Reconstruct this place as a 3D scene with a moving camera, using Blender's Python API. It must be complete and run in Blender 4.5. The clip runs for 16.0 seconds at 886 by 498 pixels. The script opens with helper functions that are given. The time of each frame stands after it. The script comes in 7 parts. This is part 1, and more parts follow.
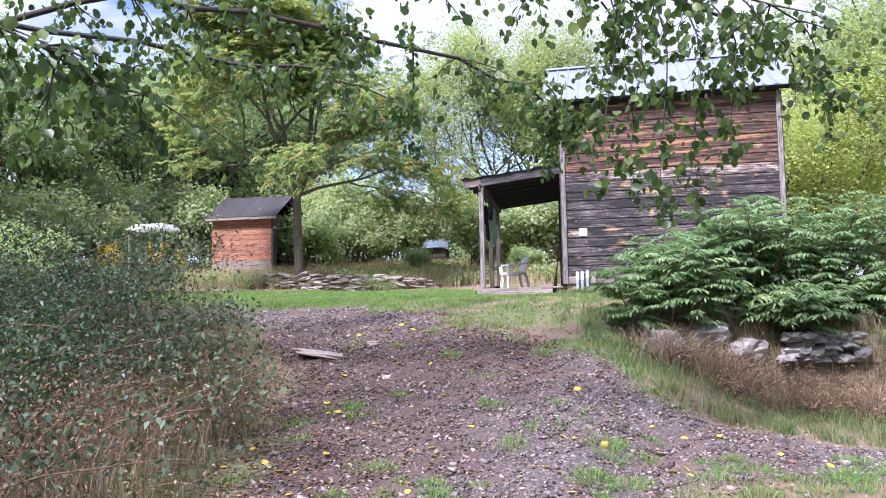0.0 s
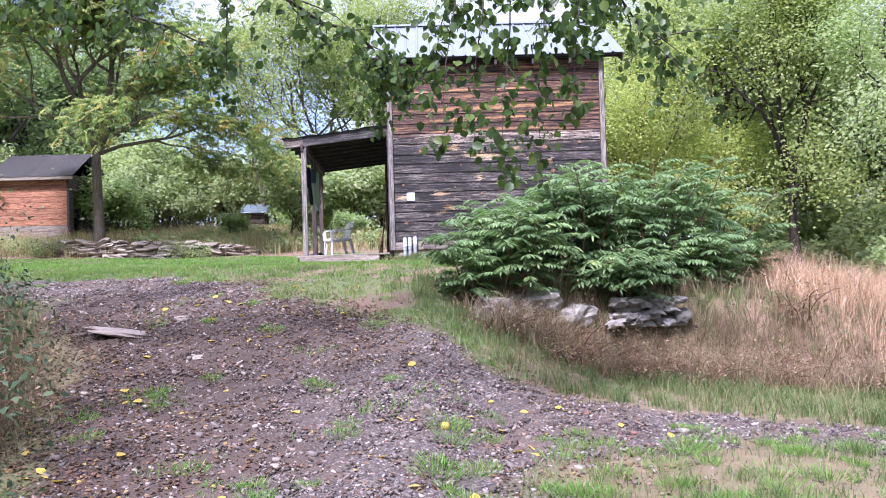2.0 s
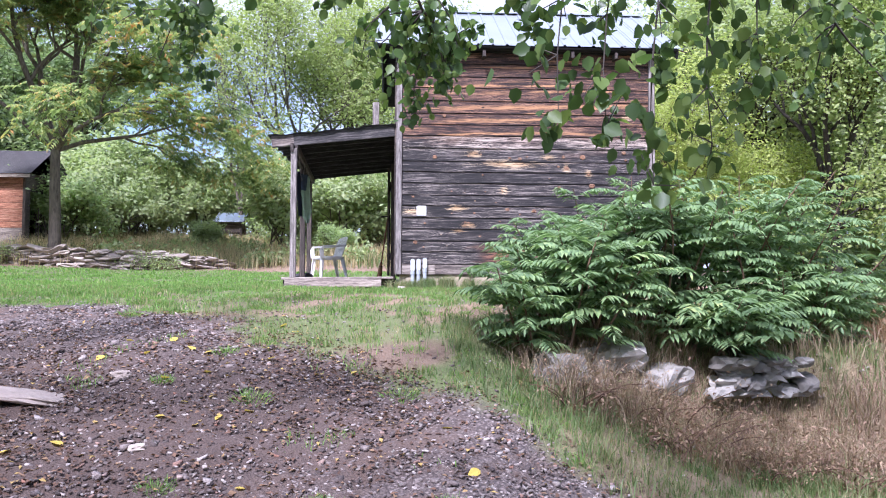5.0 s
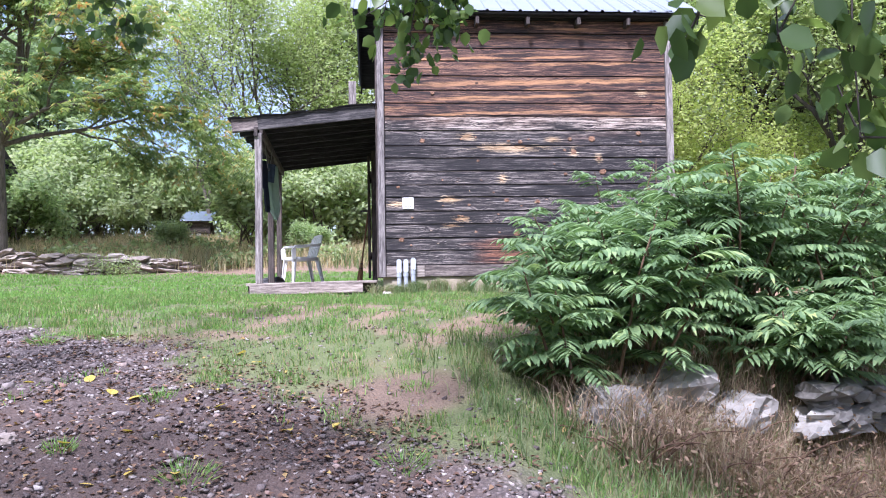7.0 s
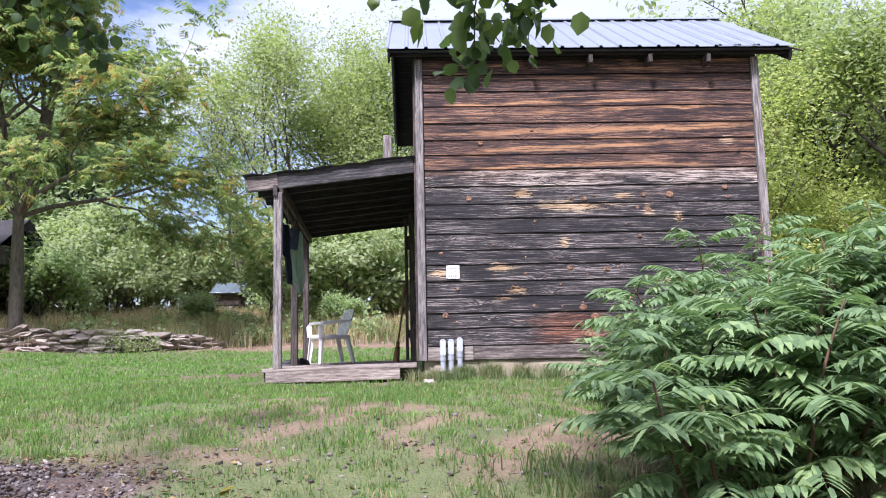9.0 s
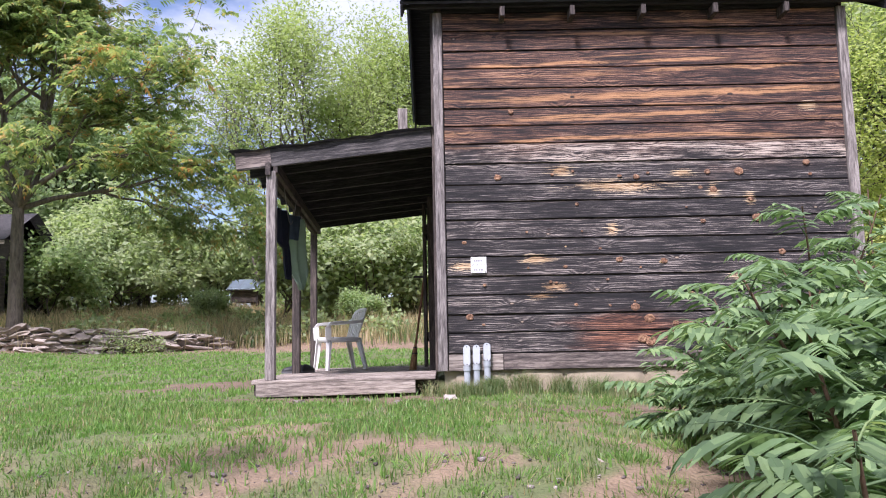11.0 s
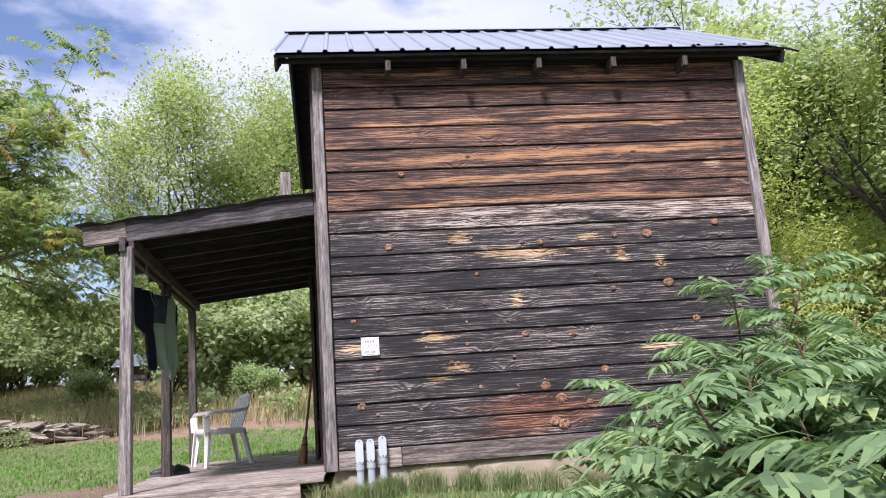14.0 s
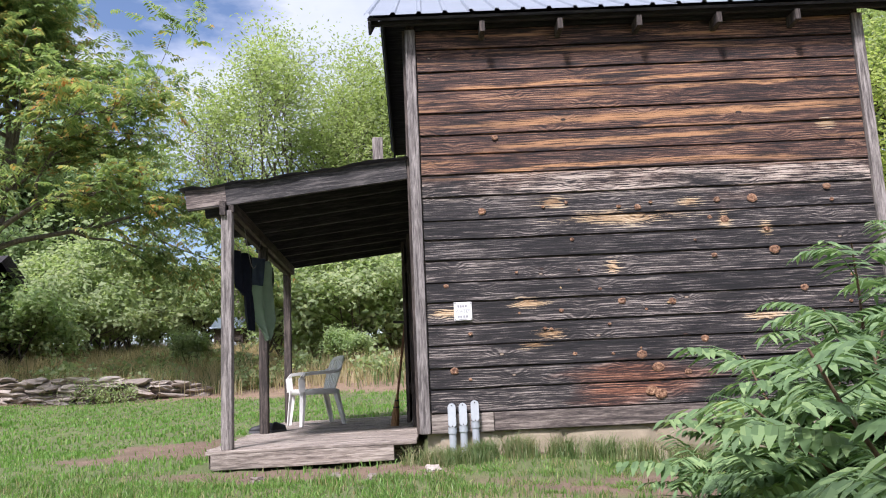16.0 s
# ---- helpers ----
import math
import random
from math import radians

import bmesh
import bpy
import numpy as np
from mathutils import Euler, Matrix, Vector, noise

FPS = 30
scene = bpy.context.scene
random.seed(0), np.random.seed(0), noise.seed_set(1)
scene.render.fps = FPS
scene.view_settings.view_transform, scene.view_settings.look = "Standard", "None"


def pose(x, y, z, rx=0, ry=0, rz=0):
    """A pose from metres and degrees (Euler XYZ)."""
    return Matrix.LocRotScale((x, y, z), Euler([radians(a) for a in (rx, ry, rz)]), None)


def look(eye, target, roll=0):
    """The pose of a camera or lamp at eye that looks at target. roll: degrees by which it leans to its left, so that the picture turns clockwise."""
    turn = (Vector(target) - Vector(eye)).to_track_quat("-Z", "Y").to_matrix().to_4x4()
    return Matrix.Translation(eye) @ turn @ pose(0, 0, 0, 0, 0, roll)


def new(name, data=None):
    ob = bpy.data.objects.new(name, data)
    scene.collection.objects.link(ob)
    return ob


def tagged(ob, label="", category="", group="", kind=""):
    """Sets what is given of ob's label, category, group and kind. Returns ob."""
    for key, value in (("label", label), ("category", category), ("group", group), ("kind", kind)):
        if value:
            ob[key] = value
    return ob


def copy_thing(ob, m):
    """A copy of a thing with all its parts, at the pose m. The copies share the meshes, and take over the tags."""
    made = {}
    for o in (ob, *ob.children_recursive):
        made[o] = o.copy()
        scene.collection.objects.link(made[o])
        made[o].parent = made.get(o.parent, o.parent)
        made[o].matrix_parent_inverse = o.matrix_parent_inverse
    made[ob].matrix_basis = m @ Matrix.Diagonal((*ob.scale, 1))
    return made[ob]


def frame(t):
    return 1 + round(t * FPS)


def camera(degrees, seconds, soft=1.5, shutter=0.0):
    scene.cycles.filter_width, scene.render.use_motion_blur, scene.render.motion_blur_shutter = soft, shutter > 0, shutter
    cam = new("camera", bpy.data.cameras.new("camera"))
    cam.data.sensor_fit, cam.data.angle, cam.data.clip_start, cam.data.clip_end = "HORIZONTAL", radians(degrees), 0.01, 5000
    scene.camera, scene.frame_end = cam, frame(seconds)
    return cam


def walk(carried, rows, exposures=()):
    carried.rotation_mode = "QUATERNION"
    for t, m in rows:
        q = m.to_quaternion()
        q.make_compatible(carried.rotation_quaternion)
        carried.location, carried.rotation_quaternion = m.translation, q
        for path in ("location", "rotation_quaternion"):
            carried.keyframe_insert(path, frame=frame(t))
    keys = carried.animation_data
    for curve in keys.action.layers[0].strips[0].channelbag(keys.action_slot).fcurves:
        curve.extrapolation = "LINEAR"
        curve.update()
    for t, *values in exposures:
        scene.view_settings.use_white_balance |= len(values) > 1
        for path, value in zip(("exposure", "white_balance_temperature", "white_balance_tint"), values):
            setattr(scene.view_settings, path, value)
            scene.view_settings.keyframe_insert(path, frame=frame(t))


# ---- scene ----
cam = camera(58.9, 16.0, 1.1)
PATH = [
    (0, (0.898, -15.593, -0.399), (0.483, -13.642, -0.252), -1.1),
    (0.5, (0.883, -15.521, -0.441), (0.651, -13.538, -0.327), -1.4),
    (1, (0.805, -15.321, -0.427), (0.715, -13.324, -0.364), -1.5),
    (1.5, (0.73, -15.157, -0.394), (0.75, -13.157, -0.351), -1.8),
    (2, (0.74, -14.897, -0.372), (0.773, -12.898, -0.322), -1.7),
    (2.5, (0.667, -14.605, -0.369), (0.671, -12.606, -0.293), -0.6),
    (3, (0.531, -14.166, -0.335), (0.543, -12.168, -0.241), -0.0),
    (5.5, (0.119, -11.987, -0.128), (0.221, -9.991, -0.044), 0.2),
    (6, (0.081, -11.566, -0.124), (0.156, -9.569, -0.055), -0.3),
    (6.5, (0.019, -11.088, -0.095), (0.125, -9.092, -0.036), -0.5),
    (7, (0.031, -10.716, -0.036), (0.188, -8.724, 0.041), -0.9),
    (7.5, (0.042, -10.271, 0.024), (0.165, -8.282, 0.187), -1.3),
    (8, (0.008, -9.818, 0.078), (0.115, -7.833, 0.295), -1.3),
    (8.5, (0.039, -9.425, 0.096), (0.132, -7.441, 0.338), -1.3),
    (9, (-0.022, -9.026, 0.123), (0.048, -7.043, 0.378), -1.2),
    (11.5, (0.048, -7.305, 0.311), (0.051, -5.32, 0.557), -1.1),
    (12, (0.028, -7.076, 0.404), (0.079, -5.095, 0.671), -1.7),
    (12.5, (0.123, -6.823, 0.441), (0.238, -4.851, 0.754), -2.6),
    (13, (0.175, -6.773, 0.481), (0.352, -4.812, 0.832), -3.5),
    (13.5, (0.204, -6.79, 0.483), (0.437, -4.841, 0.864), -4.1),
    (14, (0.225, -6.785, 0.487), (0.474, -4.839, 0.873), -4.1),
    (14.5, (0.215, -6.764, 0.489), (0.439, -4.812, 0.862), -3.8),
    (15, (0.193, -6.74, 0.48), (0.347, -4.777, 0.835), -3.4),
    (15.5, (0.179, -6.719, 0.486), (0.254, -4.749, 0.818), -3.1),
    (16, (0.161, -6.706, 0.477), (0.19, -4.732, 0.795), -2.6),
]
walk(cam, [(t, look(e, g, r)) for t, e, g, r in PATH], [(0, 1.20, 5680, 30), (7, 1.26, 5480, 28), (9, 0.97, 5780, 26), (12, 0.88, 5980, 29), (16, 0.76, 6080, 21)])

# ---- sky, sun, exposure ----
SUN_DIR = Vector((-0.32, -0.72, 1.08)).normalized()
world = bpy.data.worlds.new("sky")
scene.world = world
world.use_nodes = True
wn, wl = world.node_tree.nodes, world.node_tree.links
wn.clear()
w_out = wn.new("ShaderNodeOutputWorld")
w_bg = wn.new("ShaderNodeBackground")
w_sky = wn.new("ShaderNodeTexSky")
w_sky.sky_type = "NISHITA"
w_sky.sun_disc = False
w_sky.sun_elevation = math.asin(SUN_DIR.z)
w_sky.sun_rotation = math.atan2(SUN_DIR.x, SUN_DIR.y)
w_tc = wn.new("ShaderNodeTexCoord")
w_map = wn.new("ShaderNodeMapping")
w_map.inputs["Scale"].default_value = (1.0, 1.0, 2.4)
w_map.inputs["Location"].default_value = (0.35, 0.1, 0.6)
w_noise = wn.new("ShaderNodeTexNoise")
w_noise.inputs["Scale"].default_value = 2.6
w_noise.inputs["Detail"].default_value = 7
w_noise.inputs["Roughness"].default_value = 0.55
w_ramp = wn.new("ShaderNodeValToRGB")
w_ramp.color_ramp.elements[0].position = 0.35
w_ramp.color_ramp.elements[1].position = 0.48
w_tone = wn.new("ShaderNodeValToRGB")
w_tone.color_ramp.elements[0].position = 0.42
w_tone.color_ramp.elements[0].color = (5.5, 5.9, 6.5, 1)
w_tone.color_ramp.elements[1].position = 0.68
w_tone.color_ramp.elements[1].color = (4.1, 4.6, 5.5, 1)
w_mix = wn.new("ShaderNodeMix")
w_mix.data_type = "RGBA"
wl.new(w_tc.outputs["Generated"], w_map.inputs["Vector"])
wl.new(w_map.outputs["Vector"], w_noise.inputs["Vector"])
wl.new(w_noise.outputs["Fac"], w_ramp.inputs["Fac"])
wl.new(w_noise.outputs["Fac"], w_tone.inputs["Fac"])
wl.new(w_ramp.outputs["Color"], w_mix.inputs["Factor"])
wl.new(w_sky.outputs["Color"], w_mix.inputs["A"])
wl.new(w_tone.outputs["Color"], w_mix.inputs["B"])
wl.new(w_mix.outputs["Result"], w_bg.inputs["Color"])
w_bg.inputs["Strength"].default_value = 0.10
wl.new(w_bg.outputs["Background"], w_out.inputs["Surface"])

sun_data = bpy.data.lights.new("sun", "SUN")
sun_data.energy = 4.2
sun_data.angle = radians(9)
sun_data.color = (1.0, 0.97, 0.93)
sun = new("sun", sun_data)
sun.matrix_world = look(SUN_DIR * 60, (0, 0, 0))


# ---- material helpers ----
def nodes_of(name):
    m = bpy.data.materials.new(name)
    m.use_nodes = True
    nt = m.node_tree
    return m, nt, nt.nodes["Principled BSDF"], nt.nodes["Material Output"]


def add(nt, kind, **inputs):
    n = nt.nodes.new(kind)
    for k, v in inputs.items():
        n.inputs[k.replace("_", " ")].default_value = v
    return n


def ramp(nt, fac, stops):
    n = nt.nodes.new("ShaderNodeValToRGB")
    els = n.color_ramp.elements
    while len(els) < len(stops):
        els.new(0.5)
    for e, (p, c) in zip(els, stops):
        e.position = p
        e.color = (*c, 1) if len(c) == 3 else c
    nt.links.new(fac, n.inputs["Fac"])
    return n.outputs["Color"]


def grey(nt, fac, a, b):
    return ramp(nt, fac, [(a, (0, 0, 0)), (b, (1, 1, 1))])


def mix(nt, fac, a, b, mode="MIX"):
    n = nt.nodes.new("ShaderNodeMix")
    n.data_type = "RGBA"
    n.blend_type = mode
    for sock, v in ((n.inputs["Factor"], fac), (n.inputs["A"], a), (n.inputs["B"], b)):
        if hasattr(v, "links"):
            nt.links.new(v, sock)
        elif isinstance(v, (int, float)):
            sock.default_value = v
        else:
            sock.default_value = (*v, 1)
    return n.outputs["Result"]


def maths(nt, op, a, b=None, clamp=False):
    n = nt.nodes.new("ShaderNodeMath")
    n.operation = op
    n.use_clamp = clamp
    for i, v in enumerate((a, b)):
        if v is None:
            continue
        if hasattr(v, "links"):
            nt.links.new(v, n.inputs[i])
        else:
            n.inputs[i].default_value = v
    return n.outputs[0]


def coords(nt, scale=(1, 1, 1), where="Object", rand=0.0):
    """Texture coordinates, scaled, and shifted from one object to the next."""
    if where == "World":
        g = nt.nodes.new("ShaderNodeNewGeometry")
        src = g.outputs["Position"]
    else:
        src = nt.nodes.new("ShaderNodeTexCoord").outputs["Object"]
    mp = add(nt, "ShaderNodeMapping", Scale=scale)
    nt.links.new(src, mp.inputs["Vector"])
    out = mp.outputs["Vector"]
    if rand:
        oi = nt.nodes.new("ShaderNodeObjectInfo")
        sc = nt.nodes.new("ShaderNodeVectorMath")
        sc.operation = "ADD"
        comb = nt.nodes.new("ShaderNodeCombineXYZ")
        r = maths(nt, "MULTIPLY", oi.outputs["Random"], rand)
        for ax in "XYZ":
            nt.links.new(r, comb.inputs[ax])
        nt.links.new(out, sc.inputs[0])
        nt.links.new(comb.outputs[0], sc.inputs[1])
        out = sc.outputs[0]
    return out


def noise_tex(nt, vec, scale, detail=4, rough=0.55, distort=0.0):
    n = add(nt, "ShaderNodeTexNoise", Scale=scale, Detail=detail, Roughness=rough, Distortion=distort)
    nt.links.new(vec, n.inputs["Vector"])
    return n.outputs["Fac"]


def bump(nt, bsdf, height, strength=0.4, distance=0.01):
    b = add(nt, "ShaderNodeBump", Strength=strength, Distance=distance)
    nt.links.new(height, b.inputs["Height"])
    nt.links.new(b.outputs["Normal"], bsdf.inputs["Normal"])


# ---- materials ----
def leaf_material(name, stops, glow=0.35, rough=0.45, patch=0.0):
    m, nt, b, out = nodes_of(name)
    g = nt.nodes.new("ShaderNodeNewGeometry")
    v = coords(nt, (1, 1, 1), "World")
    pick = g.outputs["Random Per Island"]
    if patch:
        spot = grey(nt, noise_tex(nt, v, 1.5, 3), 0.3, 0.72)
        pick = maths(nt, "ADD", maths(nt, "MULTIPLY", pick, 1 - patch), maths(nt, "MULTIPLY", spot, patch))
    col = ramp(nt, pick, stops)
    big = noise_tex(nt, v, 0.9, 3)
    col = mix(nt, 0.55, col, mix(nt, big, (0.55, 0.6, 0.5), (1.6, 1.5, 1.3)), "MULTIPLY")
    nt.links.new(col, b.inputs["Base Color"])
    b.inputs["Roughness"].default_value = rough
    b.inputs["Specular IOR Level"].default_value = 0.35
    t = nt.nodes.new("ShaderNodeBsdfTranslucent")
    tc = mix(nt, 1.0, col, (1.15, 1.25, 0.8), "MULTIPLY")
    nt.links.new(tc, t.inputs["Color"])
    ms = nt.nodes.new("ShaderNodeMixShader")
    ms.inputs[0].default_value = glow
    nt.links.new(b.outputs[0], ms.inputs[1])
    nt.links.new(t.outputs[0], ms.inputs[2])
    nt.links.new(ms.outputs[0], out.inputs["Surface"])
    return m


LEAF_SUMAC = leaf_material("sumac_leaf", [(0, (0.095, 0.155, 0.078)), (0.5, (0.15, 0.24, 0.115)), (0.85, (0.26, 0.365, 0.175)), (1, (0.40, 0.46, 0.18))], 0.34, 0.5, 0.3)
LEAF_DARK = leaf_material("bramble_leaf", [(0, (0.035, 0.058, 0.035)), (0.6, (0.068, 0.108, 0.058)), (0.9, (0.12, 0.165, 0.085)), (1, (0.20, 0.15, 0.085))], 0.25, 0.45, 0.3)
LEAF_BOUGH = leaf_material("bough_leaf", [(0, (0.04, 0.075, 0.026)), (0.6, (0.08, 0.14, 0.045)), (1, (0.17, 0.24, 0.07))], 0.45, 0.4)
LEAF_LIGHT = leaf_material("light_leaf", [(0, (0.29, 0.39, 0.205)), (0.6, (0.37, 0.47, 0.245)), (1, (0.45, 0.53, 0.30))], 0.5, 0.62)
LEAF_ASH = leaf_material("ash_leaf", [(0, (0.26, 0.33, 0.14)), (0.6, (0.34, 0.41, 0.17)), (1, (0.43, 0.48, 0.21))], 0.5, 0.62, 0.4)
LEAF_YELLOW = leaf_material("yellow_green_leaf", [(0, (0.36, 0.43, 0.15)), (0.6, (0.44, 0.50, 0.175)), (1, (0.52, 0.56, 0.22))], 0.5, 0.62, 0.4)
LEAF_MID = leaf_material("hedge_leaf", [(0, (0.27, 0.345, 0.195)), (0.6, (0.36, 0.43, 0.245)), (1, (0.50, 0.53, 0.31))], 0.5, 0.62, 0.4)
LEAF_FOREST = leaf_material("forest_leaf", [(0, (0.17, 0.25, 0.13)), (0.6, (0.27, 0.36, 0.20)), (1, (0.41, 0.48, 0.25))], 0.45, 0.62, 0.4)
LEAF_TURNING = leaf_material("turning_leaf", [(0, (0.09, 0.14, 0.07)), (0.42, (0.20, 0.28, 0.12)), (0.64, (0.38, 0.43, 0.19)), (0.76, (0.50, 0.38, 0.16)), (0.9, (0.58, 0.26, 0.12))], 0.5, 0.5, 0.6)
LEAF_GREY = leaf_material("sparse_leaf", [(0, (0.16, 0.22, 0.10)), (1, (0.27, 0.32, 0.17))], 0.4)
LEAF_RUST = leaf_material("rust_leaf", [(0, (0.17, 0.11, 0.08)), (0.6, (0.31, 0.205, 0.15)), (0.9, (0.44, 0.32, 0.23)), (1, (0.24, 0.26, 0.12))], 0.35, 0.6)
GRASS = leaf_material("lawn_blade", [(0, (0.12, 0.235, 0.06)), (0.6, (0.195, 0.36, 0.09)), (0.9, (0.28, 0.43, 0.135)), (1, (0.40, 0.37, 0.19))], 0.48)
GRASS_MIXED = leaf_material("rough_blade", [(0, (0.066, 0.123, 0.040)), (0.5, (0.114, 0.185, 0.062)), (0.75, (0.220, 0.229, 0.114)), (1, (0.352, 0.290, 0.194))], 0.3)
GRASS_FRONT = leaf_material("trodden_blade", [(0, (0.085, 0.16, 0.045)), (0.5, (0.15, 0.26, 0.07)), (0.78, (0.25, 0.31, 0.12)), (0.9, (0.36, 0.30, 0.17)), (1, (0.44, 0.35, 0.24))], 0.35)
GRASS_VERGE = leaf_material("verge_blade", [(0, (0.075, 0.125, 0.045)), (0.45, (0.13, 0.20, 0.075)), (0.68, (0.24, 0.25, 0.13)), (1, (0.40, 0.32, 0.22))], 0.35, 0.5, 0.45)
GRASS_MEADOW = leaf_material("meadow_stalk", [(0, (0.30, 0.25, 0.15)), (0.5, (0.50, 0.41, 0.27)), (0.8, (0.64, 0.54, 0.38)), (1, (0.34, 0.38, 0.17))], 0.45, 0.6, 0.35)
GRASS_HAY = leaf_material("hay_stalk", [(0, (0.36, 0.23, 0.17)), (0.5, (0.56, 0.39, 0.30)), (1, (0.66, 0.50, 0.40))], 0.3, 0.6)
YELLOW_LEAF = leaf_material("yellow_fallen_leaf", [(0, (0.50, 0.34, 0.06)), (0.6, (0.60, 0.45, 0.10)), (1, (0.55, 0.40, 0.2))], 0.3)

LITTER = leaf_material("dead_leaf", [(0, (0.07, 0.04, 0.03)), (0.6, (0.15, 0.085, 0.06)), (0.92, (0.25, 0.16, 0.10)), (1, (0.42, 0.30, 0.10))], 0.15, 0.7)
GRASS_BROWN = leaf_material("brown_weed", [(0, (0.17, 0.12, 0.09)), (0.5, (0.33, 0.24, 0.18)), (0.85, (0.47, 0.37, 0.28)), (1, (0.24, 0.26, 0.13))], 0.35, 0.6)
GRASS_WITHERED = leaf_material("withered_stalk", [(0, (0.10, 0.07, 0.05)), (0.5, (0.19, 0.135, 0.095)), (0.85, (0.32, 0.245, 0.17)), (1, (0.11, 0.14, 0.06))], 0.25, 0.6, 0.3)
GOLD = leaf_material("golden_flower", [(0, (0.5, 0.33, 0.02)), (1, (0.75, 0.55, 0.05))], 0.3)


def bark_material(name, dark, light, scale=6.0):
    m, nt, b, out = nodes_of(name)
    v = coords(nt, (1, 1, 0.22), "World")
    n = noise_tex(nt, v, scale * 3, 6, 0.65, 0.6)
    n2 = noise_tex(nt, coords(nt, (1, 1, 1), "World"), 1.6, 3)
    col = mix(nt, 0.5, ramp(nt, n, [(0.3, dark), (0.7, light)]), mix(nt, n2, (0.5, 0.5, 0.5), (1.4, 1.4, 1.35)), "MULTIPLY")
    nt.links.new(col, b.inputs["Base Color"])
    b.inputs["Roughness"].default_value = 0.9
    bump(nt, b, n, 0.8, 0.02)
    return m


BARK = bark_material("grey_bark", (0.06, 0.048, 0.038), (0.21, 0.175, 0.14))
BARK_DARK = bark_material("dark_bark", (0.02, 0.017, 0.014), (0.085, 0.07, 0.058))
STEM = bark_material("sumac_stem", (0.10, 0.06, 0.04), (0.22, 0.13, 0.08), 10)


def wood_material(name, dark, mid, light, axis="X", rough=0.82, contrast=1.0, cracks=1.0):
    """Weathered timber whose grain runs along one axis of the piece."""
    m, nt, b, out = nodes_of(name)
    s = {"X": (0.7, 9, 9), "Y": (9, 0.7, 9), "Z": (9, 9, 0.7)}[axis]
    v = coords(nt, s, "Object", 37.0)
    grain = noise_tex(nt, v, 5.0, 8, 0.62, 0.5)
    fine = noise_tex(nt, v, 22.0, 4, 0.6, 0.2)
    patch = noise_tex(nt, coords(nt, tuple(0.35 * c ** 0.6 for c in s), "Object", 11.0), 2.2, 4)
    g = maths(nt, "ADD", maths(nt, "MULTIPLY", grain, 0.65), maths(nt, "MULTIPLY", fine, 0.35))
    col = ramp(nt, g, [(0.5 - 0.10 * contrast, dark), (0.5, mid), (0.5 + 0.10 * contrast, light)])
    col = mix(nt, 0.6, col, mix(nt, patch, (0.45, 0.45, 0.47), (1.4, 1.36, 1.3)), "MULTIPLY")
    oi = nt.nodes.new("ShaderNodeObjectInfo")
    col = mix(nt, 0.5, col, mix(nt, oi.outputs["Random"], (0.7, 0.7, 0.72), (1.25, 1.22, 1.18)), "MULTIPLY")
    nt.links.new(col, b.inputs["Base Color"])
    b.inputs["Roughness"].default_value = rough
    bump(nt, b, g, 0.55 * cracks, 0.008)
    return m


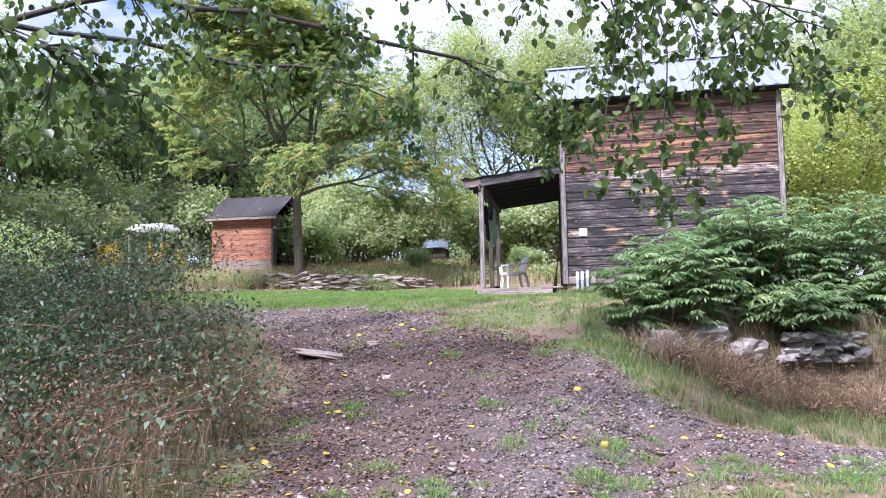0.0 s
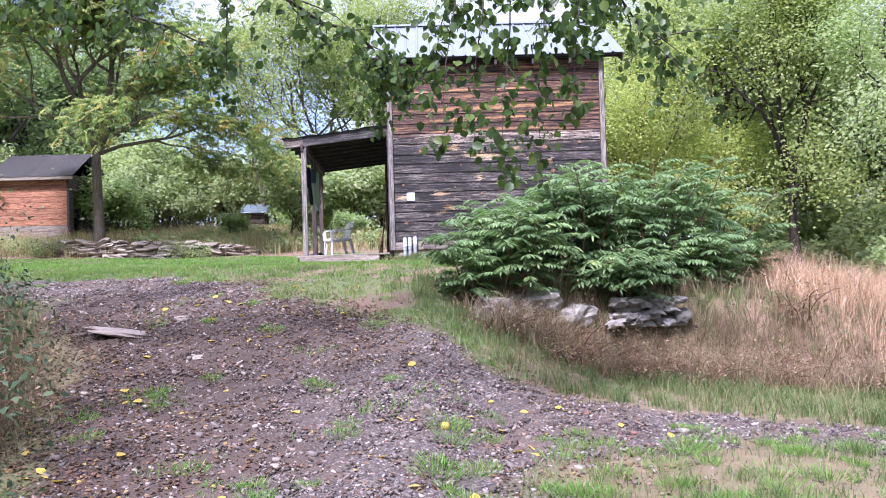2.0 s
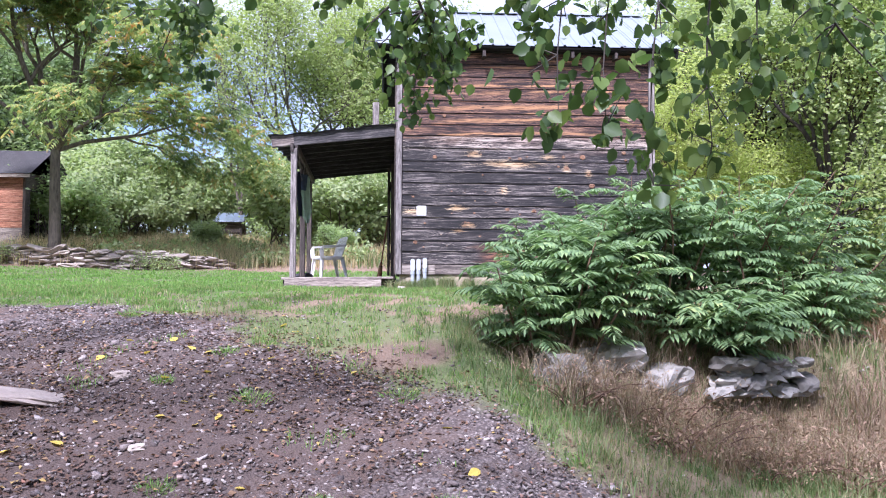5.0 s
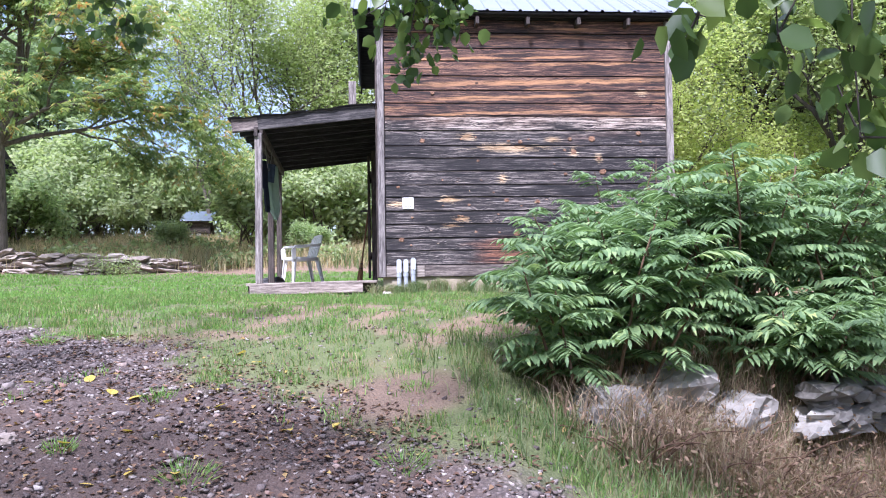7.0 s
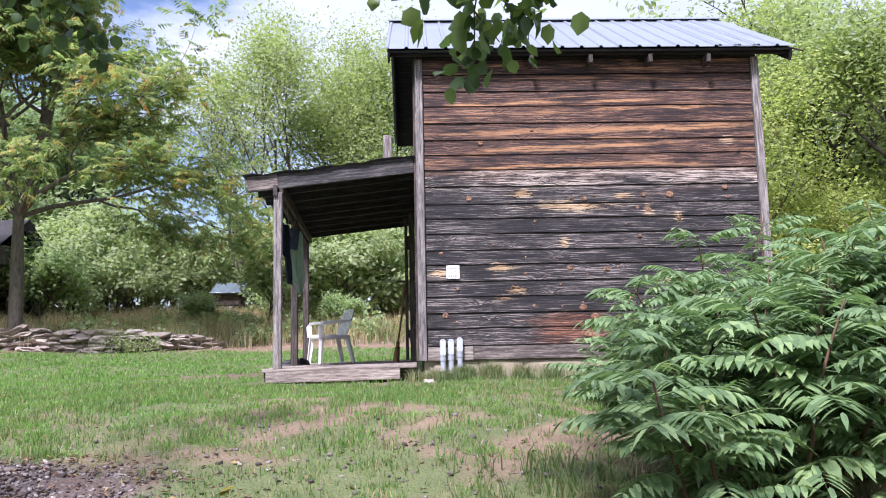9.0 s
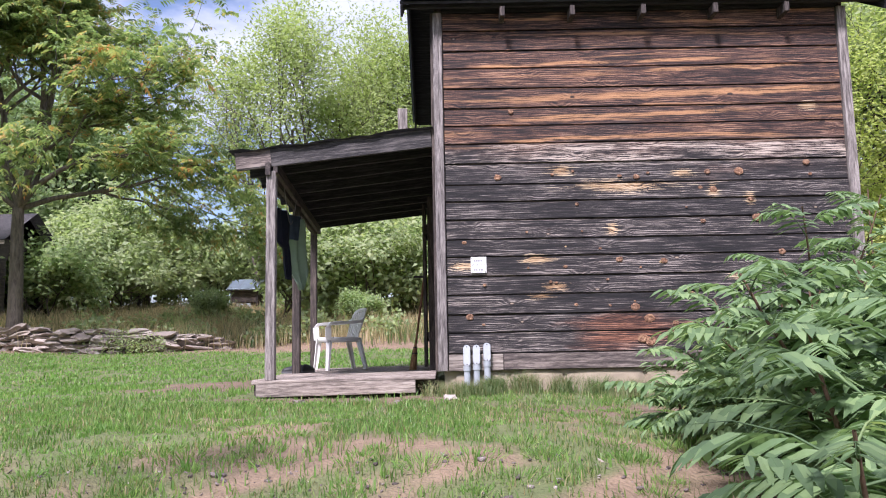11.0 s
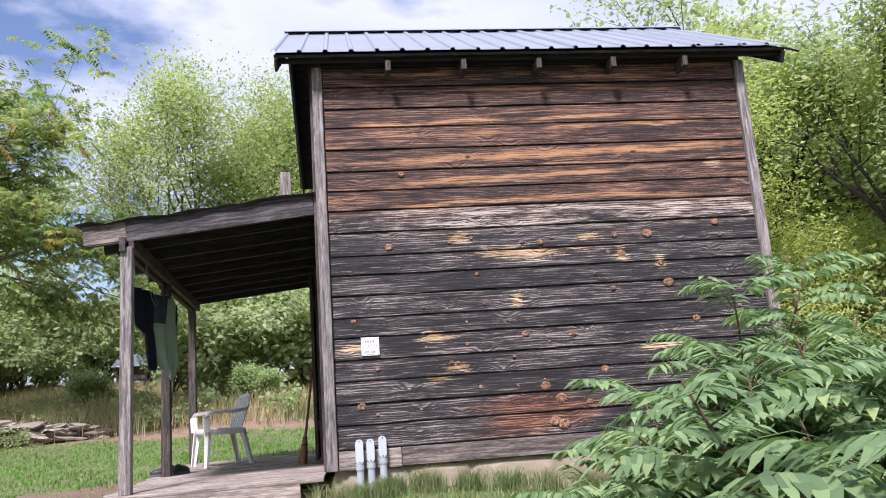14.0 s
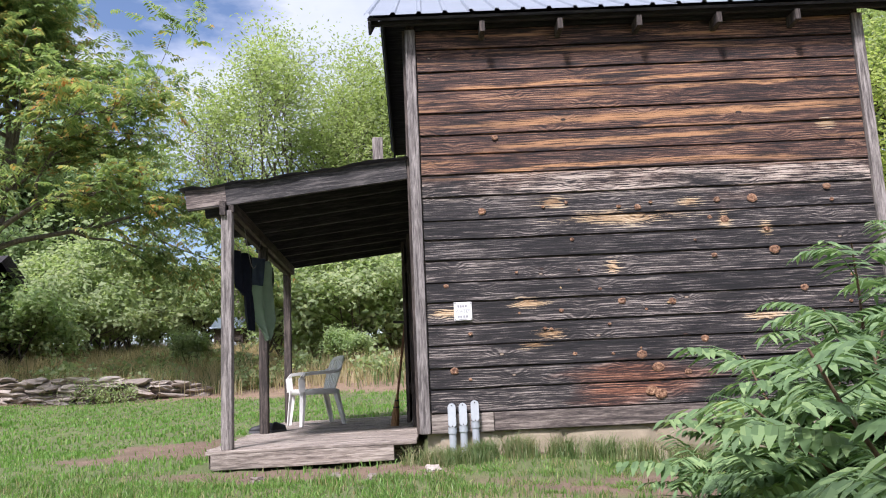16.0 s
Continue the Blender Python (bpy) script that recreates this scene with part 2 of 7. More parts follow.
def siding_material():
    """Old barn boards: blackened, grey where the grain stands out, bare orange wood under the eaves, a red-brown stain low down."""
    m, nt, b, out = nodes_of("barn_siding")
    v = coords(nt, (0.42, 4, 11), "Object", 53.0)
    warp = noise_tex(nt, coords(nt, (1.6, 1, 5), "Object", 17.0), 1.6, 3)
    comb = nt.nodes.new("ShaderNodeCombineXYZ")
    nt.links.new(maths(nt, "MULTIPLY", warp, 0.55), comb.inputs["Z"])
    va = nt.nodes.new("ShaderNodeVectorMath")
    va.operation = "ADD"
    nt.links.new(v, va.inputs[0])
    nt.links.new(comb.outputs[0], va.inputs[1])
    v = va.outputs[0]
    grain = noise_tex(nt, v, 3.2, 9, 0.68, 0.9)
    fine = noise_tex(nt, v, 9.0, 6, 0.7, 0.35)
    hair = noise_tex(nt, coords(nt, (0.5, 6, 25), "Object", 29.0), 6.0, 6, 0.74, 0.35)
    blotch = noise_tex(nt, coords(nt, (0.9, 1, 3.2), "Object", 71.0), 1.5, 5, 0.6, 0.6)
    g = maths(nt, "ADD", maths(nt, "MULTIPLY", grain, 0.26), maths(nt, "MULTIPLY", fine, 0.32))
    g = maths(nt, "ADD", g, maths(nt, "MULTIPLY", hair, 0.42))
    g = maths(nt, "ADD", g, maths(nt, "MULTIPLY", maths(nt, "SUBTRACT", blotch, 0.5), 0.16))
    # growth rings drawn out along the boards and bent round the knots
    eye = add(nt, "ShaderNodeTexVoronoi", Scale=1.0, Randomness=1.0)
    nt.links.new(coords(nt, (3.0, 0.0, 6.2), "World"), eye.inputs["Vector"])
    near_knot = eye.outputs["Distance"]
    ring = nt.nodes.new("ShaderNodeCombineXYZ")
    geo0 = nt.nodes.new("ShaderNodeSeparateXYZ")
    nt.links.new(coords(nt, (0.35, 1, 1), "Object", 3.0), geo0.inputs[0])
    swell = maths(nt, "MULTIPLY", maths(nt, "SUBTRACT", 1.0, grey(nt, near_knot, 0.0, 0.42)), 0.055)
    nt.links.new(geo0.outputs["X"], ring.inputs["X"])
    nt.links.new(maths(nt, "ADD", geo0.outputs["Z"], swell), ring.inputs["Z"])
    wave = add(nt, "ShaderNodeTexWave", Scale=15.0, Distortion=7.0, Detail=4.0, Detail_Scale=0.55, Detail_Roughness=0.65)
    wave.bands_direction = "Z"
    nt.links.new(ring.outputs[0], wave.inputs["Vector"])
    lines = maths(nt, "MULTIPLY", maths(nt, "SUBTRACT", wave.outputs["Fac"], 0.5), 0.075)
    g = maths(nt, "ADD", g, maths(nt, "MULTIPLY", lines, grey(nt, blotch, 0.32, 0.62)))
    grey_wood = ramp(nt, g, [(0.44, (0.004, 0.004, 0.0045)), (0.485, (0.017, 0.0145, 0.0145)), (0.53, (0.048, 0.040, 0.039)), (0.60, (0.36, 0.31, 0.27))])
    brown_wood = ramp(nt, g, [(0.435, (0.007, 0.0045, 0.0045)), (0.483, (0.034, 0.018, 0.0145)), (0.53, (0.125, 0.060, 0.040)), (0.605, (0.42, 0.24, 0.145))])
    sep = nt.nodes.new("ShaderNodeSeparateXYZ")
    geo = nt.nodes.new("ShaderNodeNewGeometry")
    nt.links.new(geo.outputs["Position"], sep.inputs[0])
    x, z = sep.outputs["X"], sep.outputs["Z"]
    oi = nt.nodes.new("ShaderNodeObjectInfo")
    ragged = noise_tex(nt, coords(nt, (0.5, 1, 2.2), "World"), 1.7, 4)
    high = maths(nt, "ADD", z, maths(nt, "MULTIPLY", maths(nt, "SUBTRACT", ragged, 0.5), 1.2))
    brown = grey(nt, maths(nt, "MULTIPLY", high, 0.25), 0.48, 0.60)
    # the stain low on the wall
    dx = maths(nt, "DIVIDE", maths(nt, "SUBTRACT", x, 1.85), 0.62)
    dz = maths(nt, "DIVIDE", maths(nt, "SUBTRACT", z, 0.33), 0.24)
    rad = maths(nt, "SQRT", maths(nt, "ADD", maths(nt, "MULTIPLY", dx, dx), maths(nt, "MULTIPLY", dz, dz)))
    rad = maths(nt, "ADD", rad, maths(nt, "MULTIPLY", maths(nt, "SUBTRACT", ragged, 0.5), 3.0))
    stain = maths(nt, "SUBTRACT", 1.0, grey(nt, rad, 0.25, 1.15))
    col = mix(nt, brown, grey_wood, brown_wood)
    red = ramp(nt, g, [(0.445, (0.012, 0.006, 0.005)), (0.50, (0.075, 0.025, 0.014)), (0.57, (0.40, 0.15, 0.065))])
    col = mix(nt, maths(nt, "MULTIPLY", stain, 0.72), col, red)
    # streaks of bare orange wood
    sv = coords(nt, (0.26, 1, 6.5), "World")
    st = noise_tex(nt, sv, 2.1, 5, 0.55, 0.35)
    streak = maths(nt, "MULTIPLY", grey(nt, st, 0.55, 0.63), 0.8)
    upper = grey(nt, maths(nt, "MULTIPLY", z, 0.25), 0.53, 0.57)
    streak = maths(nt, "MULTIPLY", streak, upper)
    wav = maths(nt, "MULTIPLY", maths(nt, "SUBTRACT", noise_tex(nt, coords(nt, (0.8, 1, 0.01), "World"), 2.2, 4), 0.5), 0.11)
    along = noise_tex(nt, coords(nt, (0.9, 1, 2.0), "World"), 1.3, 3)
    for z0, xa, xb, half in ((2.83, 0.2, 0.8, 0.030), (2.655, 0.6, 4.1, 0.042), (2.235, 0.62, 2.3, 0.022), (3.0, 0.3, 3.0, 0.022), (2.46, 0.7, 3.4, 0.026), (2.93, 2.0, 4.0, 0.022)):
        tilt = maths(nt, "MULTIPLY", maths(nt, "SUBTRACT", x, xa), 0.018)
        dist = maths(nt, "ABSOLUTE", maths(nt, "SUBTRACT", maths(nt, "SUBTRACT", maths(nt, "ADD", z, wav), z0), tilt))
        line = maths(nt, "SUBTRACT", 1.0, grey(nt, maths(nt, "DIVIDE", dist, half), 0.45, 1.0))
        span = maths(nt, "MULTIPLY", grey(nt, maths(nt, "SUBTRACT", x, xa), 0.0, 0.25), grey(nt, maths(nt, "SUBTRACT", xb, x), 0.0, 0.3))
        line = maths(nt, "MULTIPLY", maths(nt, "MULTIPLY", line, span), grey(nt, along, 0.36, 0.5))
        streak = maths(nt, "MAXIMUM", streak, line)
    streak = maths(nt, "MULTIPLY", streak, grey(nt, g, 0.43, 0.50))
    col = mix(nt, streak, col, mix(nt, fine, (0.30, 0.12, 0.045), (0.68, 0.39, 0.19)))
    bare = ramp(nt, g, [(0.45, (0.06, 0.032, 0.018)), (0.49, (0.30, 0.17, 0.075)), (0.54, (0.53, 0.38, 0.22)), (0.60, (0.68, 0.55, 0.38))])
    knot_skin = maths(nt, "SUBTRACT", 1.0, grey(nt, near_knot, 0.07, 0.105))
    knot_core = maths(nt, "SUBTRACT", 1.0, grey(nt, near_knot, 0.042, 0.064))
    col = mix(nt, knot_skin, col, (0.012, 0.008, 0.007))
    col = mix(nt, maths(nt, "MULTIPLY", knot_core, 0.85), col, ramp(nt, eye.outputs["Color"], [(0.2, (0.05, 0.028, 0.02)), (0.5, (0.20, 0.12, 0.08)), (0.75, (0.42, 0.32, 0.23))]))
    # patches where the face has split away to bare wood
    for cx, cz, ca, cb in ((1.23, 1.93, 0.11, 0.05), (1.83, 1.77, 0.42, 0.05), (0.97, 1.06, 0.15, 0.042), (1.13, 0.79, 0.15, 0.045), (2.43, 1.88, 0.09, 0.04), (2.98, 0.86, 0.13, 0.032), (3.71, 2.54, 0.09, 0.04), (1.72, 1.34, 0.05, 0.05), (0.27, 1.0, 0.12, 0.03), (1.0, 0.70, 0.16, 0.025), (3.08, 1.61, 0.05, 0.06), (2.72, 1.71, 0.05, 0.06)):
        ex = maths(nt, "DIVIDE", maths(nt, "SUBTRACT", x, cx), ca)
        ez = maths(nt, "DIVIDE", maths(nt, "SUBTRACT", maths(nt, "ADD", z, maths(nt, "MULTIPLY", wav, 0.3)), cz), cb)
        er = maths(nt, "SQRT", maths(nt, "ADD", maths(nt, "MULTIPLY", ex, ex), maths(nt, "MULTIPLY", ez, ez)))
        er = maths(nt, "SUBTRACT", er, maths(nt, "MULTIPLY", maths(nt, "SUBTRACT", g, 0.5), 11.0))
        spot = maths(nt, "SUBTRACT", 1.0, grey(nt, er, 0.60, 0.85))
        col = mix(nt, spot, col, bare)
    # bleached grain on a band of boards
    band = maths(nt, "SUBTRACT", 1.0, grey(nt, maths(nt, "ABSOLUTE", maths(nt, "SUBTRACT", z, 2.09)), 0.07, 0.14))
    pale = maths(nt, "MULTIPLY", band, grey(nt, g, 0.492, 0.54))
    col = mix(nt, maths(nt, "MULTIPLY", pale, grey(nt, blotch, 0.35, 0.6)), col, (0.50, 0.42, 0.35))
    col = mix(nt, 0.55, col, mix(nt, oi.outputs["Random"], (0.58, 0.58, 0.61), (1.3, 1.27, 1.25)), "MULTIPLY")
    nt.links.new(col, b.inputs["Base Color"])
    b.inputs["Roughness"].default_value = 0.78
    bump(nt, b, g, 0.8, 0.012)
    return m


SIDING = siding_material()
GREY_WOOD = wood_material("grey_timber", (0.085, 0.075, 0.07), (0.21, 0.188, 0.175), (0.38, 0.35, 0.325), "Z")
GREY_WOOD_X = wood_material("grey_plank", (0.115, 0.095, 0.082), (0.27, 0.23, 0.195), (0.44, 0.39, 0.34), "X")
DARK_WOOD_X = wood_material("dark_plank", (0.025, 0.02, 0.018), (0.075, 0.06, 0.052), (0.19, 0.155, 0.13), "X")
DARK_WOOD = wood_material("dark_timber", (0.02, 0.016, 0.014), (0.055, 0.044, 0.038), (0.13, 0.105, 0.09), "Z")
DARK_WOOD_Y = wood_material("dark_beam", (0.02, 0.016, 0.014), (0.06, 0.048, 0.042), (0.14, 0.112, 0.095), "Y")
# near-black timber: the shade under eaves and porch roof is in its colour
SHADED_WOOD_X = wood_material("shaded_rafter", (0.009, 0.009, 0.010), (0.02, 0.019, 0.022), (0.05, 0.046, 0.05), "X")
SHADED_WOOD_Y = wood_material("shaded_board", (0.007, 0.007, 0.008), (0.015, 0.0145, 0.017), (0.032, 0.03, 0.034), "Y")
# grey-black plank tone, darker than dark_plank, for the porch front
FASCIA_WOOD = wood_material("blackish_fascia", (0.016, 0.015, 0.016), (0.048, 0.044, 0.043), (0.15, 0.135, 0.125), "X")
WORN_SKIRT = wood_material("worn_skirt", (0.045, 0.037, 0.034), (0.13, 0.105, 0.093), (0.30, 0.255, 0.22), "X")
PALE_WOOD = wood_material("pale_plank", (0.22, 0.185, 0.14), (0.40, 0.345, 0.275), (0.55, 0.49, 0.41), "X", contrast=1.3)
ORANGE_WOOD = wood_material("orange_board", (0.12, 0.045, 0.026), (0.36, 0.155, 0.09), (0.58, 0.33, 0.22), "X", contrast=1.2)
BARE_WOOD = wood_material("bare_chip", (0.20, 0.11, 0.05), (0.52, 0.36, 0.18), (0.74, 0.60, 0.40), "X", contrast=1.2)
KNOT_WOOD = wood_material("knot_wood", (0.06, 0.03, 0.02), (0.22, 0.11, 0.06), (0.45, 0.28, 0.17), "Y")


def stone_material(name, stops, scale=9.0):
    m, nt, b, out = nodes_of(name)
    v = coords(nt, (1, 1, 1), "Object", 23.0)
    n = noise_tex(nt, v, scale, 7, 0.62, 0.3)
    lich = noise_tex(nt, v, scale * 0.45, 5, 0.7)
    oi = nt.nodes.new("ShaderNodeObjectInfo")
    geo = nt.nodes.new("ShaderNodeNewGeometry")
    r = maths(nt, "FRACT", maths(nt, "ADD", oi.outputs["Random"], geo.outputs["Random Per Island"]))
    col = ramp(nt, r, stops)
    col = mix(nt, 0.75, col, mix(nt, n, (0.4, 0.4, 0.4), (1.5, 1.48, 1.45)), "MULTIPLY")
    col = mix(nt, maths(nt, "MULTIPLY", grey(nt, lich, 0.58, 0.68), 0.55), col, (0.42, 0.42, 0.36))
    nt.links.new(col, b.inputs["Base Color"])
    b.inputs["Roughness"].default_value = 0.9
    bump(nt, b, n, 0.7, 0.02)
    return m


STONE_TAN = stone_material("field_stone", [(0, (0.20, 0.165, 0.14)), (0.5, (0.33, 0.275, 0.235)), (1, (0.44, 0.38, 0.33))])
STONE_GREY = stone_material("grey_rock", [(0, (0.15, 0.14, 0.125)), (0.5, (0.26, 0.245, 0.22)), (1, (0.40, 0.38, 0.345))])
STONE_PALE = stone_material("sandy_footing", [(0, (0.30, 0.245, 0.17)), (1, (0.45, 0.38, 0.275))], 6)
GRAVEL = stone_material("gravel_stone", [(0, (0.06, 0.046, 0.043)), (0.4, (0.145, 0.115, 0.106)), (0.75, (0.25, 0.208, 0.192)), (0.92, (0.45, 0.40, 0.37)), (1, (0.26, 0.13, 0.09))], 30)


def ground_material():
    m, nt, b, out = nodes_of("earth_and_gravel")
    v = coords(nt, (1, 1, 1), "World")

    def attribute(name):
        a = nt.nodes.new("ShaderNodeAttribute")
        a.attribute_name = name
        return a.outputs["Fac"]

    big = noise_tex(nt, v, 0.7, 4)
    med = noise_tex(nt, v, 5.0, 5, 0.6)
    tiny = noise_tex(nt, v, 60.0, 4, 0.6)
    vor = add(nt, "ShaderNodeTexVoronoi", Scale=52.0)
    nt.links.new(v, vor.inputs["Vector"])
    cell = ramp(nt, vor.outputs["Color"], [(0.1, (0.07, 0.053, 0.049)), (0.5, (0.16, 0.125, 0.114)), (0.8, (0.25, 0.205, 0.188)), (1, (0.44, 0.385, 0.355))])
    edge = grey(nt, vor.outputs["Distance"], 0.2, 0.75)
    gravel = mix(nt, maths(nt, "MULTIPLY", edge, 0.8), cell, (0.05, 0.04, 0.037))
    gravel = mix(nt, grey(nt, maths(nt, "ADD", maths(nt, "MULTIPLY", med, 0.5), maths(nt, "MULTIPLY", big, 0.5)), 0.47, 0.62), gravel, (0.125, 0.085, 0.066))
    gravel = mix(nt, maths(nt, "MULTIPLY", attribute("leafy"), 0.85), gravel, mix(nt, tiny, (0.035, 0.023, 0.019), (0.115, 0.077, 0.06)))
    soil = mix(nt, med, (0.10, 0.068, 0.045), (0.26, 0.18, 0.125))
    lawn = mix(nt, med, (0.07, 0.095, 0.03), (0.17, 0.19, 0.075))
    dry = mix(nt, med, (0.13, 0.09, 0.058), (0.36, 0.245, 0.165))
    turf = mix(nt, attribute("dry"), lawn, dry)
    col = mix(nt, attribute("dirt"), turf, soil)
    col = mix(nt, attribute("gravel"), col, gravel)
    col = mix(nt, 0.4, col, mix(nt, big, (0.6, 0.6, 0.6), (1.35, 1.33, 1.3)), "MULTIPLY")
    nt.links.new(col, b.inputs["Base Color"])
    b.inputs["Roughness"].default_value = 0.95
    h = maths(nt, "ADD", maths(nt, "MULTIPLY", vor.outputs["Distance"], -0.8), maths(nt, "MULTIPLY", tiny, 0.6))
    bump(nt, b, h, 0.8, 0.02)
    return m


EARTH = ground_material()


def plain(name, colour, rough=0.5, metal=0.0, vary=0.12, scale=8.0, bumps=0.1):
    m, nt, b, out = nodes_of(name)
    v = coords(nt, (1, 1, 1), "Object", 5.0)
    n = noise_tex(nt, v, scale, 6, 0.6)
    lo = tuple(c * (1 - 2 * vary) for c in colour)
    hi = tuple(min(1, c * (1 + 2 * vary)) for c in colour)
    nt.links.new(mix(nt, n, lo, hi), b.inputs["Base Color"])
    b.inputs["Roughness"].default_value = rough
    b.inputs["Metallic"].default_value = metal
    bump(nt, b, n, bumps, 0.01)
    return m


ROOF_METAL = plain("painted_roof_steel", (0.27, 0.30, 0.335), 0.42, 0.3, 0.09, 2.0, 0.05)
OLD_ROOF = wood_material("patched_roof_sheet", (0.055, 0.052, 0.054), (0.11, 0.105, 0.11), (0.22, 0.21, 0.21), "Y")
FELT = plain("roofing_felt", (0.06, 0.058, 0.06), 0.9, 0, 0.25, 14, 0.4)
PANEL_BLUE = plain("blue_grey_sheet", (0.22, 0.27, 0.34), 0.3, 0.3, 0.15, 5)
WHITE_PLASTIC = plain("white_plastic", (0.80, 0.79, 0.75), 0.42, 0, 0.06, 6)
PVC = plain("conduit_plastic", (0.38, 0.41, 0.43), 0.4, 0, 0.08, 9)
PVC_COVER = plain("conduit_cover", (0.50, 0.53, 0.55), 0.45, 0, 0.1, 14)
SIGN_WHITE = plain("sign_white", (0.78, 0.77, 0.74), 0.5, 0, 0.04, 12)
INK = plain("faded_ink", (0.33, 0.33, 0.34), 0.7, 0, 0.1)
SCREW = plain("dull_screw", (0.10, 0.095, 0.09), 0.5, 0.6)
NAVY = plain("navy_cloth", (0.018, 0.024, 0.042), 0.9, 0, 0.25, 20, 0.4)
MINT = plain("mint_cloth", (0.36, 0.47, 0.36), 0.9, 0, 0.12, 12, 0.4)
SLATE_CLOTH = plain("slate_cloth", (0.10, 0.13, 0.17), 0.9, 0, 0.2, 15, 0.4)
CORD = plain("grey_cord", (0.25, 0.24, 0.22), 0.9)
BLACK_RUBBER = plain("black_shoe", (0.018, 0.018, 0.02), 0.6, 0, 0.3, 20)
SOLE = plain("shoe_sole", (0.09, 0.09, 0.095), 0.7)
STRAW = wood_material("broom_straw", (0.10, 0.05, 0.02), (0.24, 0.125, 0.05), (0.40, 0.24, 0.11), "Z")
BROOM_WOOD = wood_material("broom_handle", (0.10, 0.045, 0.022), (0.19, 0.09, 0.045), (0.28, 0.15, 0.08), "Z")
WHITE_PAINT = plain("white_paint", (0.75, 0.74, 0.72), 0.5, 0, 0.06)
HIVE_YELLOW = plain("yellow_paint", (0.62, 0.42, 0.06), 0.6, 0, 0.12)
IRON = plain("dark_iron", (0.05, 0.045, 0.042), 0.6, 0.7)
FRUIT = plain("fallen_fruit", (0.42, 0.33, 0.06), 0.5, 0, 0.2, 14)


# ---- mesh helpers ----
def part(name, bm, material, parent=None, label="", smooth=False):
    """Links a bmesh as one mesh object, under a thing or a part."""
    me = bpy.data.meshes.new(name)
    bm.to_mesh(me)
    bm.free()
    if smooth:
        for p in me.polygons:
            p.use_smooth = True
    me.materials.append(material)
    ob = new(name, me)
    if parent is not None:
        ob.parent = parent
    if label:
        ob["label"] = label
    return ob


def thing(name, place, label, category, group="", kind=""):
    ob = new(name)
    ob.empty_display_size = 0.2
    ob.location = place
    return tagged(ob, label, category, group, kind)


def sheet(name, verts, faces, material, parent=None, smooth=False):
    """A mesh object from arrays of points and faces (all with the same number of corners)."""
    me = bpy.data.meshes.new(name)
    verts = np.asarray(verts, dtype=np.float32)
    faces = np.asarray(faces, dtype=np.int32)
    k = faces.shape[1]
    me.vertices.add(len(verts))
    me.vertices.foreach_set("co", verts.ravel())
    me.loops.add(faces.size)
    me.loops.foreach_set("vertex_index", faces.ravel())
    me.polygons.add(len(faces))
    me.polygons.foreach_set("loop_start", np.arange(0, faces.size, k, dtype=np.int32))
    if smooth:
        me.polygons.foreach_set("use_smooth", np.ones(len(faces), dtype=bool))
    me.update(calc_edges=True)
    me.materials.append(material)
    ob = new(name, me)
    if parent is not None:
        ob.parent = parent
    return ob


def box(bm, x0, x1, y0, y1, z0, z1, bevel=0.0, m=None):
    """A box, its edges bevelled, in a bmesh."""
    r = bmesh.ops.create_cube(bm, size=1.0)
    vs = r["verts"]
    for v in vs:
        v.co = Vector((x0 + (v.co.x + 0.5) * (x1 - x0), y0 + (v.co.y + 0.5) * (y1 - y0), z0 + (v.co.z + 0.5) * (z1 - z0)))
    if bevel:
        es = list({e for v in vs for e in v.link_edges})
        got = bmesh.ops.bevel(bm, geom=es, offset=bevel, segments=1, affect="EDGES")
        vs = got["verts"]
    if m is not None:
        bmesh.ops.transform(bm, matrix=m, verts=list(vs))
    return list(vs)


def box_part(name, x0, x1, y0, y1, z0, z1, material, parent, bevel=0.004, label="", m=None):
    """A box part with its origin at its own middle."""
    bm = bmesh.new()
    cx, cy, cz = (x0 + x1) / 2, (y0 + y1) / 2, (z0 + z1) / 2
    box(bm, x0 - cx, x1 - cx, y0 - cy, y1 - cy, z0 - cz, z1 - cz, bevel)
    ob = part(name, bm, material, parent, label)
    ob.matrix_local = (m if m is not None else Matrix()) @ Matrix.Translation((cx, cy, cz))
    return ob


def beam(name, a, b, wide, deep, material, parent, bevel=0.004, label="", axis="X"):
    """A timber from a to b; its length lies along the named axis of its own mesh."""
    a, b = Vector(a), Vector(b)
    d = b - a
    bm = bmesh.new()
    L = d.length / 2
    box(bm, -L, L, -wide / 2, wide / 2, -deep / 2, deep / 2, bevel)
    x = d.normalized()
    y = Vector((0, 0, 1)).cross(x)
    y = y.normalized() if y.length > 1e-4 else Vector((0, 1, 0))
    z = x.cross(y)
    rot = Matrix((x, y, z)).transposed().to_4x4()
    if axis != "X":
        turn = Matrix.Rotation(radians(90), 4, "Z" if axis == "Y" else "Y")
        if axis == "Z":
            turn = Matrix.Rotation(radians(-90), 4, "Y")
        bmesh.ops.transform(bm, matrix=turn, verts=bm.verts)
        rot = rot @ turn.inverted()
    ob = part(name, bm, material, parent, label)
    ob.matrix_local = Matrix.Translation((a + b) / 2) @ rot
    return ob


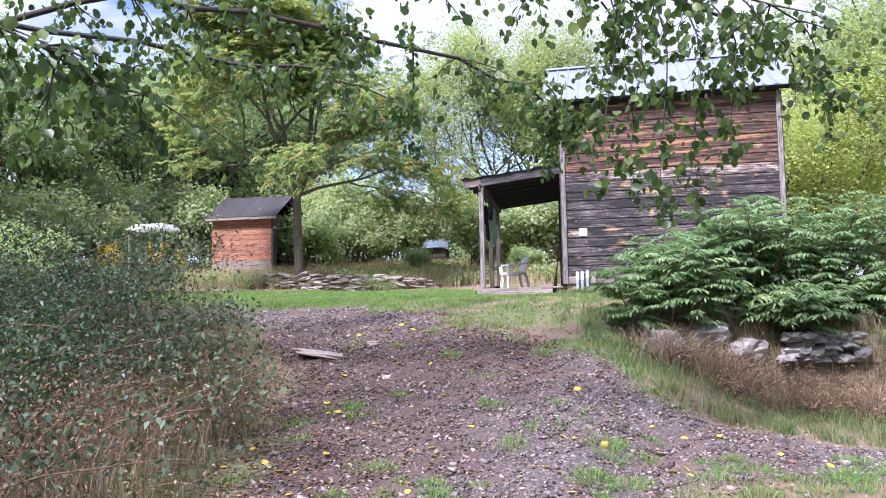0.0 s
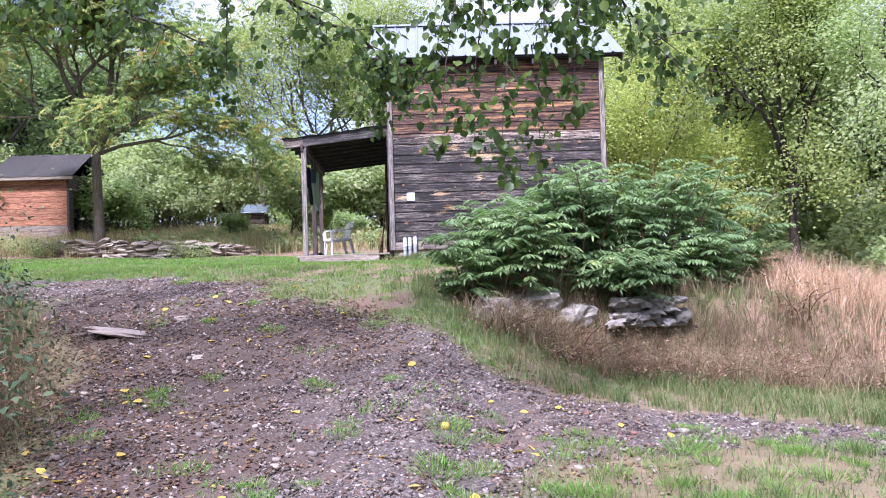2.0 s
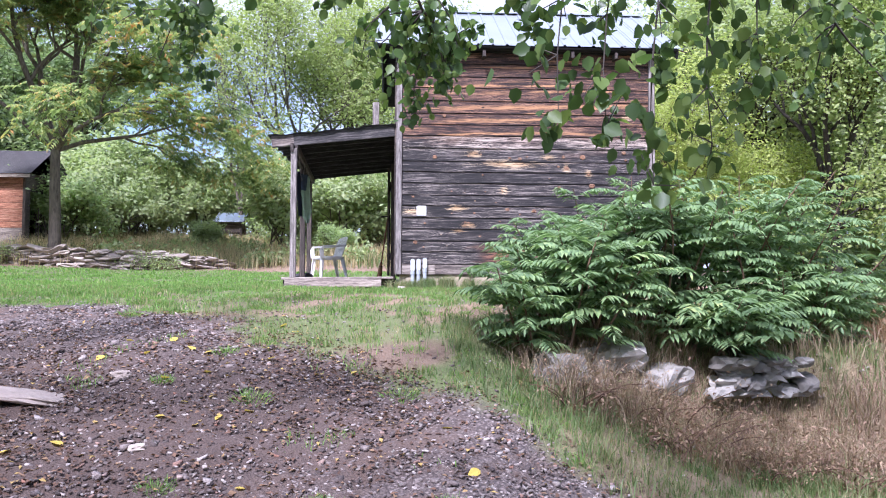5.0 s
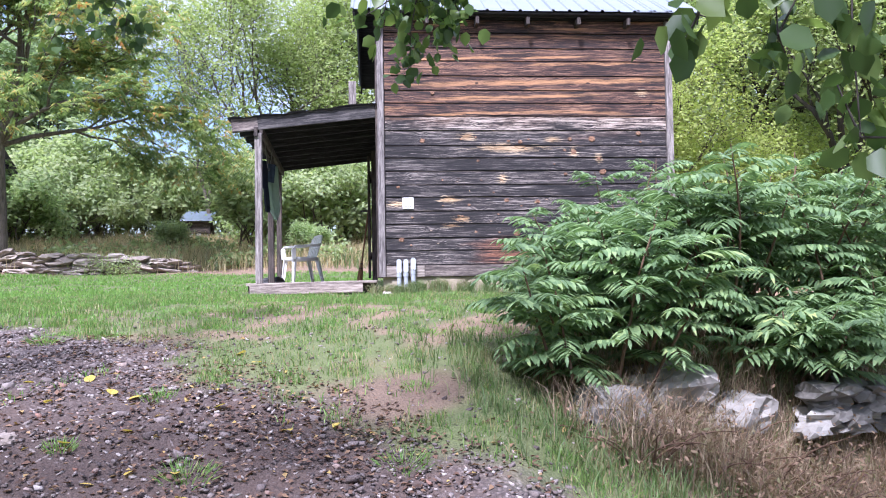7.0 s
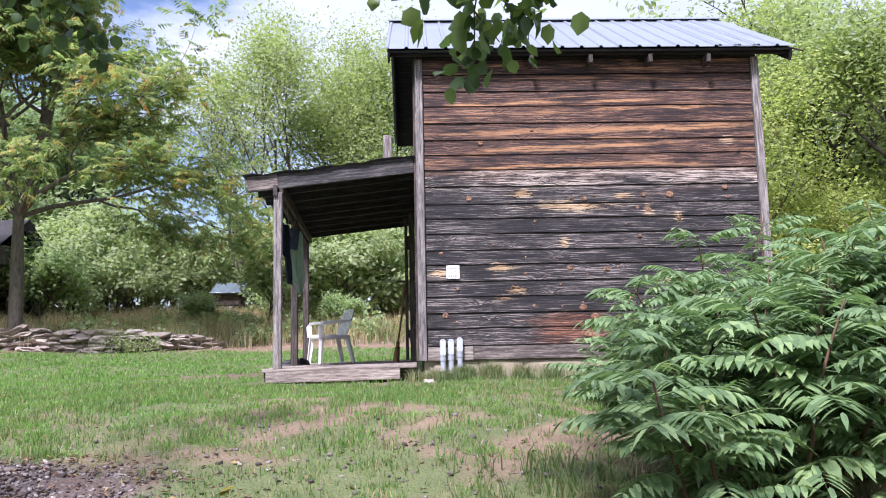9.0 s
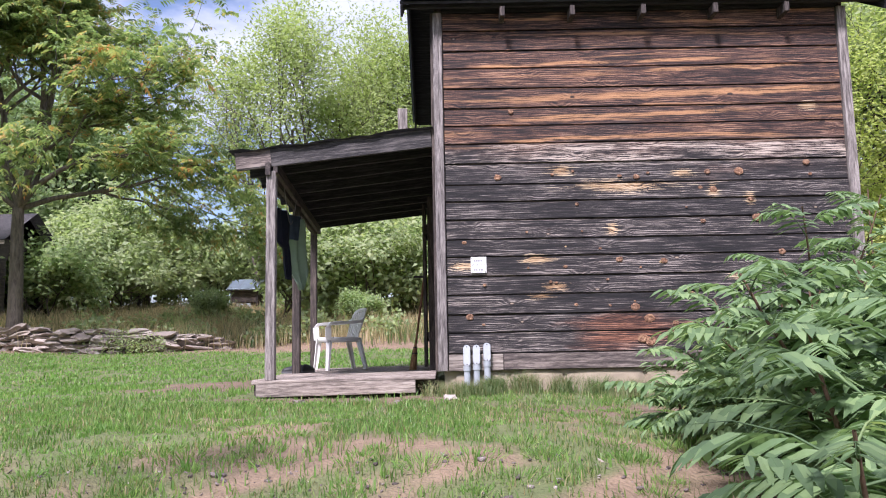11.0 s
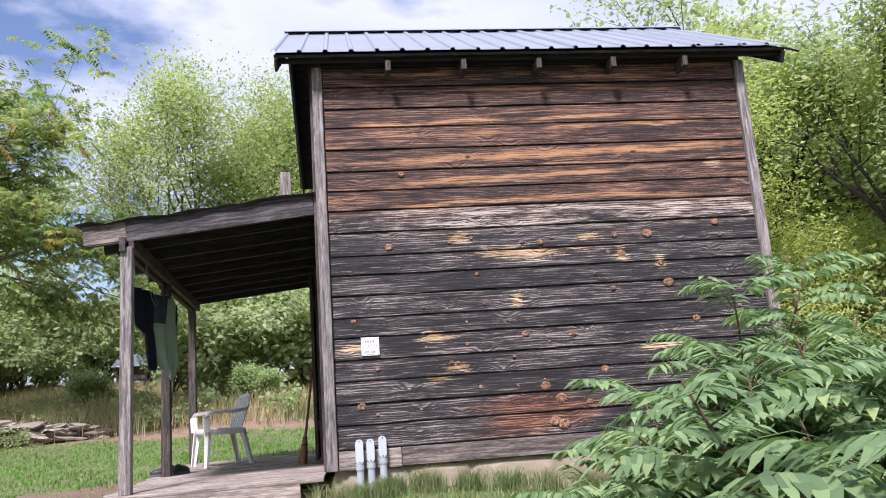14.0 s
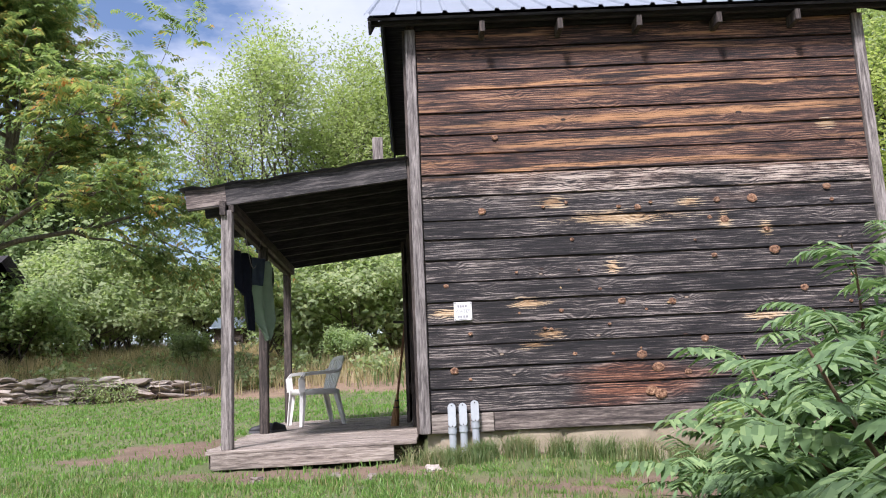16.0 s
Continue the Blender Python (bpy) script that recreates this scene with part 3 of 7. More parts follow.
def tubes(paths, sides=6):
    """Points and quads of tapered tubes: each path is a list of (point, radius)."""
    vs, fs = [], []
    for path in paths:
        pts = np.array([p for p, _ in path], dtype=float)
        rad = [r for _, r in path]
        n0 = len(vs)
        tang = np.gradient(pts, axis=0)
        for i, p in enumerate(pts):
            t = tang[i] / (np.linalg.norm(tang[i]) + 1e-9)
            h = np.array((0.0, 0.0, 1.0)) if abs(t[2]) < 0.9 else np.array((1.0, 0.0, 0.0))
            u = np.cross(t, h)
            u /= np.linalg.norm(u) + 1e-9
            w = np.cross(t, u)
            for k in range(sides):
                a = 2 * math.pi * k / sides
                vs.append(p + rad[i] * (math.cos(a) * u + math.sin(a) * w))
        for i in range(len(pts) - 1):
            for k in range(sides):
                k2 = (k + 1) % sides
                fs.append((n0 + i * sides + k, n0 + i * sides + k2, n0 + (i + 1) * sides + k2, n0 + (i + 1) * sides + k))
    return vs, fs


def unit(a):
    return a / (np.linalg.norm(a, axis=-1, keepdims=True) + 1e-9)


def leaf_quads(rng, base, way, length, width, up_bias=0.6, fold=0.16, face=None):
    """Leaves as folded lozenges: base points, directions, lengths, widths."""
    n = len(base)
    u = unit(way)
    nrm = rng.normal(0, 1, (n, 3))
    nrm[:, 2] += up_bias * 2.2
    if face is not None:
        nrm = nrm * 0.7 + face
    side = unit(np.cross(u, nrm))
    nrm = unit(np.cross(side, u))
    L = np.asarray(length).reshape(-1, 1) * np.ones((n, 1))
    W = np.asarray(width).reshape(-1, 1) * np.ones((n, 1))
    p0 = base
    p1 = base + u * L * 0.42 + side * W * 0.5 + nrm * W * fold
    p2 = base + u * L - nrm * L * 0.12
    p3 = base + u * L * 0.42 - side * W * 0.5 + nrm * W * fold
    v = np.stack((p0, p1, p2, p3), axis=1).reshape(-1, 3)
    f = np.arange(n * 4).reshape(-1, 4)
    return v, f


def fronds(rng, base, way, length, pairs=9, leaflet=0.12, wide=0.3, droop=0.35, fine=False):
    """Feathered leaves: pairs of leaflets along a drooping stalk, and one at its end."""
    n = len(base)
    d = unit(way)
    L = np.asarray(length).reshape(-1, 1)
    side = unit(np.cross(d, np.array((0.0, 0.0, 1.0))) + 1e-6)
    dr = (droop * rng.uniform(0.6, 1.4, (n, 1)))
    down = np.array((0.0, 0.0, -1.0))
    vs = []
    for k in range(pairs + 1):
        s = 0.18 + 0.82 * k / pairs
        p = base + d * L * s + down * dr * L * s * s
        ahead = unit(d + down * 2 * dr * s)
        size = leaflet * (L / L.mean()) * (0.65 + 0.5 * math.sin(math.pi * min(1.0, 0.25 + 0.75 * s)))
        for sg in ((-1, 1) if k < pairs else (0,)):
            way_l = unit(side * sg * 0.95 + ahead * (0.45 if sg else 1.0) + down * 0.28 + rng.normal(0, 0.08, (n, 3)))
            across = unit(np.cross(way_l, np.array((0.0, 0.0, 1.0)) + rng.normal(0, 0.15, (n, 3))))
            nrm = unit(np.cross(across, way_l))
            w = size * wide
            tip = p + way_l * size + down * size * 0.20
            if fine:
                mid = p + way_l * size * 0.55 + down * size * 0.05
                a1, b1 = (p + way_l * size * 0.2 + across * w * 0.42 * sg2 + nrm * w * 0.10 for sg2 in (1, -1))
                a2, b2 = (mid + across * w * 0.48 * sg2 + nrm * w * 0.10 for sg2 in (1, -1))
                vs.append(np.stack((p, a1, a2, mid, p, mid, b2, b1, mid, a2, tip, b2), axis=1).reshape(-1, 3))
            else:
                q1 = p + way_l * size * 0.38 + across * w * 0.5 + nrm * w * 0.12
                q3 = p + way_l * size * 0.38 - across * w * 0.5 + nrm * w * 0.12
                vs.append(np.stack((p, q1, tip, q3), axis=1).reshape(-1, 3))
    v = np.concatenate(vs)
    return v, np.arange(len(v)).reshape(-1, 4)


def frond_stalks(base, way, length, droop=0.35, r=0.004):
    d = unit(way)
    out = []
    for i in range(len(base)):
        Li = float(np.asarray(length)[i])
        out.append([(base[i] + d[i] * Li * s + np.array((0, 0, -droop * Li * s * s)), r * (1.1 - s)) for s in (0, 0.35, 0.7, 1.0)])
    return out


def grow(rng, p, d, length, radius, depth, kids, spread, lift, paths, tips, bend=0.18, shrink=0.68):
    """One branch and, by recursion, those that fork from it."""
    n = 5
    pts = [(np.array(p), radius)]
    q, e = np.array(p, dtype=float), unit(np.array(d, dtype=float))
    for i in range(1, n + 1):
        e = unit(e + rng.normal(0, bend, 3) + np.array((0, 0, lift * 0.12)))
        q = q + e * length / n
        pts.append((q.copy(), radius * (1 - 0.62 * i / n)))
    paths.append(pts)
    if depth == 0:
        for w, _ in pts[1:]:
            tips.append((w, e))
        return
    for k in range(kids):
        s = 0.35 + 0.65 * (k + rng.uniform(0.2, 0.9)) / kids
        i = min(n - 1, int(s * n))
        f = s * n - i
        b = pts[i][0] * (1 - f) + pts[i + 1][0] * f
        rr = pts[i][1] * (1 - f) + pts[i + 1][1] * f
        ax = unit(rng.normal(0, 1, 3))
        out = unit(np.cross(e, ax))
        c = unit(e * math.cos(spread) + out * math.sin(spread) * rng.uniform(0.8, 1.25))
        grow(rng, b, c, length * shrink * rng.uniform(0.75, 1.15), rr * 0.72, depth - 1, kids, spread, lift, paths, tips, bend, shrink)
    if depth >= 1:
        for w, _ in pts[3:]:
            tips.append((w, e))


def tree(name, place, label, seed, height, trunk_r, leaf, bark, first=0.3, kids=4, spread=0.75, depth=3, lift=0.6,
         n_leaves=7000, size=0.16, puff=0.35, feather=False, shrink=0.66, lean=(0, 0), stems=1, category="tree", group="", width=0.55, droop_limbs=None):
    """A tree: a trunk with limbs and a crown of single leaves or feathered ones."""
    rng = np.random.default_rng(seed)
    paths, tips = [], []
    for k in range(stems):
        off = np.array((rng.normal(0, 0.25), rng.normal(0, 0.25), 0)) if stems > 1 else np.zeros(3)
        top = height * first * rng.uniform(0.9, 1.1)
        dirn = np.array((lean[0] + (rng.normal(0, 0.22) if stems > 1 else 0), lean[1] + (rng.normal(0, 0.22) if stems > 1 else 0), 1.0))
        pts = [(off + np.array((0, 0, -0.25)), trunk_r * 1.35), (off + np.array((0, 0, 0.12)), trunk_r * 1.12)]
        e = unit(dirn)
        q = off.copy()
        for i in range(1, 5):
            q = q + e * top / 4
            e = unit(e + rng.normal(0, 0.05, 3))
            pts.append((q.copy(), trunk_r * (1 - 0.08 * i)))
        paths.append(pts)
        main = 3 if stems == 1 else 2
        for j in range(main):
            a = 2 * math.pi * (j + rng.uniform(0, 0.6)) / main
            tilt = 0.22 + 0.3 * rng.random()
            d = unit(e + np.array((math.cos(a), math.sin(a), 0)) * tilt * (1.0 + spread * 0.5))
            grow(rng, q, d, (height - top) * 0.55, trunk_r * 0.62, depth, kids, spread, lift, paths, tips, shrink=shrink)
        sides = droop_limbs or [(math.cos(a), math.sin(a), 0.35) for a in rng.uniform(0, 6.28, 2 if stems == 1 else 0)]
        for ax, ay, az in sides:
            b = pts[5][0] * 0.8 + pts[4][0] * 0.2 if droop_limbs else pts[3][0] * 0.4 + pts[5][0] * 0.6
            grow(rng, b, (ax, ay, az), height * (0.36 if droop_limbs else 0.27), trunk_r * 0.4, max(1, depth - 1), kids, spread * 0.85, lift * 0.4, paths, tips, shrink=shrink)
    ob = thing(name, place, label, category, group)
    v, f = tubes(paths, 6)
    sheet("trunk", v, f, bark, ob, True)
    P = np.array([t[0] for t in tips])
    D = np.array([t[1] for t in tips])
    # leaves gather in flat sprays about some of the twigs, with gaps between
    chosen = rng.random(len(P)) < min(1.0, (900 if feather else 520) / len(P))
    chosen[0] = True
    heavy = rng.gamma(2.0, 1.0, chosen.sum())
    pick = np.flatnonzero(chosen)[rng.choice(chosen.sum(), n_leaves, p=heavy / heavy.sum())]
    base = P[pick] + rng.normal(0, puff * 0.72, (n_leaves, 3)) * np.array((1, 1, 0.42 if feather else 0.72))
    way = D[pick] * 0.5 + rng.normal(0, 0.7, (n_leaves, 3)) * np.array((1, 1, 0.5)) + np.array((0, 0, -0.2))
    if feather:
        way = D[pick] * 0.4 + rng.normal(0, 0.7, (n_leaves, 3)) * np.array((1, 1, 0.45))
        v, f = fronds(rng, base, way, rng.uniform(0.7, 1.3, n_leaves) * size, 5, size * 0.36, 0.42, 0.25)
    else:
        # leaves turn their faces outwards and to the light
        outward = unit(base - P.mean(axis=0) * np.array((1, 1, 0.8))) * 1.3 + np.array((0, 0, 0.55))
        v, f = leaf_quads(rng, base, way, rng.uniform(0.65, 1.35, n_leaves) * size, rng.uniform(0.8, 1.2, n_leaves) * size * width, 0.1, face=outward)
    sheet("crown", v, f, leaf, ob)
    return ob


# ---- the lie of the land ----
PROFILE_Y = np.array((-600, -40, -18, -12.5, -9.8, -8.0, -7.0, -6.0, -5.0, -4.0, -3.2, 0.0, 3.3, 8.0, 11.0, 14.0, 26.0, 60.0, 140.0, 900.0))
PROFILE_Z = np.array((-3.0, -3.0, -2.25, -1.78, -1.54, -1.27, -0.99, -0.73, -0.51, -0.40, -0.27, -0.21, -0.18, 0.02, 0.22, 0.62, 1.75, 3.5, 6.0, 14.0))
ROAD = np.array(((-16, -3.2), (-9, -3.7), (-4, -4.0), (-2.1, -4.35), (-1.15, -5.2), (0.45, -6.9), (1.8, -7.5), (3, -8.0), (5, -8.7), (14, -11),
                 (14, -12.4), (5, -9.8), (3, -9.2), (1.6, -10), (1.0, -11.5), (1.0, -30), (-1.6, -30), (-1.3, -12), (-2.0, -9.2), (-2.9, -7), (-3.8, -5.7), (-9, -5.3), (-16, -5)))


def sstep(x, a, b):
    t = np.clip((x - a) / (b - a), 0, 1)
    return t * t * (3 - 2 * t)


def wobble(x, y, f, seed=0.0):
    """Cheap smooth unevenness between about -1 and 1."""
    return (np.sin(f * x * 1.13 + seed + 1.7 * np.sin(f * y * 0.71 + seed)) + np.sin(f * y * 0.93 + 2.1 * seed + 1.3 * np.sin(f * x * 0.83))) * 0.5


def height(x, y):
    x, y = np.asarray(x, dtype=float), np.asarray(y, dtype=float)
    p = sum(np.interp(y + o, PROFILE_Y, PROFILE_Z) for o in (-0.5, 0, 0.5)) / 3
    front = 1 - sstep(y, -5.75, -5.15)
    near = p - 0.40 * np.maximum(x - 0.7, 0)
    near = np.maximum(near, -1.62 - 0.09 * np.maximum(x - 2.4, 0) + 0.04 * np.minimum(y + 9, 0))
    far = p - 0.07 * np.clip(x - 0.7, 0, 3.8) - 0.24 * np.maximum(x - 4.9, 0)
    far = np.maximum(far, -2.3 - 0.02 * np.maximum(x, 0) + 0.03 * np.maximum(y, 0))
    z = np.where(x > 0.7, near * front + far * (1 - front), p)
    z = z + 0.10 * np.clip(-x - 2.6, 0, 4) * (1 - sstep(y, -7, -4.5)) + 0.02 * np.clip(-x - 6, 0, 40)
    return z + 0.025 * wobble(x, y, 1.6) + 0.009 * wobble(x, y, 6.5, 2.0)


def edge_distance(x, y, poly=ROAD):
    """Distance to the edge of the gravel, positive inside."""
    x, y = np.asarray(x, dtype=float), np.asarray(y, dtype=float)
    best = np.full(x.shape, 1e9)
    inside = np.zeros(x.shape, dtype=bool)
    for (ax, ay), (bx, by) in zip(poly, np.roll(poly, -1, axis=0)):
        ex, ey = bx - ax, by - ay
        t = np.clip(((x - ax) * ex + (y - ay) * ey) / (ex * ex + ey * ey), 0, 1)
        best = np.minimum(best, np.hypot(x - ax - t * ex, y - ay - t * ey))
        cross = ((ay > y) != (by > y)) & (x < ex * (y - ay) / (ey + 1e-12) + ax)
        inside ^= cross
    return np.where(inside, best, -best)


def gravel_at(x, y):
    d = edge_distance(x, y) + 0.22 * wobble(x, y, 3.1, 1.0) + 0.10 * wobble(x, y, 9.0, 4.0)
    return sstep(d, -0.15, 0.25)


def bare_at(x, y):
    """Bare trodden earth: beside the porch, before the house, at the bank's head."""
    d1 = np.hypot((x + 2.75) / 0.85, (y - 1.9) / 1.5)
    d2 = np.hypot((x + 1.0) / 1.3, (y + 0.45) / 0.5)
    d3 = np.hypot((x - 0.05) / 0.55, (y + 5.9) / 0.45)
    d4 = np.hypot((x - 2.2) / 2.0, (y + 1.35) / 0.6)
    d = np.minimum(np.minimum(d1, d2), np.minimum(d3, d4)) + 0.3 * wobble(x, y, 4.3, 3.0)
    return 1 - sstep(d, 0.65, 1.05)


def leafy_at(x, y):
    """Dark soil and trodden leaves under the trees, along the upper side of the drive."""
    d = 0.55 * wobble(x, y, 1.7, 2.5) + 0.3 * wobble(x, y, 5.3, 0.7)
    return sstep(-x + 0.25 * (y + 9) + d, -0.6, 1.3) * (1 - sstep(y, -6.5, -5.0))


def dry_at(x, y):
    front = sstep(y, -5.8, -4.6) * (1 - sstep(y, -2.6, -0.9)) * sstep(x, -3.6, -1.0)
    patchy = sstep(wobble(x, y, 2.6, 5.0) + 0.8 * wobble(x, y, 6.2, 1.0) + 0.4 * wobble(x, y, 13.0, 2.0), -0.35, 0.55)
    meadow = sstep(y, 9.6, 11.0) + sstep(x, 4.6, 5.8) * sstep(y, -7.5, -6.3)
    bank = (1 - sstep(y, -5.4, -4.9)) * sstep(x, 0.9, 1.6) * 0.7
    verge = 0.5 * (1 - sstep(y, -7, -5)) * sstep(-x, 1.5, 2.5)
    return np.clip(front * patchy * 0.9 + meadow + bank + verge, 0, 1)


def axis_steps(lo, a, b, hi, step):
    inner = np.arange(a, b + 1e-6, step)
    k = 1.22 ** np.arange(1, 60)
    left = a - step * np.cumsum(k)
    right = b + step * np.cumsum(k)
    return np.concatenate((left[left > lo][::-1], inner, right[right < hi]))


def build_ground():
    xs = axis_steps(-900, -7.0, 7.5, 900, 0.11)
    ys = axis_steps(-600, -17.0, 6.0, 900, 0.11)
    X, Y = np.meshgrid(xs, ys)
    Z = height(X, Y)
    near = (np.abs(X) < 8) & (Y > -18) & (Y < 7)
    g = gravel_at(X, Y)
    bumpy = np.random.default_rng(4).normal(0, 1, X.shape)
    Z = Z + np.where(near, bumpy * (0.006 + 0.006 * g), 0)
    v = np.stack((X, Y, Z), axis=-1).reshape(-1, 3)
    nx, ny = len(xs), len(ys)
    i = (np.arange(ny - 1)[:, None] * nx + np.arange(nx - 1)[None, :]).ravel()
    f = np.stack((i, i + 1, i + nx + 1, i + nx), axis=1)
    ob = sheet("ground", v, f, EARTH, None, True)
    for name, val in (("gravel", g), ("dirt", bare_at(X, Y)), ("leafy", leafy_at(X, Y)), ("dry", dry_at(X, Y))):
        a = ob.data.attributes.new(name, "FLOAT", "POINT")
        a.data.foreach_set("value", val.ravel().astype(np.float32))
    return tagged(ob, "sloping earth with gravel drive, lawn and dry meadow", "ground", kind="structure")


build_ground()


def zat(x, y):
    return float(height(np.array(x), np.array(y)))


# ---- the cabin ----
W, D, EAVE_Y, EAVE_Z, RIDGE_Y, RIDGE_Z = 4.15, 3.80, -0.255, 3.615, 1.90, 4.87
SLOPE = (RIDGE_Z - EAVE_Z) / (RIDGE_Y - EAVE_Y)
cabin = thing("cabin", (0, 0, 0), "two-storey weathered board cabin with grey steel roof", "cabin")


def roof_under(y):
    return EAVE_Z - 0.05 + SLOPE * (min(y, 2 * RIDGE_Y - y) - EAVE_Y)


def gable(name, x0, x1):
    bm = bmesh.new()
    prof = [(0.0, 0.0), (D, 0.0), (D, roof_under(D) - 0.04), (RIDGE_Y, roof_under(RIDGE_Y) - 0.04), (0.0, roof_under(0.0) - 0.04)]
    a = [bm.verts.new((x0, y, z)) for y, z in prof]
    b = [bm.verts.new((x1, y, z)) for y, z in prof]
    bm.faces.new(a[::-1])
    bm.faces.new(b)
    for i in range(len(prof)):
        j = (i + 1) % len(prof)
        bm.faces.new((a[i], a[j], b[j], b[i]))
    bmesh.ops.recalc_face_normals(bm, faces=bm.faces)
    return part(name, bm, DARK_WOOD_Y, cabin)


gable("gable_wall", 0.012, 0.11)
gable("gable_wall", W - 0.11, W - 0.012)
front_wall = box_part("front_wall", 0.11, W - 0.11, 0.012, 0.10, 0.0, 3.66, DARK_WOOD_X, cabin, 0)
box_part("back_wall", 0.11, W - 0.11, D - 0.10, D, 0.0, 3.66, DARK_WOOD_X, cabin, 0)
box_part("floor_deck", 0.11, W - 0.11, 0.10, D - 0.10, 0.0, 0.06, DARK_WOOD_X, cabin, 0)


def board_mesh(seed, length, tall, thick):
    """A siding board with an uneven lower edge."""
    rng = np.random.default_rng(seed)
    n = 11
    bm = bmesh.new()
    rows = []
    for i in range(n + 1):
        x = -length / 2 + length * i / n
        lo = -tall / 2 + rng.normal(0, 0.0022)
        hi = tall / 2 + rng.normal(0, 0.0015)
        bow = rng.normal(0, 0.0012)
        rows.append([bm.verts.new(c) for c in ((x, 0, lo), (x, -thick + bow, lo + 0.003), (x, -thick + bow + 0.003, hi - 0.004), (x, 0, hi))])
    for a, b in zip(rows[:-1], rows[1:]):
        for k in range(4):
            bm.faces.new((a[k], a[(k + 1) % 4], b[(k + 1) % 4], b[k]))
    bm.faces.new(rows[0])
    bm.faces.new(rows[-1][::-1])
    bmesh.ops.recalc_face_normals(bm, faces=bm.faces)
    me = bpy.data.meshes.new("board")
    bm.to_mesh(me)
    bm.free()
    me.materials.append(SIDING)
    return me


COURSES = (0.16, 0.36, 0.53, 0.72, 0.90, 1.09, 1.26, 1.45, 1.63, 1.80, 2.01, 2.21, 2.39, 2.57, 2.77, 2.98, 3.16, 3.37, 3.56)
for i, (z0, z1) in enumerate(zip(COURSES[:-1], COURSES[1:])):
    ob = new("board", board_mesh(30 + i, W - 0.20, z1 - z0 - 0.011, 0.022 + 0.005 * (i % 3)))
    ob.parent = front_wall
    ob.matrix_parent_inverse = front_wall.matrix_basis.inverted()
    ob.location = (W / 2, 0.010, (z0 + z1) / 2)
    ob.rotation_euler = (radians(0.6 * ((i * 7) % 3 - 1)), 0, 0)
skirt = box_part("skirt_board", 0.10, 0.62, -0.028, 0.010, 0.0, 0.155, GREY_WOOD_X, cabin, 0.004, "bleached grey skirting board")
box_part("skirt_board", 0.625, W - 0.10, -0.024, 0.010, 0.005, 0.155, WORN_SKIRT, cabin, 0.004)
for x in (0.0, W - 0.09):
    box_part("corner_board", x, x + 0.09, -0.048, 0.010, 0.0, 3.56, GREY_WOOD, cabin, 0.005, "bleached grey corner board")
for x in (-0.026, W - 0.010):
    box_part("corner_board", x, x + 0.034, 0.014, 0.10, 0.0, 3.58, DARK_WOOD, cabin, 0.004)
# narrow upright battens on the porch gable
for k, (y, z0) in enumerate(((0.30, 2.5), (0.62, 2.5), (0.95, 2.5), (1.3, 2.5), (2.6, 2.5), (3.0, 2.5), (3.5, 0.0))):
    box_part("batten", -0.030, 0.010, y, y + 0.05, z0, min(3.55, roof_under(y) - 0.1), DARK_WOOD, cabin, 0.003)
for k, x in enumerate((0.69, 1.38, 2.08, 2.79, 3.49)):
    box_part("rafter_tail", x - 0.024, x + 0.024, -0.21, 0.008, 3.445, 3.545, DARK_WOOD, cabin, 0.004)
# frieze in the near-black timber, eave shade painted in
box_part("frieze_board", 0.09, W - 0.09, -0.026, 0.008, 3.562, 3.64, SHADED_WOOD_X, cabin, 0.003)
# added near-black strip that stands for shade under the roof edge, no real board
box_part("eave_lath", -0.30, W + 0.33, -0.16, -0.12, 3.560, 3.600, SHADED_WOOD_X, cabin, 0.003)


def knots():
    """Knots standing proud of the front wall: x, z, radius."""
    discs = ((2.98, 1.89, 0.045), (2.67, 1.89, 0.03), (1.97, 1.85, 0.032), (0.61, 1.87, 0.035), (2.45, 0.69, 0.035), (2.03, 0.47, 0.05), (2.04, 0.25, 0.052),
             (0.31, 0.51, 0.035), (3.08, 1.61, 0.028), (2.72, 1.71, 0.036), (3.13, 1.43, 0.045), (3.35, 1.09, 0.035), (1.77, 1.04, 0.034), (0.27, 1.23, 0.022),
             (3.65, 1.97, 0.035), (3.68, 1.85, 0.02), (0.76, 2.53, 0.028), (2.20, 1.02, 0.034), (2.60, 1.40, 0.026), (2.28, 0.42, 0.03), (1.90, 0.58, 0.045), (1.96, 0.28, 0.05))
    rng = np.random.default_rng(8)
    discs = list(discs)
    for k in range(26):
        z = COURSES[rng.integers(1, 10)] + rng.uniform(0.05, 0.14)
        discs.append((rng.uniform(0.2, 3.9), z, rng.uniform(0.010, 0.022)))
    for x, z, r in discs:
        bm = bmesh.new()
        inner, outer = [], []
        n = 12
        for k in range(n):
            t = 2 * math.pi * k / n
            q = rng.uniform(0.88, 1.1)
            outer.append(bm.verts.new((1.05 * r * q * math.cos(t), 0.0, 0.82 * r * q * math.sin(t))))
            inner.append(bm.verts.new((0.62 * r * q * math.cos(t), -0.005, 0.5 * r * q * math.sin(t))))
        mid = bm.verts.new((0, -0.001, 0))
        for k in range(n):
            j = (k + 1) % n
            bm.faces.new((outer[k], outer[j], inner[j], inner[k]))
            bm.faces.new((inner[k], inner[j], mid))
        ob = part("knot", bm, KNOT_WOOD if rng.random() < 0.85 else BARE_WOOD, front_wall)
        ob.matrix_parent_inverse = front_wall.matrix_basis.inverted()
        ob.location = (x, -0.0215, z)


knots()


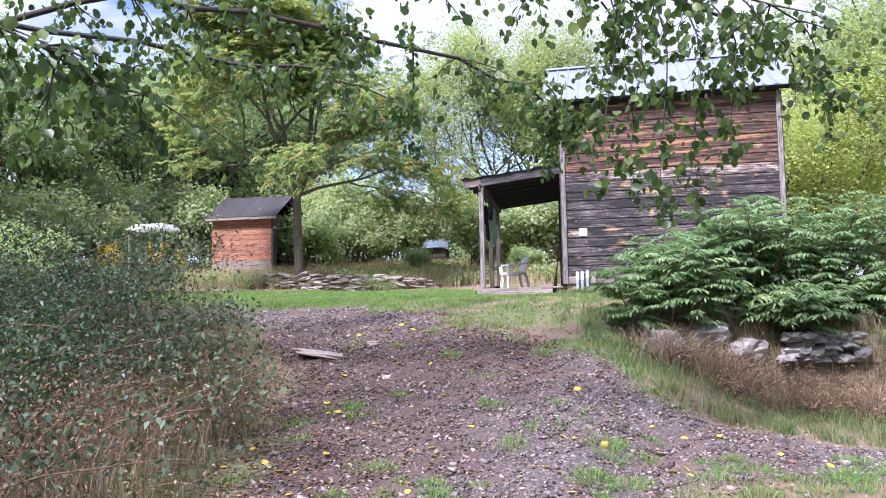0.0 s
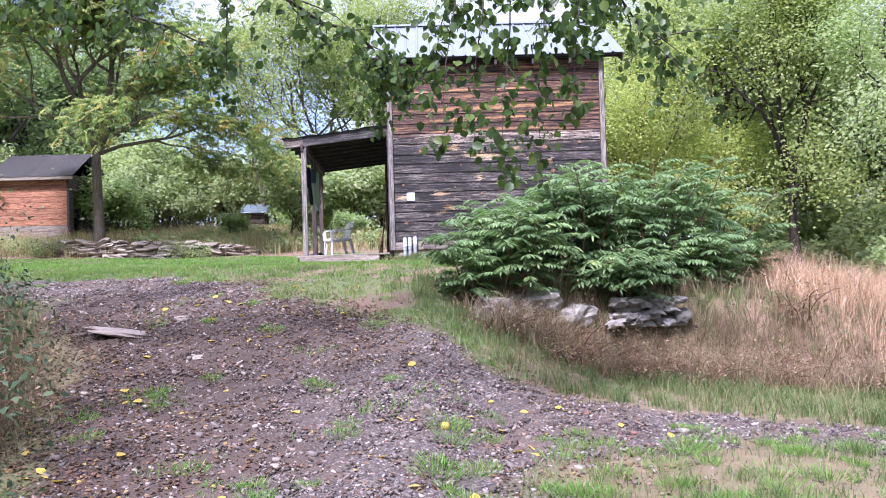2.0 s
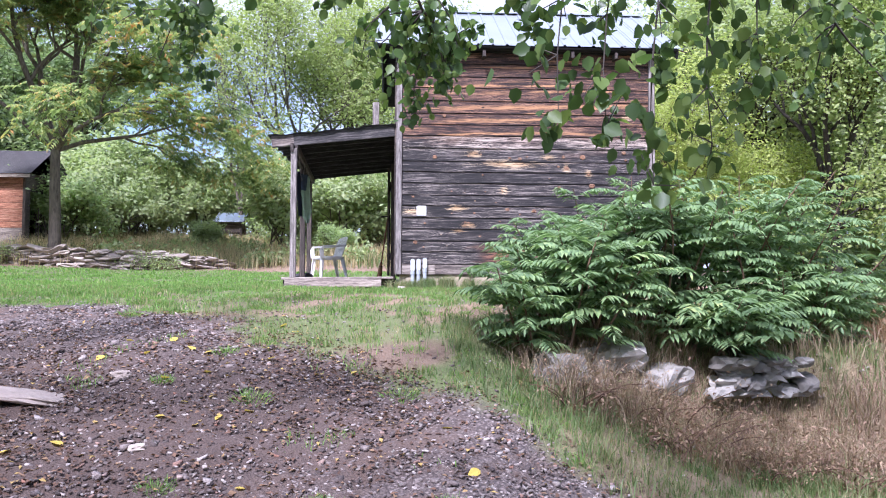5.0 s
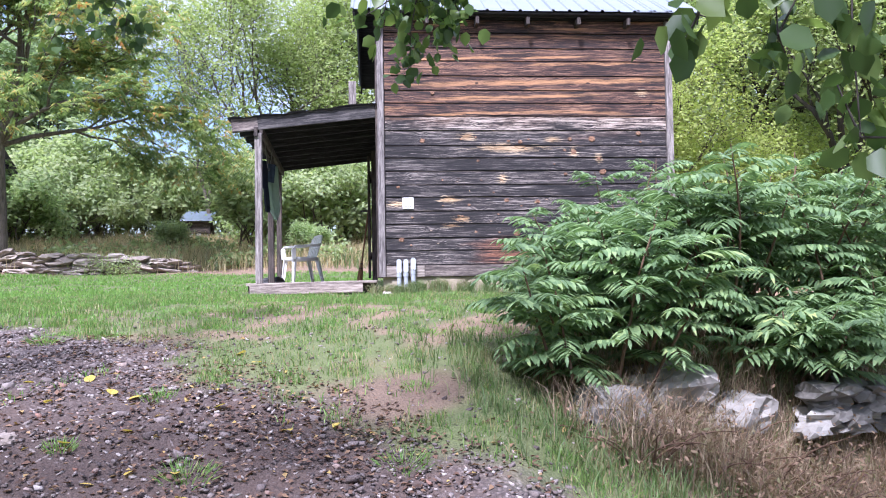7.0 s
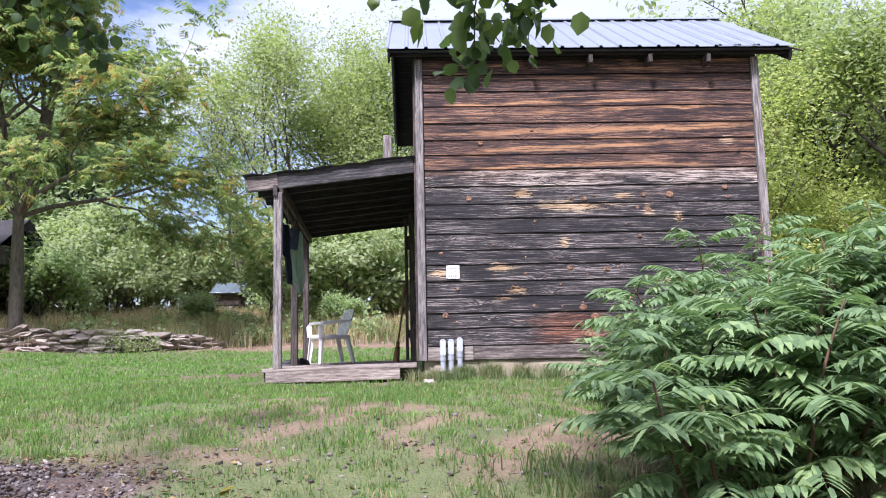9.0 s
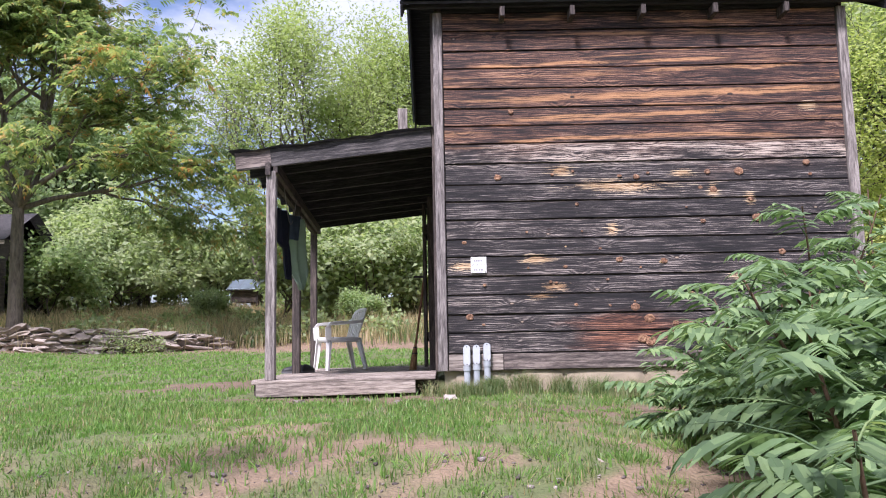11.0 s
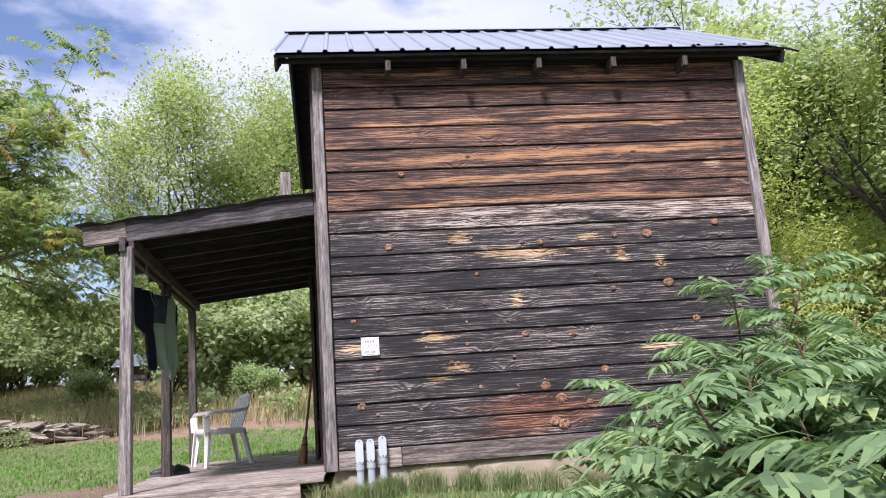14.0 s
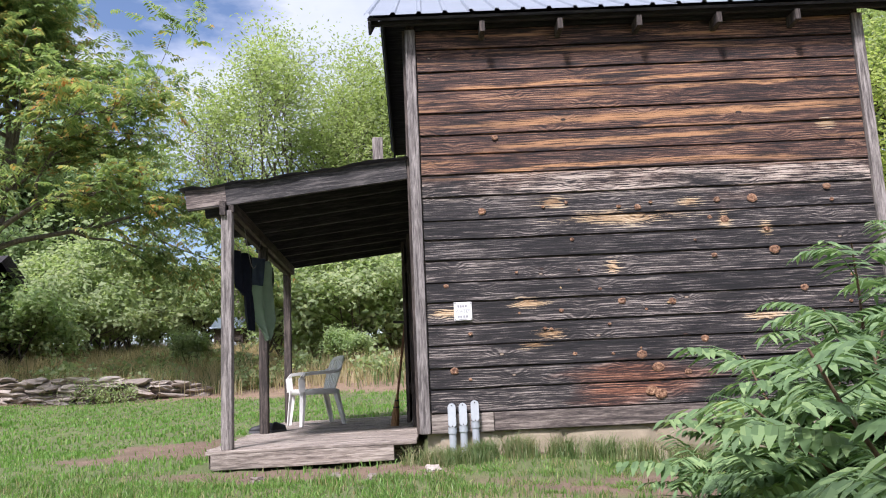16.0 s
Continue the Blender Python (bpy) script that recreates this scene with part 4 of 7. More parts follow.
def nails():
    rng = np.random.default_rng(15)
    bm = bmesh.new()
    bmesh.ops.create_cone(bm, segments=8, radius1=0.0048, radius2=0.004, depth=0.003, cap_ends=True)
    me = bpy.data.meshes.new("nail")
    bm.to_mesh(me)
    bm.free()
    me.materials.append(SCREW)
    for z0, z1 in zip(COURSES[:-1], COURSES[1:]):
        for x in (0.16, 1.38, 2.79, W - 0.16):
            ob = new("nail", me)
            ob.parent = front_wall
            ob.matrix_parent_inverse = front_wall.matrix_basis.inverted()
            ob.matrix_basis = pose(x + rng.normal(0, 0.02), -0.0185, z0 + (z1 - z0) * rng.uniform(0.2, 0.8), 90)


nails()


def roof():
    x0, x1 = -0.345, 4.52
    pitch = 0.2286
    prof = []
    x = 0.0
    while x < 0.9144 - 1e-6:
        prof += [(x, 0.0), (x + 0.012, 0.022), (x + 0.040, 0.022), (x + 0.052, 0.0)]
        x += pitch
    prof.append((0.93, 0.0))

    def panel(sign):
        bm = bmesh.new()
        run = RIDGE_Y - EAVE_Y
        rows = []
        for s in (0.0, 0.5, 1.0):
            rows.append([[bm.verts.new((px, sign * s * run, s * run * SLOPE + h - t)) for px, h in prof] for t in (0.0, 0.006)])
        for a, b in zip(rows[:-1], rows[1:]):
            for layer in (0, 1):
                for k in range(len(prof) - 1):
                    bm.faces.new((a[layer][k], a[layer][k + 1], b[layer][k + 1], b[layer][k]))
        for k in range(len(prof) - 1):
            bm.faces.new((rows[0][0][k], rows[0][1][k], rows[0][1][k + 1], rows[0][0][k + 1]))
        bmesh.ops.recalc_face_normals(bm, faces=bm.faces)
        me = bpy.data.meshes.new("roof_panel")
        bm.to_mesh(me)
        bm.free()
        me.materials.append(ROOF_METAL)
        return me

    for sign, y in ((1, EAVE_Y), (-1, 2 * RIDGE_Y - EAVE_Y)):
        me = panel(sign)
        k = 0
        x = x0
        while x < x1 - 0.25:
            ob = new("roof_panel", me)
            ob.parent = cabin
            ob.location = (min(x, x1 - 0.93), y, EAVE_Z + 0.004 * (k % 2))
            x += 0.9144
            k += 1
    # boarded deck below the sheets, ridge cap and rake boards
    n = math.atan(SLOPE)
    for sign, y in ((1, EAVE_Y + 0.03), (-1, 2 * RIDGE_Y - EAVE_Y - 0.03)):
        a = Vector((W / 2 + 0.02, y, EAVE_Z - 0.030))
        b = Vector((W / 2 + 0.02, RIDGE_Y, RIDGE_Z - 0.046))
        bm = bmesh.new()
        L = (b - a).length
        box(bm, x0 + 0.03 - a.x, x1 - 0.03 - a.x, 0, L, -0.012, 0.012)
        # soffit side coloured near-black to carry the overhang's shade
        ob = part("roof_deck", bm, SHADED_WOOD_X, cabin)
        ob.matrix_local = Matrix.Translation(a) @ Matrix.Rotation(n, 4, "X") if sign > 0 else Matrix.Translation(a) @ Matrix.Rotation(math.pi, 4, "Z") @ Matrix.Rotation(n, 4, "X")
        for x in (x0 + 0.045, x1 - 0.045):
            beam("rake_board", (x, y + sign * 0.012, EAVE_Z - 0.105), (x, RIDGE_Y, RIDGE_Z - 0.115), 0.024, 0.115, SHADED_WOOD_X, cabin, 0.003)
    bm = bmesh.new()
    for sign in (1, -1):
        vs = [bm.verts.new(c) for c in ((x0 - 0.01, RIDGE_Y, RIDGE_Z + 0.042), (x1 + 0.01, RIDGE_Y, RIDGE_Z + 0.042),
                                        (x1 + 0.01, RIDGE_Y + sign * 0.14, RIDGE_Z + 0.042 - 0.14 * SLOPE), (x0 - 0.01, RIDGE_Y + sign * 0.14, RIDGE_Z + 0.042 - 0.14 * SLOPE))]
        bm.faces.new(vs if sign < 0 else vs[::-1])
    bmesh.ops.remove_doubles(bm, verts=bm.verts, dist=0.001)
    bmesh.ops.solidify(bm, geom=bm.faces[:], thickness=0.004)
    part("ridge_cap", bm, ROOF_METAL, cabin)
    # bent end of a drip edge at the far corner
    beam("drip_edge", (x1 - 0.05, EAVE_Y + 0.02, EAVE_Z - 0.02), (x1 + 0.09, EAVE_Y - 0.01, EAVE_Z - 0.075), 0.035, 0.008, DARK_WOOD_X, cabin, 0.001)


roof()


def stone(rng, a, b, c, rough=0.16, cuts=2):
    """A rough block of stone, flat rather than round."""
    bm = bmesh.new()
    bmesh.ops.create_icosphere(bm, subdivisions=cuts, radius=1.0)
    off = rng.uniform(0, 50, 3)
    for v in bm.verts:
        p = v.co.copy()
        m = max(abs(p.x), abs(p.y), abs(p.z))
        q = p.lerp(p / m, 0.55)
        q *= 1 + rough * noise.noise(Vector(off) + p * 1.7) + 0.5 * rough * noise.noise(Vector(off) + p * 4.1)
        v.co = Vector((q.x * a, q.y * b, q.z * c))
    return bm


rng0 = np.random.default_rng(3)
foundation = tagged(box_part("foundation", 0.06, W - 0.06, 0.03, D - 0.05, -0.85, 0.0, STONE_PALE, None, 0), "pale sandy stone footing under the cabin", "foundation")
x = 0.15
while x < W - 0.2:
    wdt = rng0.uniform(0.5, 0.9)
    ob = part("footing_stone", stone(rng0, wdt / 2, 0.035, 0.13, 0.10), STONE_PALE, foundation)
    ob.matrix_parent_inverse = foundation.matrix_basis.inverted()
    ob.location = (x + wdt / 2, 0.035, -0.115)
    x += wdt * 0.97


# ---- the porch ----
porch = thing("porch", (-0.9, 2.0, -0.2), "open board porch with grey posts and low shed roof", "porch")
PM = Matrix.Translation((0.9, -2.0, 0.2))


def pbox(name, *a, **k):
    return box_part(name, *a, porch, m=PM, **k)


def pbeam(name, a, b, wide, deep, mat, **k):
    o = Vector((0.9, -2.0, 0.2))
    return beam(name, Vector(a) + o, Vector(b) + o, wide, deep, mat, porch, **k)


def deck_z(x):
    return -0.035 + 0.02 * (x / 1.77)


y = -0.055
k = 0
while y < 4.20:
    wdt = (0.14, 0.138, 0.142)[k % 3]
    x_out = -1.775 - 0.045 * y - 0.012 * ((k * 5) % 3)
    pbeam("deck_board", (x_out, y + wdt / 2, deck_z(x_out) - 0.016 + 0.002 * ((k * 3) % 4 - 1.5)), (-0.03, y + wdt / 2, deck_z(-0.03) - 0.016 + 0.002 * ((k * 7) % 4 - 1.5)), wdt - 0.006, 0.032, GREY_WOOD_X)
    y += wdt
    k += 1
pbeam("fascia_board", (-1.73, -0.035, -0.145), (-0.22, -0.035, -0.125), 0.034, 0.135, GREY_WOOD_X)
pbeam("side_board", (-1.74, 0.0, -0.14), (-1.92, 4.2, -0.14), 0.034, 0.12, DARK_WOOD_Y, axis="Y")
for yy in (0.3, 1.5, 2.8, 4.05):
    pbeam("floor_joist", (-1.72, yy, -0.115), (-0.06, yy, -0.115), 0.05, 0.12, DARK_WOOD_X)
for xx, yy in ((-1.6, 0.35), (-0.3, 0.35), (-1.75, 4.0), (-0.3, 4.0)):
    pbox("footing_block", xx - 0.1, xx + 0.1, yy - 0.1, yy + 0.1, zat(xx, yy) - 0.1, -0.17, STONE_GREY, bevel=0.015)
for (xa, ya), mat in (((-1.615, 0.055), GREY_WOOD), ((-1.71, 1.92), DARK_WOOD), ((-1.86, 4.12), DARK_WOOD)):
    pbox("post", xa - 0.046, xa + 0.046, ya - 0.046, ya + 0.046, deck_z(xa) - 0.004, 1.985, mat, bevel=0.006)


def porch_top(x):
    return 2.40 + 0.109 * x


pbeam("eave_beam", (-1.64, -0.02, 2.00), (-1.865, 4.25, 2.00), 0.05, 0.13, DARK_WOOD_Y, axis="Y")
pbeam("eave_beam", (-1.575, 0.02, 2.02), (-1.80, 4.25, 2.02), 0.045, 0.11, DARK_WOOD_Y, axis="Y")
pbeam("front_fascia", (-1.965, 0.035, porch_top(-1.965) - 0.105), (-0.03, 0.035, porch_top(-0.03) - 0.105), 0.036, 0.185, FASCIA_WOOD)
pbeam("fascia_end", (-1.968, 0.014, porch_top(-1.968) - 0.10), (-1.62, 0.014, porch_top(-1.62) - 0.10), 0.004, 0.165, WORN_SKIRT, bevel=0.001)
# rafters and roof boards: underside shade is painted into their wood colour
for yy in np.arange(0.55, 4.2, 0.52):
    pbeam("rafter", (-1.95, yy, porch_top(-1.95) - 0.10), (-0.03, yy, porch_top(-0.03) - 0.10), 0.045, 0.115, SHADED_WOOD_X)
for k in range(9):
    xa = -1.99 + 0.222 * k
    pbeam("roof_board", (xa + 0.108, 0.02, porch_top(xa + 0.108) - 0.028), (xa + 0.108 , 4.32, porch_top(xa + 0.108) - 0.028), 0.214, 0.022, SHADED_WOOD_Y, axis="Y")


def felt_sheet():
    """Roofing felt with a curled, uneven edge."""
    rng = np.random.default_rng(12)
    bm = bmesh.new()
    nx, ny = 16, 12
    grid = []
    for i in range(nx + 1):
        row = []
        for j in range(ny + 1):
            x = -2.03 + 2.02 * i / nx
            y = -0.03 + 4.40 * j / ny
            edge = i == 0 or j == 0
            row.append(bm.verts.new((x, y + (rng.normal(0, 0.008) if j == 0 else 0), porch_top(x) - 0.010 + (rng.normal(0.004, 0.009) if edge else abs(rng.normal(0, 0.003))))))
        grid.append(row)
    for i in range(nx):
        for j in range(ny):
            bm.faces.new((grid[i][j], grid[i + 1][j], grid[i + 1][j + 1], grid[i][j + 1]))
    bmesh.ops.solidify(bm, geom=bm.faces[:], thickness=-0.012)
    ob = part("roofing_felt", bm, FELT, porch, "dark roofing felt with curled edge")
    ob.matrix_local = PM


felt_sheet()
post = thing("roof_stub_post", (-0.40, 1.9, porch_top(-0.40)), "short grey plank standing on the porch roof", "plank")
box_part("plank", -0.06, 0.06, -0.02, 0.02, -0.004, 0.82, GREY_WOOD, post, 0.006)

# door standing open against the gable, with its latch
door = thing("door_1", (0, 0, 0), "dark plank door standing open on the porch", "door", kind="structure")
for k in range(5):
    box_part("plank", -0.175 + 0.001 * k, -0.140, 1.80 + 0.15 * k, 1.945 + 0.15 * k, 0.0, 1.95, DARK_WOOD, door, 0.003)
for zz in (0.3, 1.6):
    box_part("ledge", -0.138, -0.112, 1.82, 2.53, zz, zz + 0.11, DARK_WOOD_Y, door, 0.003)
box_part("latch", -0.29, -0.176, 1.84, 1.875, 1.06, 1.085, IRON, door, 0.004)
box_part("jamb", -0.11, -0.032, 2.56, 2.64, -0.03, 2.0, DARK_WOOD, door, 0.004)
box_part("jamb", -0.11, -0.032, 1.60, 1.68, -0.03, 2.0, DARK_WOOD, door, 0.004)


# ---- things on the porch ----
def rounded_path(pts, r, sides=8):
    return tubes([[(np.array(p, dtype=float), r) for p in pts]], sides)


def garden_chair(place, turn):
    """A moulded stacking armchair; it faces along its own +x."""
    c = thing("garden_chair", (0, 0, 0), "white moulded plastic garden armchair on the porch", "chair")
    bm = bmesh.new()
    n = 8
    grid = []
    for i in range(n + 1):
        row = []
        for j in range(n + 1):
            x, y = -0.21 + 0.44 * i / n, -0.22 + 0.44 * j / n
            dip = -0.022 * (1 - (2 * j / n - 1) ** 2) - (0.03 * max(0, (i - 6) / 2) ** 2)
            row.append(bm.verts.new((x, y * (1.0 if i > 2 else 0.94), 0.43 + dip)))
        grid.append(row)
    for i in range(n):
        for j in range(n):
            bm.faces.new((grid[i][j], grid[i + 1][j], grid[i + 1][j + 1], grid[i][j + 1]))
    bmesh.ops.solidify(bm, geom=bm.faces[:], thickness=0.012)
    part("seat", bm, WHITE_PLASTIC, c, smooth=True)
    bm = bmesh.new()
    rim = [(-0.20, 0.215), (-0.05, 0.235), (0.14, 0.24), (0.22, 0.20), (0.245, 0.10), (0.25, 0.0), (0.245, -0.10), (0.22, -0.20), (0.14, -0.24), (-0.05, -0.235), (-0.20, -0.215)]
    rows = [[bm.verts.new((x * k, y * k, z)) for k, z in ((1.0, 0.436), (1.03, 0.425), (1.04, 0.37), (1.01, 0.368), (0.97, 0.425))] for x, y in rim]
    for a, b in zip(rows[:-1], rows[1:]):
        for q in range(5):
            bm.faces.new((a[q], a[(q + 1) % 5], b[(q + 1) % 5], b[q]))
    bmesh.ops.recalc_face_normals(bm, faces=bm.faces)
    part("apron", bm, WHITE_PLASTIC, c, smooth=True)
    for sx, sy, tx, ty in ((0.21, 0.215, 0.25, 0.265), (0.21, -0.215, 0.25, -0.265), (-0.20, 0.20, -0.30, 0.235), (-0.20, -0.20, -0.30, -0.235)):
        bm = bmesh.new()
        top = [(0.042, 0.0), (0.0, 0.012), (-0.042, 0.0), (-0.038, -0.016), (0.0, -0.006), (0.038, -0.016)]
        sg = 1 if sy > 0 else -1
        rings = []
        for s in (0.0, 0.5, 1.0):
            z = 0.425 * (1 - s)
            k = 1.0 - 0.35 * s
            rings.append([bm.verts.new((sx + (tx - sx) * s + a * k, sy + (ty - sy) * s + sg * b * 1.4, z)) for a, b in top])
        for a, b in zip(rings[:-1], rings[1:]):
            for q in range(6):
                bm.faces.new((a[q], a[(q + 1) % 6], b[(q + 1) % 6], b[q]))
        bm.faces.new(rings[-1])
        bmesh.ops.recalc_face_normals(bm, faces=bm.faces)
        part("leg", bm, WHITE_PLASTIC, c)
    for sg in (1, -1):
        bm = bmesh.new()
        line = [(0.235, 0.25, 0.40), (0.245, 0.265, 0.56), (0.215, 0.272, 0.635), (0.12, 0.275, 0.645), (-0.08, 0.27, 0.65), (-0.22, 0.245, 0.665), (-0.275, 0.225, 0.70)]
        rows = []
        for i, (x, y, z) in enumerate(line):
            wdt = 0.034 if 1 < i < 6 else 0.024
            up = i >= 2
            if up:
                q = [(x, sg * (y - wdt), z), (x, sg * (y + wdt), z - 0.006), (x, sg * (y + wdt), z - 0.042), (x, sg * (y - wdt), z - 0.036)]
            else:
                q = [(x - 0.040, sg * (y + 0.008), z), (x + 0.036, sg * (y + 0.008), z), (x + 0.036, sg * (y - 0.016), z), (x - 0.040, sg * (y - 0.016), z)]
            rows.append([bm.verts.new(v) for v in q])
        for a, b in zip(rows[:-1], rows[1:]):
            for q in range(4):
                bm.faces.new((a[q], a[(q + 1) % 4], b[(q + 1) % 4], b[q]))
        bmesh.ops.recalc_face_normals(bm, faces=bm.faces)
        part("armrest", bm, WHITE_PLASTIC, c)

    def back_at(s, t):
        """A place on the backrest; s across, t up."""
        z = 0.43 + 0.40 * t
        x = -0.20 - 0.13 * t - 0.035 * (1 - s * s) * (0.3 + 0.7 * t)
        return Vector((x, s * (0.205 + 0.02 * math.sin(t * 3)), z))

    for k in range(6):
        bm = bmesh.new()
        s0, s1 = -0.86 + 0.29 * k, -0.86 + 0.29 * k + 0.19
        rows = []
        for t in (0.0, 0.3, 0.6, 0.9):
            a, b = back_at(s0, t), back_at(s1, t)
            o = Vector((0.010, 0, 0))
            rows.append([bm.verts.new(v) for v in (a, b, b + o, a + o)])
        for a, b in zip(rows[:-1], rows[1:]):
            for q in range(4):
                bm.faces.new((a[q], a[(q + 1) % 4], b[(q + 1) % 4], b[q]))
        bmesh.ops.recalc_face_normals(bm, faces=bm.faces)
        part("back_slat", bm, WHITE_PLASTIC, c)
    bm = bmesh.new()
    rows = []
    line = [(-1.0, 0.0), (-1.06, 0.45), (-1.03, 0.8), (-0.85, 0.96), (-0.4, 1.0), (0.0, 1.01), (0.4, 1.0), (0.85, 0.96), (1.03, 0.8), (1.06, 0.45), (1.0, 0.0)]
    for i, (s, t) in enumerate(line):
        p = back_at(s, t)
        q = back_at(s * 0.86, t - (0.10 if 2 < i < 8 else 0.0))
        o = Vector((0.016, 0, 0))
        rows.append([bm.verts.new(v) for v in (p, p + o, q + o, q)])
    for a, b in zip(rows[:-1], rows[1:]):
        for k in range(4):
            bm.faces.new((a[k], a[(k + 1) % 4], b[(k + 1) % 4], b[k]))
    bmesh.ops.recalc_face_normals(bm, faces=bm.faces)
    part("back_frame", bm, WHITE_PLASTIC, c)
    c.matrix_basis = pose(*place, 0, 0, turn)
    return c


garden_chair((-1.36, 3.15, deck_z(-1.36) + 0.002), 207)


def broom():
    b = thing("broom", (-0.30, 1.99, deck_z(-0.3)), "old straw broom leaning by the porch door", "broom")
    beam("handle", (0.02, 0.0, 0.30), (0.16, 0.0, 1.32), 0.026, 0.026, BROOM_WOOD, b, 0.008, axis="Z")
    bm = bmesh.new()
    rows = []
    for s, w, t in ((0.0, 0.085, 0.03), (0.12, 0.075, 0.034), (0.24, 0.05, 0.03), (0.31, 0.026, 0.022), (0.37, 0.016, 0.016)):
        rows.append([bm.verts.new((s * 0.12 - 0.02 + w * math.cos(a) * 0.55, w * math.sin(a), s)) for a in np.linspace(0, 2 * math.pi, 13)[:-1]])
    for a, c in zip(rows[:-1], rows[1:]):
        for q in range(12):
            bm.faces.new((a[q], a[(q + 1) % 12], c[(q + 1) % 12], c[q]))
    bm.faces.new(rows[0][::-1])
    bm.faces.new(rows[-1])
    part("bristles", bm, STRAW, b)
    for z, w in ((0.20, 0.062), (0.27, 0.044)):
        bm = bmesh.new()
        bmesh.ops.create_cone(bm, segments=14, radius1=w, radius2=w * 0.93, depth=0.014, cap_ends=True)
        bmesh.ops.scale(bm, vec=(0.62, 1.06, 1), verts=bm.verts)
        ob = part("binding", bm, IRON, b)
        ob.location = (z * 0.12 - 0.02, 0, z)


broom()


def shoe(place, turn, tilt=0):
    s = thing("shoe", (0, 0, 0), "worn black shoe at the foot of a porch post", "shoe", "pair of shoes")
    bm = bmesh.new()
    bmesh.ops.create_uvsphere(bm, u_segments=16, v_segments=10, radius=1.0)
    for v in bm.verts:
        x, y, z = v.co
        zz = max(z, -0.35)
        tall = 0.055 + 0.055 * max(0, -x) ** 0.7
        v.co = Vector((x * 0.145, y * (0.048 + 0.008 * x), 0.03 + zz * tall))
    part("upper", bm, BLACK_RUBBER, s, smooth=True)
    bm = bmesh.new()
    bmesh.ops.create_cone(bm, segments=20, radius1=1.0, radius2=0.96, depth=1.0, cap_ends=True)
    for v in bm.verts:
        v.co = Vector((v.co.x * 0.15, v.co.y * (0.052 + 0.007 * v.co.x), 0.012 + v.co.z * 0.024))
    part("sole", bm, SOLE, s)
    bm = bmesh.new()
    for k in range(4):
        box(bm, 0.005 + 0.022 * k, 0.011 + 0.022 * k, -0.022, 0.022, 0.088 - 0.008 * k, 0.094 - 0.008 * k, 0.001)
    part("laces", bm, SLATE_CLOTH, s)
    s.matrix_basis = pose(*place, 0, tilt, turn)


shoe((-1.78, 2.12, deck_z(-1.75) + 0.002), 200)
shoe((-1.62, 2.20, deck_z(-1.6) + 0.002), 70)


def cloth(name, label, cat, place, outline, mat, folds, thick=0.02, turn=48, seed=0):
    """A hanging garment: a folded sheet of cloth with thickness, cut to rows of (height, left edge, right edge)."""
    rng = np.random.default_rng(seed)
    bm = bmesh.new()
    n = 14
    rows = []
    for z, a, b in outline:
        row = []
        for j in range(n + 1):
            s = j / n
            x = a + (b - a) * s
            y = thick * math.sin(s * folds * math.pi * 2 + z * 2.0) + rng.normal(0, 0.003)
            row.append(bm.verts.new((x, y, z + (rng.normal(0, 0.006) if z < -0.5 else 0))))
        rows.append(row)
    for a, b in zip(rows[:-1], rows[1:]):
        for j in range(n):
            bm.faces.new((a[j], a[j + 1], b[j + 1], b[j]))
    bmesh.ops.solidify(bm, geom=bm.faces[:], thickness=0.006)
    ob = part(name, bm, mat, None, smooth=True)
    ob.matrix_basis = pose(*place, 0, 0, turn)
    return tagged(ob, label, cat)


line_ob = thing("clothes_line", (-1.68, 1.2, 1.83), "thin grey cord strung below the porch eave", "clothes line")
v, f = tubes([[(np.array((0.0 - 0.02 * s, -1.1 + 2.1 * s, 0.05 - 0.14 * math.sin(math.pi * s))), 0.004) for s in np.linspace(0, 1, 9)]], 5)
sheet("cord", v, f, CORD, line_ob)
v, f = tubes([[(np.array((0.06, -0.5 + 0.7 * s, 0.12 - 0.34 * math.sin(math.pi * s))), 0.0035) for s in np.linspace(0, 1, 9)]], 5)
sheet("loop", v, f, CORD, line_ob)
cloth("trousers", "dark navy trousers hung up on the porch line", "trousers", (-1.68, 0.75, 1.74),
      ((0.0, -0.16, 0.28), (-0.12, -0.15, 0.30), (-0.35, -0.12, 0.30), (-0.42, 0.10, 0.30), (-0.60, 0.12, 0.32), (-0.74, 0.16, 0.33)), NAVY, 2.4, turn=78, seed=2)
cloth("rag", "small slate-blue rag on the porch line", "cloth", (-1.66, 1.16, 1.74), ((0.0, -0.12, 0.16), (-0.15, -0.11, 0.15), (-0.28, -0.09, 0.14)), SLATE_CLOTH, 1.5, seed=4)
cloth("shirt", "pale green shirt hanging from the porch line", "shirt", (-1.64, 1.55, 1.76),
      ((0.0, -0.12, 0.12), (-0.06, -0.15, 0.15), (-0.22, -0.14, 0.14), (-0.50, -0.15, 0.16), (-0.62, -0.13, 0.17), (-0.78, 0.0, 0.12), (-0.84, 0.03, 0.09)), MINT, 2.2, 0.03, seed=5)
cloth("dark_shirt", "black shirt hung behind the pale green one", "shirt", (-1.70, 1.98, 1.76),
      ((0.0, -0.05, 0.12), (-0.15, -0.06, 0.13), (-0.3, -0.03, 0.10)), NAVY, 1.2, seed=6)


